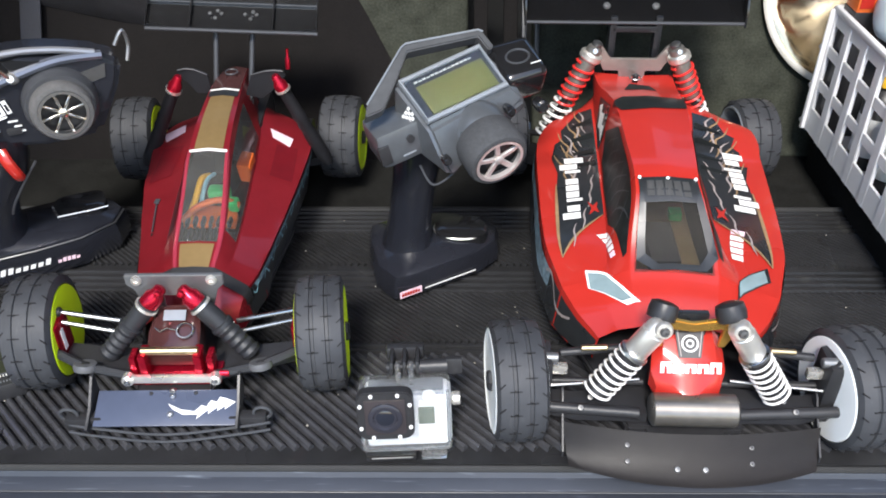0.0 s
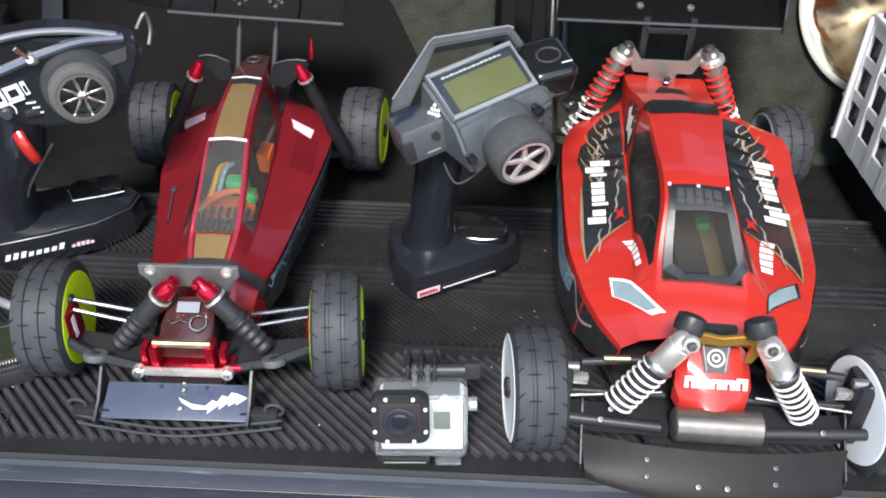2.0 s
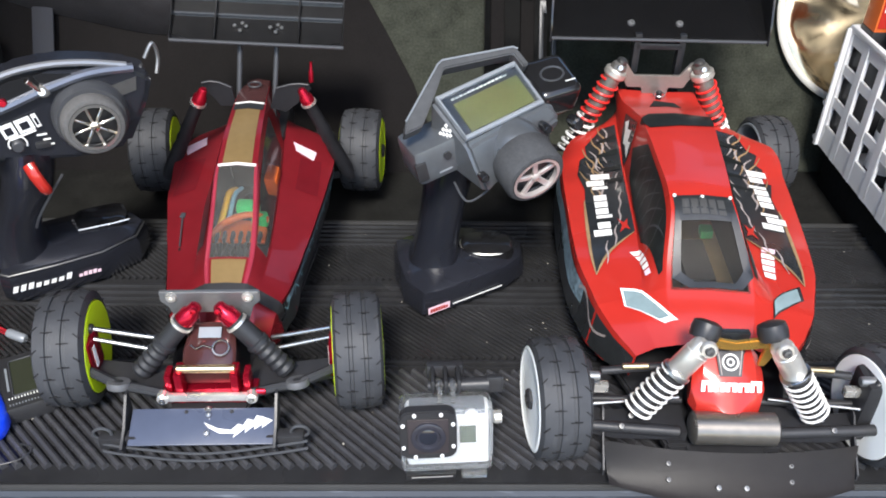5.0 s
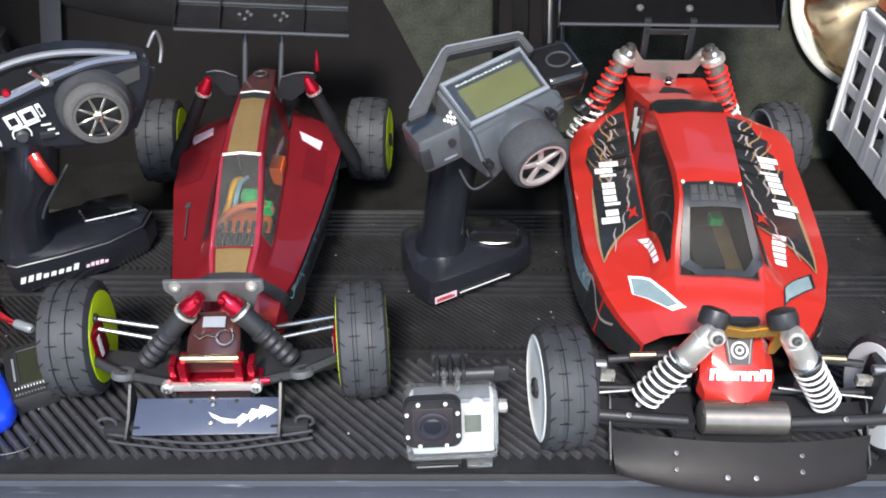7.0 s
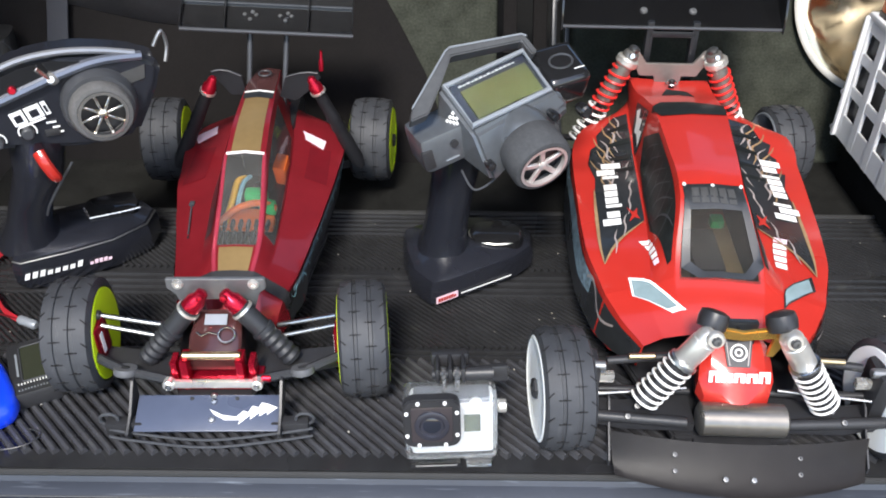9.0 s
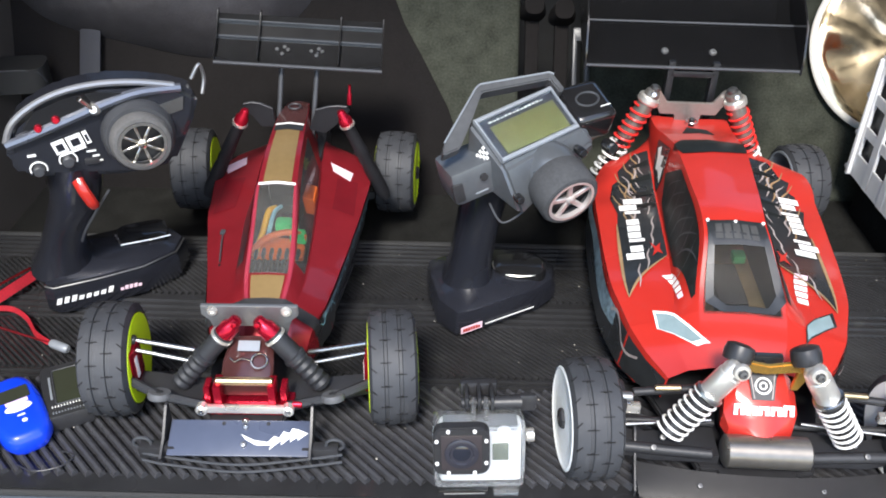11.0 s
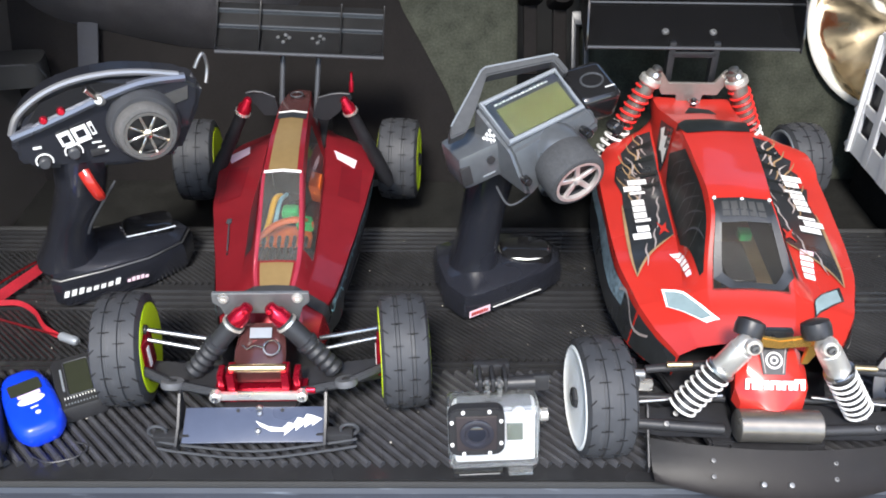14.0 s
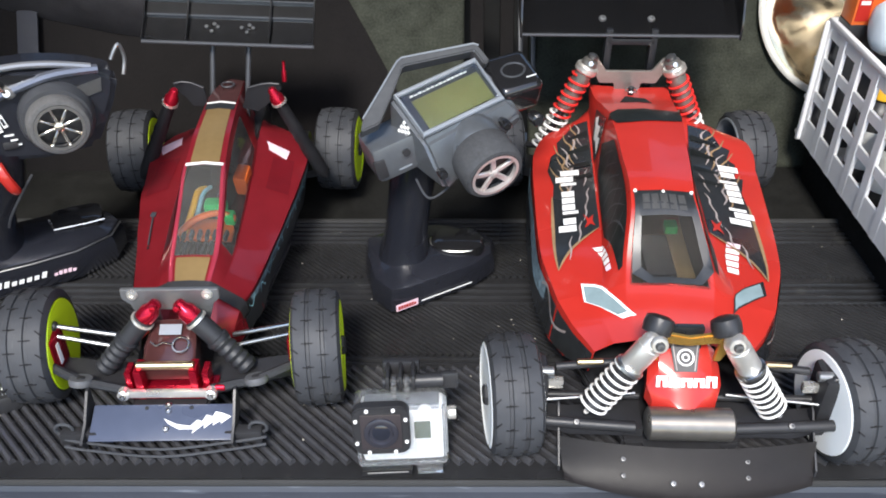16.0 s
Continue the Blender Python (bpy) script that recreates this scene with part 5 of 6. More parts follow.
    for x in (-0.0185, 0.0185):
        screws(w, [(x + dx, 0.3145 + dy, 0.2090 + dy * 0.65) for dx, dy in ((-0.006, 0.002), (0.006, 0.002), (0, -0.003), (0.002, 0.005))], 0.0022, (0, -0.5, 0.85), M_GREYMET)
    for sg in (-1, 1):
        wheel(car, (-0.001 + sg * 0.1185, 0.003 - sg * 0.003, 0.049), sg, 0.049, 0.0400, 0.0385, M_LIME, "lime green wheel", 0.98, 5)
        wheel(car, (-0.0120 + sg * 0.1190, 0.346, 0.048), sg, 0.048, 0.046, 0.037, M_LIME, "lime green wheel", 1.02, 4 if sg < 0 else -4)
    return car


candy_buggy()


# ---------------------------------------------------------------- action camera
M_PORT = mat("port_brown", (0.036, 0.030, 0.032), 0.22, grain=0.15, coat=0.5)


def action_camera():
    m = pose(-0.0265, 0.4475, 0.0005, -11, -2.0, 1.5)
    cam_t = thing("action_camera", m, "small action camera upside down in a clear waterproof housing", "camera")
    w, d, h = 0.072, 0.030, 0.057
    z0 = 0.008
    bm = box(w, d, h, (0, d / 2, z0 + h / 2), 0.006, 3)
    part("housing", bm, M_HOUSING, cam_t, "clear plastic waterproof housing")
    inner = part("camera_body", box(w - 0.008, d - 0.010, h - 0.010, (0.001, d / 2 + 0.001, z0 + h / 2 - 0.001), 0.004), M_CAMWHITE, cam_t, "silver-white camera body")
    part("side_panel", box(0.022, 0.002, 0.034, (0.0215, 0.0062, z0 + 0.029), 0.001), M_WHITE, inner)
    part("button", turned((0.019, 0.005, z0 + 0.0505), (0.019, 0.002, z0 + 0.0505), [(0.0055, 0), (0.0055, 0.7), (0.004, 1)], 20), M_CAMWHITE, inner)
    part("status_screen", box(0.0125, 0.0012, 0.0155, (0.0165, 0.0048, z0 + 0.0330), 0.0005), M_LCDG, inner, "small grey-green status screen")
    part("top_band", box(w - 0.014, d - 0.014, 0.004, (0.001, d / 2 + 0.001, z0 + h - 0.0055), 0.001), M_SILVER, cam_t)
    part("housing_rim", tube([(sx * (w / 2 - 0.003), 0.004, zz) for sx, zz in ((-1, z0 + 0.003), (1, z0 + 0.003), (1, z0 + h - 0.003), (-1, z0 + h - 0.003))], 0.0020, 6, closed=True), M_HOUSING, cam_t)
    # lens port
    lx, lz = -0.0140, z0 + 0.0360 + 0.0065
    port = part("lens_port", moved(plate([(sx * (0.0215 - 0.008) + 0.008 * math.cos(a), sz * (0.0215 - 0.008) + 0.008 * math.sin(a)) for sx, sz, a0 in ((1, 1, 0), (-1, 1, 90), (-1, -1, 180), (1, -1, 270)) for a in [radians(a0 + 15 * q) for q in range(7)]], 0.010, 0.0012), Matrix.Translation((lx, -0.009, lz))), M_BLACK, cam_t, "dark square lens port with eight screws")
    part("port_face", box(0.031, 0.0015, 0.031, (lx, -0.0095, lz), 0.0006), M_PORT, port)
    part("lens_ring", turned((lx, -0.0095, lz), (lx, -0.0125, lz), [(0.0130, 0), (0.0130, 0.8), (0.0120, 1.0), (0.0095, 1.0), (0.0085, 0.5)], 32), M_LENS2, port)
    part("lens", turned((lx, -0.0095, lz), (lx, -0.0118, lz), [(0.0080, 0), (0.0078, 0.5), (0.0060, 0.8), (0.003, 0.97), (0.0, 1.0)], 28), M_LENS, port, "dark glass lens")
    for i, (dx, dz) in enumerate(((-0.010, 0.0188), (0.010, 0.0188), (-0.010, -0.0188), (0.010, -0.0188), (-0.0188, 0.010), (-0.0188, -0.010), (0.0188, 0.010), (0.0188, -0.010))):
        screws(port, [(lx + dx, -0.0093, lz + dz)], 0.0016, (0, -1, 0), M_DECAL)
    # latch under it, knob at the side
    part("latch", join(box(0.040, 0.010, 0.006, (-0.013, 0.004, 0.0050), 0.0015), box(0.022, 0.016, 0.004, (-0.010, 0.010, 0.0022), 0.001)), M_GLOSS, cam_t, "glossy black latch")
    part("latch_bar", rod((-0.028, -0.0025, 0.0065), (0.004, -0.0025, 0.0065), 0.0006), M_GUN, cam_t)
    part("latch_tab", box(0.020, 0.016, 0.006, (0.021, 0.008, 0.0042), 0.0015), M_HOUSING, cam_t)
    part("side_knob", turned((w / 2, 0.010, z0 + 0.044), (w / 2 + 0.007, 0.010, z0 + 0.044), [(0.004, 0), (0.0055, 0.2), (0.0055, 0.9), (0.0045, 1)], 16), M_ALU, cam_t, "small bright side knob")
    # mount above
    mt = part("mount_prong", box(0.004, 0.012, 0.016, (-0.004, 0.018, z0 + h + 0.006), 0.0015), M_HOUSING, cam_t)
    part("mount_prong", box(0.004, 0.012, 0.016, (0.006, 0.018, z0 + h + 0.006), 0.0015), M_HOUSING, cam_t)
    sc = part("thumb_screw", turned((-0.013, 0.024, z0 + h + 0.008), (0.034, 0.024, z0 + h + 0.008), [(0.004, 0), (0.005, 0.1), (0.003, 0.12), (0.0042, 0.3), (0.0055, 0.75), (0.0062, 1)], 16), M_BLACK, cam_t, "black thumb screw")
    part("screw_wing", box(0.013, 0.006, 0.014, (0.039, 0.024, z0 + h + 0.008), 0.002), M_BLACK, sc)
    base = part("mount_base", join(box(0.030, 0.010, 0.012, (0.001, 0.044, z0 + h + 0.010), 0.003), *[box(0.004, 0.026, 0.013, (x, 0.031, z0 + h + 0.009), 0.003) for x in (-0.009, 0.001, 0.011)]), M_BLACK, cam_t, "black three-prong mount")
    return cam_t


action_camera()


# ---------------------------------------------------------------- transmitters
def spoked_wheel(parent, c, axis, r, depth, rim_mat, spokes, foam, spoke_w=0.0026):
    c, a = Vector(c), Vector(axis).normalized()
    back = c - a * depth
    mw, length = axis_frame(back, c)
    rp = r - 0.0068
    tyre = lathe([(rp, 0), (r - 0.0015, 0.0), (r, 0.002), (r, length - 0.004), (r - 0.002, length - 0.0008), (r - 0.005, length), (rp, length - 0.001), (rp - 0.0005, length - 0.008)], 44, cap=False)
    w = part("steering_wheel", tyre, foam, parent, "grey foam steering wheel", m=mw)
    rim = [lathe([(rp, length - 0.001), (rp + 0.0012, length + 0.0004), (rp - 0.0014, length + 0.0004), (rp - 0.0016, length - 0.004)], 40, cap=False)]
    for i in range(spokes):
        b = box(rp, spoke_w, 0.0030, (rp / 2, 0, length - 0.0035), 0.0007, 1)
        rim.append(moved(b, Matrix.Rotation(2 * math.pi * (i + 0.3) / spokes, 4, 'Z')))
    rim.append(lathe([(0.0040, length - 0.006), (0.0042, length - 0.001), (0.0028, length), (0, length)], 16))
    part("wheel_rim", join(*rim), rim_mat, w, "chrome spoked rim")
    part("wheel_well", lathe([(rp, length - 0.009), (0.0, length - 0.009)], 32, cap=False), M_BLACK, w)
    return w


def grey_transmitter():
    t = thing("transmitter", Matrix.Identity(4), "grey pistol-grip transmitter with a screen and foam wheel", "remote control")
    c = Vector((0.009, 0.673, 0.217))
    X = Vector((0.814, 0.560, 0.150)).normalized()
    U = Vector((-0.546, 0.653, 0.523))
    U = (U - X * U.dot(X)).normalized()
    N = X.cross(U)
    F = Matrix((X, U, N)).transposed().to_4x4()
    F.translation = c

    def hull(pts, bev=0.0):
        bm = bmesh.new()
        vs = [bm.verts.new(p) for p in pts]
        bmesh.ops.convex_hull(bm, input=vs)
        bmesh.ops.dissolve_limit(bm, angle_limit=radians(2), verts=bm.verts[:], edges=bm.edges[:])
        if bev:
            bmesh.ops.bevel(bm, geom=bm.edges[:], offset=bev, segments=2, affect='EDGES')
        return bm
    P = lambda a, b, n=0.0: c + X * a + U * b + N * n
    dn = Vector((0.0, 0.012, -1)).normalized()
    head = [P(-0.046, 0.026), P(0.046, 0.025), P(0.047, -0.024), P(-0.043, -0.028)]
    low = [P(-0.046, 0.026) + dn * 0.050, P(0.060, 0.02) + dn * 0.050, P(0.062, -0.026) + dn * 0.026, P(-0.030, -0.042) + dn * 0.040, P(0.058, -0.030) + dn * 0.012, P(-0.038, -0.040) + dn * 0.020]
    hd = part("head", hull(head + low, 0.003), M_GREYTX, t, "metallic grey transmitter head", angle=30)
    # screen
    bez = [(-0.041, -0.021), (0.041, -0.021), (0.041, 0.021), (-0.041, 0.021)]
    part("screen_surround", box(0.080, 0.040, 0.0012, (0, 0, 0.0004), 0.0004), M_SURROUND, hd, "dark blue-grey screen surround", m=F)
    part("screen_frame", tube([(x, y, 0.002) for x, y in bez], 0.0028, 8, closed=True), M_SILVER, hd, "bevelled grey screen frame", m=F)
    part("screen", box(0.068, 0.029, 0.002, (0.002, -0.0035, 0.0012), 0.0004), M_LCD, hd, "olive green liquid crystal screen", m=F)
    part("screen_glass", box(0.078, 0.038, 0.0008, (0, 0, 0.0032)), M_GLASS, hd, m=F)
    glyphs(hd, 14, 0.060, 0.0016, 8, M_DECAL, F @ Matrix.Translation((-0.031, 0.0145, 0.0014)))
    for i in range(5):
        for j in range(4):
            if (i + j) % 2 == 0:
                part("chequer", box(0.0027, 0.0027, 0.0005), M_DECAL, hd, m=F @ Matrix.Translation((-0.0455 + i * 0.0006, -0.002 - j * 0.0029, 0.0)) @ Matrix.Rotation(radians(-62), 4, 'Y') @ Matrix.Translation((-0.002 - i * 0.0029, 0, 0.0008)))
    # handle loop over the screen
    arch = [(-0.0864, 0.0039), (-0.0792, 0.0133), (-0.0235, 0.0485), (-0.018, 0.0500), (0.0480, 0.0345), (0.0510, 0.0310), (0.0517, 0.0141), (0.045, 0.0128), (0.0445, 0.0285), (-0.021, 0.0425), (-0.0439, 0.0232), (-0.0693, 0.0035)]
    part("carry_handle", flat(arch, 0.012, 0.0012), M_HANDLE, hd, "flat angular grey carry handle", m=F @ Matrix.Translation((0, 0, -0.006)))
    part("handle_edge", tube([(x, y, 0.0062) for x, y in arch[1:6]], 0.0009, 6), M_SILVER, hd, m=F)
    # left block, right block
    lb = part("side_block", box(0.046, 0.040, 0.034, (0, 0, 0), 0.006), M_GREYTX, hd, m=pose(-0.040, 0.655, 0.179, 0, -14, 24))
    part("side_switch", box(0.010, 0.004, 0.018, (-0.019, -0.020, -0.002), 0.001), M_BLACK, lb)
    part("side_button", turned((0.006, -0.019, 0.004), (0.006, -0.0225, 0.004), [(0.0035, 0), (0.0035, 1)], 14), M_BLACK, lb)
    part("white_mark", box(0.012, 0.0006, 0.0014, (0.002, -0.0203, -0.010)), M_SILVER, lb)
    rb = part("module_cover", box(0.042, 0.046, 0.034, (0, 0, 0), 0.008, 3), M_GLOSS, hd, "glossy black module cover", m=pose(0.064, 0.714, 0.212, 22, -6, 25))
    part("module_ring", tube([(0.011 * math.cos(a), 0.008 * math.sin(a), 0.0172) for a in span(0, 2 * math.pi, 18)], 0.001, 6), M_DGREY, rb)
    part("white_mark", box(0.010, 0.0009, 0.0006, (0.012, -0.012, 0.0172)), M_DECAL, rb)
    for p, r in (((0.084, 0.676, 0.196), 0.006), ((0.030, 0.642, 0.191), 0.0042), ((0.056, 0.660, 0.199), 0.0042), ((0.002, 0.627, 0.170), 0.0040)):
        p = Vector(p)
        part("knob", turned(p + V(-0.002, 0.008, 0), p + V(0.003, -0.006, 0.001), [(r * 0.8, 0), (r, 0.3), (r, 0.9), (r * 0.7, 1)], 14), M_GLOSS, hd)
    part("white_button", box(0.006, 0.004, 0.007, (0.031, 0.634, 0.192), 0.001), M_DECAL, hd)
    ax = (0.42, -0.86, -0.25)
    cw = Vector((0.048, 0.624, 0.170))
    part("wheel_mount", turned(cw - Vector(ax) * 0.055, cw - Vector(ax) * 0.024, [(0.024, 0), (0.026, 0.3), (0.026, 0.8), (0.022, 1)], 32), M_GREYTX, hd)
    for dx, dz in ((-0.020, 0.016), (-0.026, 0.002), (0.0, 0.026), (-0.022, -0.010)):
        part("white_mark", box(0.005, 0.0008, 0.0035, (cw.x + dx - 0.011, cw.y + 0.032, cw.z + dz), 0.0002), M_DECAL, hd)
    spoked_wheel(t, cw, ax, 0.0275, 0.030, M_COPPER, 5, M_FOAM, 0.0048)
    # trigger guard, grip column, foot
    part("trigger_guard", tube(smooth_path([(-0.020, 0.655, 0.148), (-0.008, 0.642, 0.136), (0.012, 0.644, 0.150), (0.016, 0.652, 0.160)]), 0.0010, 6), M_DGREY, t)
    rings = [oval(-0.036, 0.708, 0.030, 0.027, 0.031), oval(-0.035, 0.705, 0.042, 0.023, 0.028), oval(-0.032, 0.702, 0.07, 0.021, 0.027), oval(-0.027, 0.697, 0.11, 0.021, 0.027), oval(-0.020, 0.690, 0.165, 0.024, 0.030)]
    part("grip", loft(rings), M_SATIN, t, "dark satin grip column")
    foot = [(-0.074, 0.700), (-0.064, 0.660), (-0.046, 0.640), (-0.030, 0.645), (0.036, 0.684), (0.054, 0.704), (0.056, 0.728), (0.040, 0.748), (0.0, 0.756), (-0.050, 0.748), (-0.076, 0.730)]
    def ring(k, z, grow=0.0):
        cx, cy = -0.014, 0.698
        z0 = 0.006
        return [(cx + (x - cx) * k, cy + (y - cy) * k + z0, z) for x, y in foot]
    ft = part("foot", loft([ring(0.97, 0.001), ring(1.03, 0.004), ring(1.02, 0.020), ring(0.97, 0.028), ring(0.78, 0.034), ring(0.3, 0.037)]), M_SATIN, t, "dark satin plastic foot", angle=35)
    part("battery_door", loft([oval(0.018, 0.716, 0.030, 0.028, 0.020), oval(0.018, 0.716, 0.040, 0.027, 0.019), oval(0.018, 0.716, 0.043, 0.022, 0.014)]), M_GLOSS, ft, "glossy black battery door")
    part("door_edge", tube([(0.018 + 0.0275 * math.cos(a), 0.716 + 0.0195 * math.sin(a), 0.0385) for a in span(math.pi * 0.9, math.pi * 1.75, 14)], 0.0009, 6), M_ALU, ft)
    e = Vector((0.036 + 0.030, 0.684 - 0.645, 0)).normalized()
    fm = frame_at(Vector((-0.0430, 0.6415, 0.007)), e, (0, 0, 1))
    part("red_mark", box(0.024, 0.0075, 0.0006, (0.013, 0.004, 0.0016)), M_PINK, ft, m=fm)
    glyphs(ft, 7, 0.020, 0.004, 4, M_RED, fm @ Matrix.Translation((0.003, 0.002, 0.002)))
    part("white_line", box(0.058, 0.0012, 0.0006, (0.058, 0.0025, 0.0013)), M_DECAL, ft, m=fm)
    return t


M_HANDLE = mat("handle_grey", (0.085, 0.088, 0.093), 0.42, metal=0.3, grain=0.15, scale=160)
M_SURROUND = mat("screen_surround", (0.050, 0.058, 0.080), 0.25, grain=0.1, scale=80)
M_COPPER = mat("copper_chrome", (0.55, 0.51, 0.49), 0.38, metal=0.55, grain=0.05)
M_FOAM = mat("grey_foam", (0.060, 0.062, 0.066), 0.85, grain=0.25, scale=400, bump=0.5, bscale=2500, spec=0.2)
M_METALBLUE = mat("metallic_slate", (0.15, 0.16, 0.19), 0.3, metal=0.6, grain=0.08)
M_LFOAM = mat("pale_grey_foam", (0.105, 0.103, 0.102), 0.85, grain=0.2, scale=400, bump=0.5, bscale=2500, spec=0.2)
M_SATIN = mat("satin_black_plastic", (0.014, 0.015, 0.020), 0.22, coat=0.5, grain=0.15, scale=120, bump=0.12, bscale=2500)
M_BAND = mat("silver_band", (0.26, 0.26, 0.27), 0.3, metal=0.5, grain=0.06)
grey_transmitter()


def black_transmitter():
    t = thing("transmitter", pose(-0.39, 0.70, 0, 0, 0, 24), "black pistol-grip transmitter with chrome wheel and red trigger", "remote control")
    out = [(-0.065, 0.203), (-0.056, 0.220), (-0.036, 0.234), (-0.012, 0.243), (0.020, 0.246), (0.047, 0.243), (0.085, 0.233), (0.100, 0.222), (0.096, 0.206), (0.088, 0.190), (0.070, 0.158), (0.030, 0.154), (0.009, 0.157), (-0.030, 0.163), (-0.058, 0.168), (-0.067, 0.184)]
    head = part("head", moved(plate(out, 0.034, 0.006), Matrix.Translation((0, -0.037, 0))), M_SATIN, t, "black transmitter head", angle=45)
    arc = smooth_path([(-0.064, -0.037, 0.204), (-0.055, -0.038, 0.221), (-0.035, -0.038, 0.235), (-0.010, -0.038, 0.2435), (0.020, -0.037, 0.2455), (0.050, -0.036, 0.242), (0.080, -0.034, 0.234)], 5)
    part("silver_band", tube(arc, 0.0030, 8), M_BAND, head, "silver band round the top")
    low = smooth_path([(-0.064, -0.038, 0.202), (-0.040, -0.0395, 0.209), (-0.010, -0.040, 0.2185), (0.020, -0.039, 0.2275), (0.050, -0.037, 0.233), (0.085, -0.034, 0.231)], 5)
    part("blue_band", tube(low, 0.0042, 8), M_METALBLUE, head, "dark metallic band")
    pan = [(-0.048, 0.214), (-0.036, 0.229), (-0.012, 0.237), (0.014, 0.2395), (0.036, 0.235), (0.016, 0.2275), (-0.012, 0.219), (-0.034, 0.211)]
    part("top_panel", moved(plate(pan, 0.003), Matrix.Translation((0, -0.0395, 0))), M_GLOSS, head, "glossy black top panel")
    for x, z in ((-0.036, 0.2140), (-0.021, 0.2195)):
        part("red_button", turned((x, -0.038, z), (x, -0.044, z + 0.001), [(0.0036, 0), (0.0036, 0.7), (0.0025, 1)], 14), M_ANORED, head, "red button")
    sw = part("toggle_switch", turned((0.012, -0.038, 0.2235), (0.010, -0.046, 0.2265), [(0.005, 0), (0.005, 0.5), (0.003, 1)], 14), M_ALU, head, "silver toggle switch")
    part("toggle_lever", rod((0.010, -0.044, 0.226), (0.001, -0.050, 0.240), 0.0016, 0.0024), M_CHROME, sw)
    part("shine_patch", moved(plate([(0.060, 0.218), (0.086, 0.224), (0.084, 0.212), (0.064, 0.207)], 0.001), Matrix.Translation((0, -0.0385, 0))), M_GUN, head)
    # plain mark, knobs and slider
    lm = frame_at(Vector((-0.027, -0.0385, 0.187)), (0.97, 0, 0.24), (0, 0, 1))
    for i, (x, w) in enumerate(((0.0, 0.011), (0.0125, 0.013), (0.027, 0.004))):
        part("white_mark", box(w, 0.0125, 0.0008, (x + w / 2, 0.006, 0.001)), M_DECAL, head, m=lm)
        part("mark_core", box(w * 0.55, 0.0065, 0.0006, (x + w / 2, 0.0055, 0.0016)), M_SATIN, head, m=lm)
    part("mark_line", box(0.022, 0.0018, 0.0008, (0.014, -0.002, 0.001)), M_DECAL, head, m=lm)
    for x, z, r in ((-0.044, 0.1760, 0.0068), (-0.019, 0.1805, 0.0072)):
        k = part("dial", turned((x, -0.037, z), (x, -0.046, z), [(r * 0.72, 0), (r * 0.68, 0.9), (r * 0.55, 1.0)], 20), M_DGREY, head, "grey dial")
        part("dial_ring", tube([(x + r * math.cos(a), -0.0388, z + r * math.sin(a)) for a in span(-0.4, math.pi + 0.4, 18)], 0.0008, 6), M_DECAL, k)
    part("white_mark", box(0.007, 0.0008, 0.0022, (-0.047, -0.0385, 0.1895)), M_DECAL, head)
    for i in range(3):
        part("white_mark", box(0.008 - i * 0.002, 0.0008, 0.0014, (0.001 + i * 0.003, -0.0385, 0.1855 - i * 0.005)), M_DECAL, head)
    part("slider", box(0.012, 0.003, 0.006, (0.0, -0.0385, 0.176), 0.001), M_BLACK, head)
    # antenna tip and wheel
    part("hook", tube(smooth_path([(0.098, -0.01, 0.228), (0.107, -0.008, 0.240), (0.110, -0.006, 0.226), (0.106, -0.010, 0.212)]), 0.0018, 6), M_GREYMET, head)
    part("wheel_shroud", turned((0.043, -0.034, 0.196), (0.043, -0.052, 0.197), [(0.032, 0), (0.031, 0.7), (0.028, 1)], 36), M_DGREY, head, "dark grey wheel shroud")
    spoked_wheel(t, (0.0437, -0.0635, 0.1955), (0.06, -1, 0.02), 0.0262, 0.020, M_CHROME, 8, M_LFOAM)
    # red trigger
    part("trigger", tube(smooth_path([(-0.016, -0.040, 0.160), (-0.013, -0.046, 0.152), (-0.009, -0.046, 0.140), (-0.008, -0.042, 0.134)]), 0.0058, 10, flat=0.8), M_RED, t, "glossy red trigger")
    # grip and foot
    rings = [oval(-0.050, 0.030, 0.036, 0.032, 0.036), oval(-0.047, 0.026, 0.058, 0.022, 0.030), oval(-0.037, 0.014, 0.09, 0.020, 0.030), oval(-0.022, 0.002, 0.125, 0.023, 0.034), oval(-0.014, -0.004, 0.168, 0.026, 0.034)]
    part("grip", loft(rings), M_SATIN, t, "black grip column")
    part("grip_edge", tube(smooth_path([(0.008, -0.030, 0.140), (-0.006, -0.031, 0.122), (-0.020, -0.026, 0.100), (-0.026, -0.020, 0.085)]), 0.0012, 6), M_DGREY, t)
    foot = [(-0.072, 0.010), (-0.072, -0.006), (-0.064, -0.0130), (-0.020, -0.0115), (0.024, -0.006), (0.060, 0.010), (0.072, 0.034), (0.062, 0.058), (0.020, 0.072), (-0.036, 0.068), (-0.062, 0.044)]
    def ring(k, z):
        cx, cy = -0.010, 0.030
        return [(cx + (x - cx) * k, cy + (y - cy) * k, z) for x, y in foot]
    ft = part("foot", loft([ring(0.95, 0.001), ring(1.0, 0.006), ring(1.0, 0.026), ring(0.95, 0.036), ring(0.75, 0.043), ring(0.3, 0.046)]), M_SATIN, t, "black plastic foot", angle=35)
    part("foot_line", tube([ (x, y, 0.033) for x, y, z in ring(0.975, 0)[1:7]], 0.0009, 6), M_GUN, ft)
    part("battery_door", loft([oval(0.030, 0.040, 0.038, 0.026, 0.020, p=4), oval(0.030, 0.040, 0.048, 0.025, 0.019, p=4), oval(0.030, 0.040, 0.050, 0.02, 0.014, p=4)]), M_GLOSS, ft)
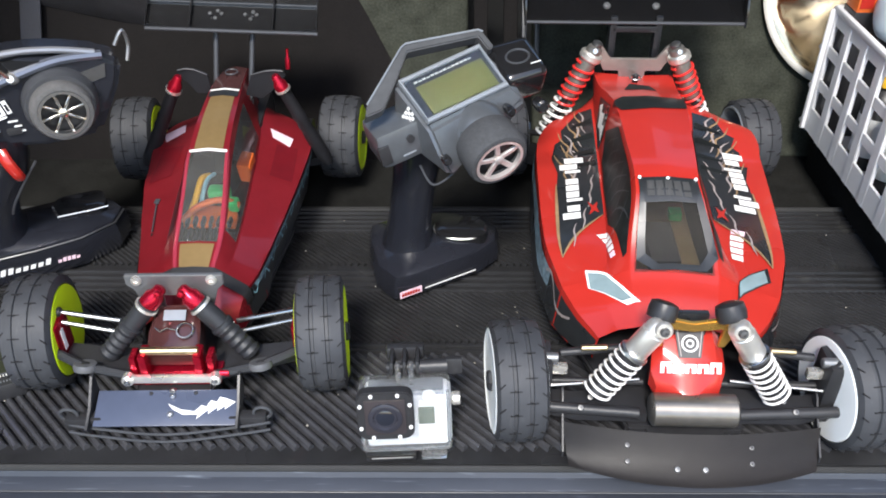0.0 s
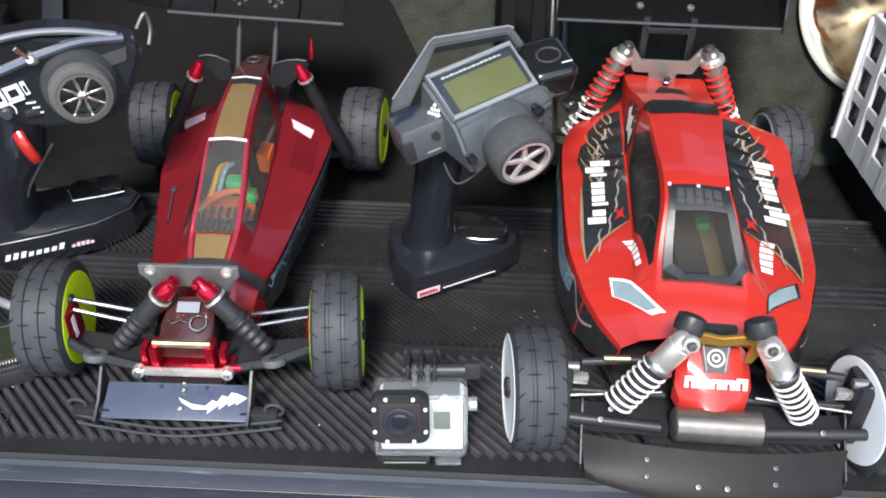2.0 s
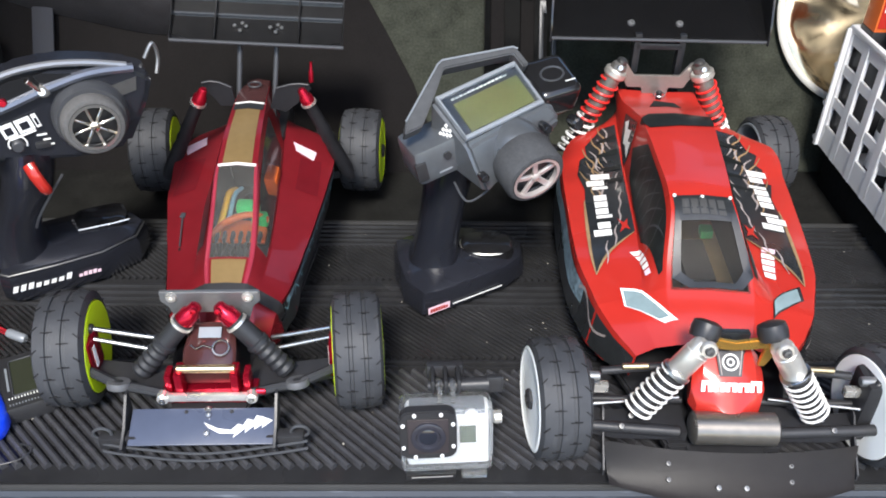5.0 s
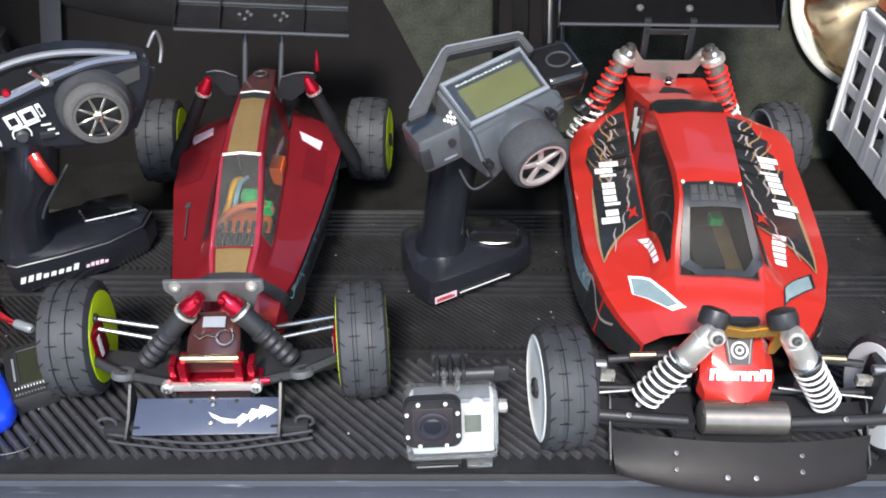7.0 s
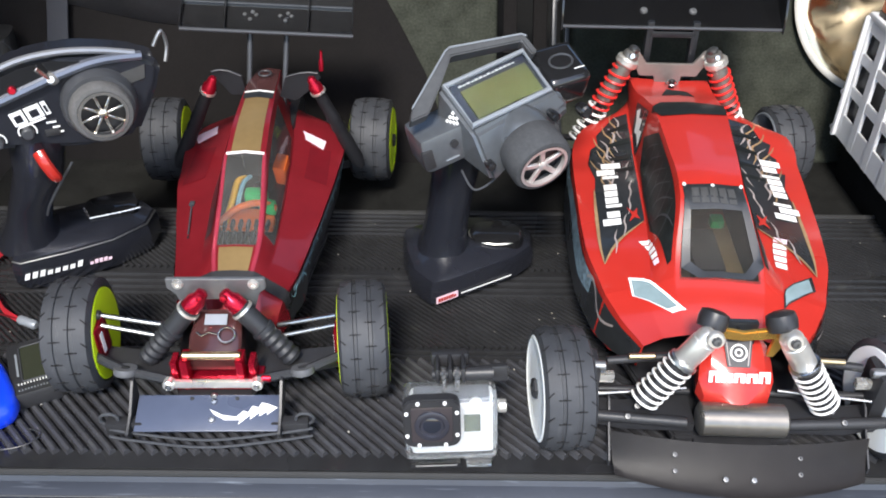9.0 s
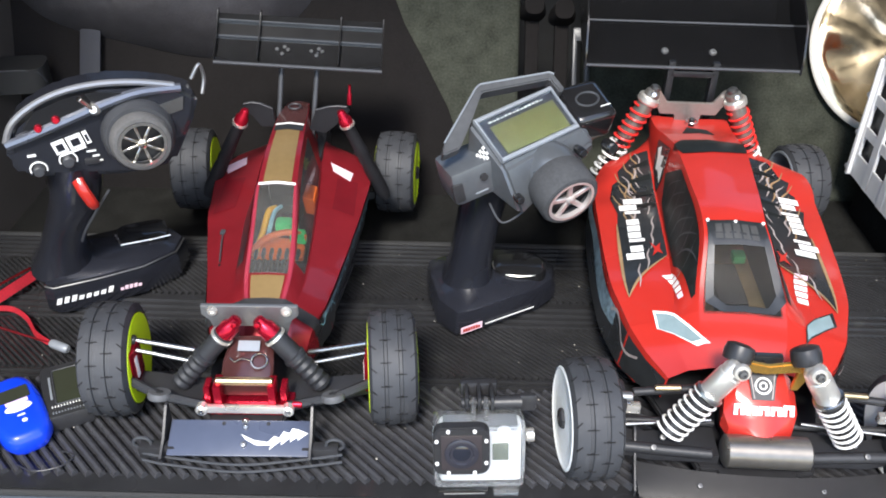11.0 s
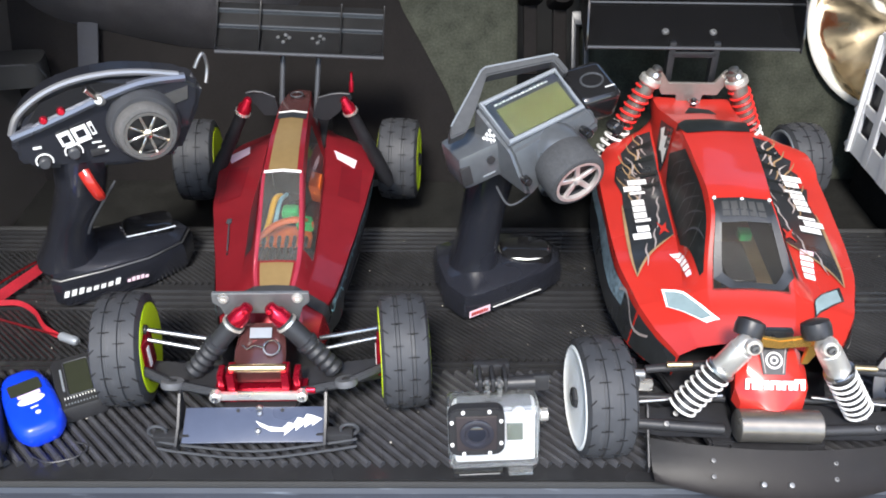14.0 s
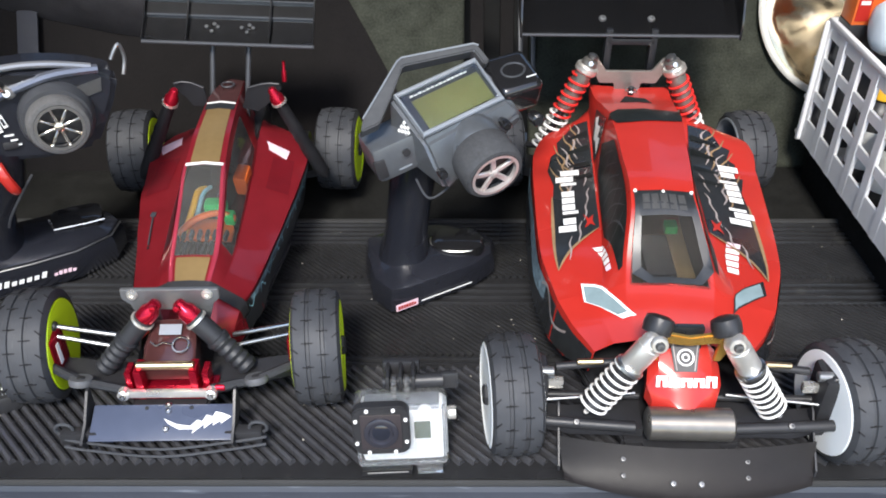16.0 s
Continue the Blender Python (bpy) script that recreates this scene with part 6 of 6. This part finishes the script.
    part("door_edge", tube([(0.003, 0.042, 0.0475), (0.007, 0.0205, 0.0475), (0.040, 0.0205, 0.0475), (0.056, 0.022, 0.0475)], 0.0009, 6), M_ALU, ft)
    fm = frame_at(Vector((-0.066, -0.0140, 0.012)), (0.997, 0.07, 0), (0, 0, 1))
    glyphs(ft, 8, 0.056, 0.0068, 41, M_DECAL, fm @ Matrix.Translation((0.002, 0.003, 0.0012)), 0.35, 0.34)
    glyphs(ft, 5, 0.022, 0.0045, 42, M_PINK, fm @ Matrix.Translation((0.063, 0.002, 0.0014)), 0.2)
    return t


black_transmitter()


# ---------------------------------------------------------------- small gadgets on the mat
def rounded(w, d, r, n=5):
    out = []
    for cx, cy, a0 in ((w / 2 - r, d / 2 - r, 0), (-w / 2 + r, d / 2 - r, 90), (-w / 2 + r, -d / 2 + r, 180), (w / 2 - r, -d / 2 + r, 270)):
        for i in range(n + 1):
            a = radians(a0 + 90 * i / n)
            out.append((cx + r * math.cos(a), cy + r * math.sin(a)))
    return out


def slab(outline, levels):
    return loft([[(x * k, y * k2, z) for x, y in outline] for k, k2, z in levels])


def meter():
    g = thing("handheld_meter", pose(-0.4590, 0.500, 0.0005, 0, 0, 25), "grey handheld meter with a dark square screen, on the mat", "meter")
    o = rounded(0.044, 0.092, 0.013)
    b = part("case", slab(o, ((0.94, 0.97, 0), (1.0, 1.0, 0.004), (1.0, 1.0, 0.018), (0.96, 0.98, 0.023))), M_BLACK, g, "black case")
    part("face", slab(rounded(0.040, 0.086, 0.012), ((1, 1, 0.0228), (1, 1, 0.0245), (0.97, 0.985, 0.0252))), M_SLATE, b, "silver-grey face plate")
    part("screen", slab(rounded(0.031, 0.043, 0.005), ((1, 1, 0.0252), (1, 1, 0.0258))), M_LCDD, b, "dark green screen", m=Matrix.Translation((0.002, -0.016, 0)))
    part("screen_edge", tube([(x + 0.002, y - 0.016, 0.0256) for x, y in rounded(0.033, 0.045, 0.005)], 0.0008, 6, closed=True), M_DGREY, b)
    part("white_mark", box(0.007, 0.026, 0.0005, (0.006, 0.022, 0.0256)), M_DECAL, b)
    part("lime_mark", box(0.0022, 0.026, 0.0005, (-0.001, 0.020, 0.0256)), M_LIME, b)
    for i in range(5):
        part("white_mark", box(0.0022, 0.003, 0.0005, (-0.0175, 0.006 - 0.0105 * i, 0.0256)), M_DECAL, b)
    part("button", box(0.003, 0.010, 0.004, (-0.0225, -0.008, 0.012), 0.001), M_YELLOW, b)
    part("strap_bracket", box(0.024, 0.014, 0.012, (0.006, -0.050, 0.008), 0.003), M_BLACK, g)
    return g


def blue_gadget():
    g = thing("thermometer_gun", pose(-0.4180, 0.5155, 0.0005, 0, 0, 36), "bright blue rounded infrared thermometer lying on the mat", "gadget")
    o = []
    for i in range(36):
        a = 2 * math.pi * i / 36
        c, s = math.cos(a), math.sin(a)
        o.append(((0.0200 + 0.0030 * (1 - s) / 2) * math.copysign(abs(c) ** 0.62, c), 0.0425 * math.copysign(abs(s) ** 0.72, s)))
    b = part("case", slab(o, ((0.85, 0.93, 0), (1, 1, 0.006), (1, 1, 0.013), (0.9, 0.95, 0.019), (0.7, 0.85, 0.021))), M_BLUE, g, "glossy bright blue case", angle=60)
    part("screen", slab(rounded(0.026, 0.016, 0.002), ((1, 1, 0.0212), (1, 1, 0.0217))), M_LCDD, b, "dark screen", m=Matrix.Translation((0.0, 0.014, 0)))
    part("white_mark", box(0.018, 0.004, 0.0006, (0.001, 0.003, 0.0214)), M_PINK, b)
    part("white_button", slab([(0.011 * math.cos(radians(a)), 0.005 * math.sin(radians(a))) for a in range(0, 360, 15)], ((1, 1, 0.021), (0.9, 0.9, 0.022))), M_DECAL, b, m=Matrix.Translation((0.001, -0.004, 0)))
    part("white_dot", turned((0.002, -0.022, 0.0195), (0.002, -0.022, 0.0212), [(0.0026, 0), (0.0022, 1)], 14), M_DECAL, b)
    part("white_mark", box(0.006, 0.0016, 0.0006, (0.001, -0.0145, 0.0212)), M_DECAL, b)
    part("white_mark", box(0.020, 0.0025, 0.0006, (0.0, 0.033, 0.0196)), M_BLUE_DECAL, b)
    return g


def timer_box():
    g = thing("lap_timer", pose(-0.3875, 0.5430, 0.0005, 0, 0, 27), "small black display unit beside the front wheel", "gadget")
    b = part("case", slab(rounded(0.040, 0.070, 0.005), ((0.96, 0.98, 0), (1, 1, 0.003), (1, 1, 0.013), (0.95, 0.97, 0.016))), M_BLACK, g, "black plastic case")
    part("screen", slab(rounded(0.019, 0.044, 0.002), ((1, 1, 0.016), (1, 1, 0.0166))), M_LCDD, b, "dark green screen", m=Matrix.Translation((0.001, 0.004, 0)))
    part("screen_edge", tube([(x + 0.001, y + 0.004, 0.0165) for x, y in rounded(0.021, 0.046, 0.002)], 0.0006, 6, closed=True), M_DGREY, b)
    part("white_mark", box(0.0018, 0.030, 0.0005, (-0.0125, 0.004, 0.0163)), M_SILVER, b)
    part("white_mark", box(0.0030, 0.014, 0.0005, (0.0145, 0.012, 0.0163)), M_DECAL, b)
    part("ruler_edge", join(*[box(0.0008, 0.0022, 0.0005, (-0.013 + 0.0024 * i, -0.0215, 0.0163)) for i in range(12)]), M_DECAL, b)
    part("ruler_edge", join(*[box(0.0008, 0.0022, 0.0005, (-0.013 + 0.0024 * i, -0.0290, 0.0160)) for i in range(12)]), M_SILVER, b)
    return g


meter()
blue_gadget()
timer_box()


def ribbon(points, w):
    """A flat strap on edge along a path."""
    pts = smooth_path(points, 6)
    bm = bmesh.new()
    rows = []
    for i, p in enumerate(pts):
        a, b = pts[max(i - 1, 0)], pts[min(i + 1, len(pts) - 1)]
        t = (b - a).normalized()
        n = Vector((-t.y, t.x, 0)).normalized() * 0.5 + Vector((0, 0, 0.86))
        rows.append((bm.verts.new(p - n * w / 2), bm.verts.new(p + n * w / 2)))
    for (a, b), (c, d) in zip(rows, rows[1:]):
        bm.faces.new((a, b, d, c))
    bmesh.ops.solidify(bm, geom=bm.faces[:], thickness=0.0012)
    return bm


strap = thing("wrist_strap", Matrix.Identity(4), "red woven wrist strap with a grey clasp, on the mat", "strap")
part("strap_loop", ribbon([(-0.430, 0.613, 0.006), (-0.455, 0.622, 0.006), (-0.490, 0.634, 0.007), (-0.517, 0.645, 0.007), (-0.519, 0.656, 0.008), (-0.505, 0.684, 0.010), (-0.492, 0.712, 0.010), (-0.487, 0.732, 0.009), (-0.496, 0.739, 0.008)], 0.0105), M_REDSTRAP, strap)
part("strap_tail", ribbon([(-0.496, 0.739, 0.007), (-0.508, 0.728, 0.005), (-0.524, 0.700, 0.005), (-0.533, 0.674, 0.005), (-0.520, 0.665, 0.005), (-0.492, 0.664, 0.006), (-0.470, 0.650, 0.006), (-0.452, 0.628, 0.005), (-0.432, 0.614, 0.005)], 0.0055), M_REDSTRAP, strap)
part("clasp", turned((-0.432, 0.615, 0.005), (-0.412, 0.606, 0.005), [(0.0035, 0), (0.0045, 0.1), (0.0045, 0.9), (0.003, 1)], 12), M_SILVER, strap, "grey clasp")
part("cord", tube(smooth_path([(-0.412, 0.606, 0.004), (-0.402, 0.600, 0.003), (-0.395, 0.590, 0.004)]), 0.0008, 6), M_BLACK, strap)
cable = solid("thin_cord", tube(smooth_path([(-0.402, 0.468, 0.0014), (-0.385, 0.462, 0.0014), (-0.366, 0.468, 0.0014), (-0.360, 0.480, 0.0014), (-0.372, 0.484, 0.0014)]), 0.0007, 6), M_BLACK, "thin dark cord loop beside the blue gadget", "cord")

# ---------------------------------------------------------------- basket and what it holds
LEDGE = 0.04
solid("carpet_ledge", box(0.33, 0.28, LEDGE + 0.012, (0.615, 0.79, LEDGE / 2 - 0.0105), 0.006), M_FLOOR, "dark carpeted ledge at the side of the boot", "ledge", "structure")


def basket():
    b = thing("basket", pose(0.4385, 0.930, LEDGE, 0, 0, -90), "translucent white plastic lattice basket full of odds and ends", "basket")
    # local: x runs along the near wall, +y is into the basket
    L, D, H = 0.30, 0.22, 0.148
    n = 7
    step = L / n
    t = 0.0032
    def wall(length, cnt, m):
        s = length / cnt
        for i in range(cnt + 1):
            part("slat", box(0.0145, t * 1.5, H, (i * s, 0, H / 2), 0.0012, 1), M_BASKET, b, m=m)
        for z, hh in ((0.015, 0.030), (0.060, 0.013), (0.101, 0.013), (H - 0.008, 0.018)):
            part("rail", box(length, t, hh, (length / 2, 0, z), 0.001, 1), M_BASKET, b, m=m)
    wall(L, n, Matrix.Identity(4))
    wall(L, n, Matrix.Translation((0, D, 0)))
    wall(D, 5, Matrix.Rotation(radians(90), 4, 'Z'))
    wall(D, 5, Matrix.Translation((L, 0, 0)) @ Matrix.Rotation(radians(90), 4, 'Z'))
    part("bottom", box(L, D, 0.004, (L / 2, D / 2, 0.003), 0.001), M_BASKET, b)
    part("rim", tube([(0, 0, H), (L, 0, H), (L, D, H), (0, D, H)], 0.0048, 8, closed=True), M_BASKET, b, "rolled rim")
    for z in (0.006, 0.052, 0.100):
        part("corner_foot", turned((-0.004, 0, z), (-0.012, -0.002, z), [(0.004, 0), (0.005, 0.4), (0.003, 1)], 10), M_BASKET, b)
    return b


basket()


def bottle(p, r, h, material, cap, label, tilt=0):
    b = thing("bottle", pose(*p, tilt, 0, 0), label, "bottle", group="things in the basket")
    part("bottle_body", lathe([(r * 0.92, 0), (r, 0.003), (r, h * 0.68), (r * 0.7, h * 0.78), (r * 0.4, h * 0.83), (r * 0.4, h * 0.87)], 28), material, b)
    part("bottle_cap", lathe([(r * 0.52, h * 0.86), (r * 0.52, h * 0.98), (r * 0.45, h)], 20), cap, b)
    part("bottle_label", lathe([(r * 1.004, h * 0.15), (r * 1.008, h * 0.16), (r * 1.008, h * 0.55), (r * 1.004, h * 0.56)], 28, cap=False), M_DECAL if material is M_BLACK else M_BLACK, b)
    return b


B0 = LEDGE + 0.0055
bottle((0.600, 0.700, B0), 0.022, 0.12, M_BLACK, M_GREYMET, "black bottle with a pale label, in the basket")
bottle((0.470, 0.835, B0), 0.020, 0.11, M_BLACK, M_YELLOW, "black bottle with a pale label and yellow cap, in the basket")
bottle((0.474, 0.785, B0), 0.023, 0.115, M_BLACK, M_BLACK, "black bottle with a pale label, in the basket")
bottle((0.470, 0.728, B0), 0.021, 0.10, M_GREEN, M_WHITE, "green bottle with a dark label, in the basket")
bottle((0.520, 0.862, B0), 0.024, 0.13, M_BLUE_DECAL, M_RSPRING, "pale blue bottle with a dark label, in the basket")
bottle((0.520, 0.800, B0), 0.022, 0.12, M_BLACK, M_RSPRING, "black bottle with a pale label, in the basket")
bottle((0.522, 0.742, B0), 0.022, 0.12, M_WHITE, M_WHITE, "white bottle with a dark label, in the basket")
ob = thing("cardboard_box", pose(0.472, 0.912, B0), "orange and red printed box standing in the basket", "box", group="things in the basket")
part("carton", box(0.056, 0.029, 0.25, (0, 0, 0.125), 0.001), M_ORANGE, ob)
# added black wrap, darkens the carton where it shows through the basket
part("darkened_base", box(0.058, 0.031, 0.15, (0, 0, 0.0755), 0.001), M_BLACK, ob, "black wrap added to darken the lower part of the box")
part("red_panel", box(0.014, 0.001, 0.09, (-0.019, -0.0150, 0.200)), M_RED, ob)
part("white_mark", box(0.010, 0.001, 0.004, (-0.019, -0.0158, 0.175)), M_DECAL, ob)
jug = thing("jug", pose(0.452, 0.862, 0.2068, 0, 90, 0), "pale blue-white rounded plastic jug lying on the bottles", "jug", group="things in the basket")
part("jug_body", lathe([(0.014, 0), (0.024, 0.004), (0.0285, 0.012), (0.030, 0.024), (0.030, 0.10), (0.027, 0.125), (0.018, 0.145), (0.012, 0.152)], 30), mat("pale_jug", (0.66, 0.74, 0.80), 0.35, grain=0.06), jug)
part("jug_cap", lathe([(0.014, 0.151), (0.014, 0.166), (0.012, 0.168)], 20), M_WHITE, jug)


# ---------------------------------------------------------------- things against the seat
SEAT = Matrix.Translation((0, 0.955, -0.016)) @ Matrix.Rotation(radians(59), 4, 'X')
dish = thing("foil_dish", SEAT @ Matrix.Translation((0.512, 0.198, 0.003)), "crinkled shiny gold foil dish leaning on the seat", "dish")
rnd = random.Random(3)
fd = bmesh.new()
rings = []
for i, (r, h) in enumerate(((0.0, 0.010), (0.03, 0.011), (0.05, 0.010), (0.065, 0.012), (0.080, 0.011), (0.095, 0.013), (0.109, 0.012), (0.112, 0.009))):
    rings.append([fd.verts.new((r * math.cos(2 * math.pi * k / 48), r * math.sin(2 * math.pi * k / 48), h + (0.0045 * noise.noise((math.cos(2 * math.pi * k / 48) * r * 34, math.sin(2 * math.pi * k / 48) * r * 34, 1.0))))) for k in range(48)] if r else [fd.verts.new((0, 0, h))])
for k in range(48):
    fd.faces.new((rings[0][0], rings[1][k], rings[1][(k + 1) % 48]))
for a, b in zip(rings[1:], rings[2:]):
    for k in range(48):
        fd.faces.new((a[k], a[(k + 1) % 48], b[(k + 1) % 48], b[k]))
part("dish_shell", fd, M_DISC, dish, angle=180)
part("dish_rim", tube([(0.112 * math.cos(a), 0.112 * math.sin(a), 0.011) for a in span(0, 2 * math.pi, 72)[:-1]], 0.0045, 8, closed=True, flat=0.6), M_DISCRIM, dish, "pale rolled rim")

# matt black for the seat's shade, also for the bag seam and catches
M_SHADE_BLACK = mat("shade_black", (0.0098, 0.0088, 0.0088), 0.9, grain=0.3, scale=400, bump=0.5, bscale=2500, spec=0.15)
# added sheet: the shadow on the seat back, cut along its slanting edge
cl = flat([(-0.66, 0.0), (-0.028, 0.0), (-0.040, 0.060), (-0.060, 0.115), (-0.094, 0.178), (-0.118, 0.220), (-0.150, 0.300), (-0.20, 0.40), (-0.66, 0.40)], 0.004, 0.0012)
solid("shade_black", cl, M_SHADE_BLACK, "thin black sheet standing for the shade on part of the seat back", "cloth", m=SEAT @ Matrix.Translation((0, -0.006, 0.001)))


def bag():
    b = thing("bag", SEAT @ Matrix.Translation((0, 0, 0.006)), "dark blue-grey soft bag resting against the seat", "bag")
    bm = bmesh.new()
    nx, nz = 44, 22
    g = []
    for i in range(nx + 1):
        u = i / nx
        row = []
        for j in range(nz + 1):
            v = j / nz
            x = -0.625 + 0.40 * u
            low = 0.176 + 0.075 * (2 * u - 1) ** 4 + 0.012 * math.sin(7 * u)
            y = low + v * 0.30
            fall = (math.sin(math.pi * min(1, max(0, u))) ** 0.45) * (math.sin(math.pi * min(1.0, v * 1.6 if v < 0.31 else 0.5)) ** 0.6)
            z = 0.075 * fall + (0.016 * noise.noise((x * 11, y * 20, 0.3)) + 0.009 * noise.noise((x * 26, y * 40, 2.3))) * fall
            # a padded roll along the lower edge and slack folds above it
            z += 0.016 * math.exp(-((y - low - 0.030) / 0.020) ** 2) * fall
            z += 0.010 * abs(math.sin(34 * (y - low) + 9 * u + 2.0 * math.sin(5 * u))) * fall
            z -= 0.014 * math.exp(-((u - 0.34 - 1.1 * (y - low)) / 0.016) ** 2) * fall
            row.append(bm.verts.new((x, y, z)))
        g.append(row)
    for a, c in zip(g, g[1:]):
        for j in range(nz):
            bm.faces.new((a[j], c[j], c[j + 1], a[j + 1]))
    body = part("bag_body", bm, M_BAG, b, "dark blue-grey cloth body", angle=180)
    part("seam", tube([(-0.60 + 0.35 * k / 20, 0.235 + 0.050 * (2 * k / 20 - 1) ** 4, 0.080 * math.sin(math.pi * (0.06 + 0.86 * k / 20)) ** 0.45 + 0.002) for k in range(21)], 0.003, 6), M_SHADE_BLACK, body)
    part("strap", box(0.026, 0.110, 0.003, (-0.515, 0.140, 0.012), 0.001), mat("blue_webbing", (0.022, 0.024, 0.032), 0.7, grain=0.2, scale=500, bump=0.4, bscale=3000), b, "blue-grey webbing strap")
    return b


bag()


def seat_catch(x, y, h, label):
    c = thing("seat_catch", SEAT @ Matrix.Translation((x, y, -0.020)), label, "catch", group="catches in the seat gap")
    part("catch_body", loft([oval(0, 0, 0, 0.016, 0.010), oval(0, 0.0, 0.020, 0.017, 0.012), oval(0, 0.004, 0.040, 0.012, 0.012)], True), M_SHADE_BLACK, c)
    part("catch_stem", box(0.018, h, 0.012, (0, -h / 2, 0.010), 0.003), M_SHADE_BLACK, c)
    return c


seat_catch(0.046, 0.235, 0.10, "dark grey seat catch in the gap between the seats")
seat_catch(0.084, 0.230, 0.10, "dark grey seat catch in the gap between the seats")
br = thing("hinge_bracket", SEAT @ Matrix.Translation((0.108, 0.175, 0.004)), "dark grey steel hinge bracket with a slot, by the seat gap", "bracket")
part("bracket_plate", join(box(0.006, 0.085, 0.012, (-0.008, -0.010, 0), 0.002), box(0.006, 0.085, 0.012, (0.008, -0.010, 0), 0.002), box(0.022, 0.010, 0.012, (0, -0.052, 0), 0.003), box(0.022, 0.018, 0.012, (0, 0.030, 0), 0.003)), M_DGREY, br)
tp = thing("side_pocket", pose(-0.590, 0.985, 0.105, 0, 0, 12), "black plastic side pocket with a paler edge", "pocket", kind="structure")
part("pocket_shell", loft([oval(0, 0, 0, 0.032, 0.026, p=4), oval(0, 0, 0.030, 0.032, 0.026, p=4)]), M_TRIM, tp)
part("pocket_edge", tube([(-0.030, -0.025, 0.030), (0.010, -0.026, 0.030), (0.026, -0.022, 0.026), (0.032, -0.014, 0.010)], 0.0012, 6), M_DGREY, tp)
solid("ground", box(14, 14, 0.05, (0, -2, -0.75)), mat("asphalt", (0.055, 0.055, 0.055), 0.9, grain=0.3, scale=30, bump=0.5, bscale=120), "grey asphalt under the car", "ground", "structure")


# fine grit on the mat
rnd = random.Random(11)
bits = []
for i in range(70):
    r = rnd.uniform(0.0004, 0.0010)
    b = bmesh.new()
    bmesh.ops.create_icosphere(b, subdivisions=1, radius=r)
    b.transform(Matrix.Translation((rnd.uniform(-0.55, 0.42), rnd.uniform(0.46, 0.80), r * 0.6 - 0.0004)) @ Matrix.Rotation(rnd.random() * 6, 4, 'Z') @ Matrix.Diagonal((1, rnd.uniform(0.6, 1.4), 0.7, 1)))
    bits.append(b)
solid("grit", join(*bits), mat("pale_grit", (0.40, 0.37, 0.32), 0.8), "pale specks of grit scattered on the mat", "grit", "stuff")
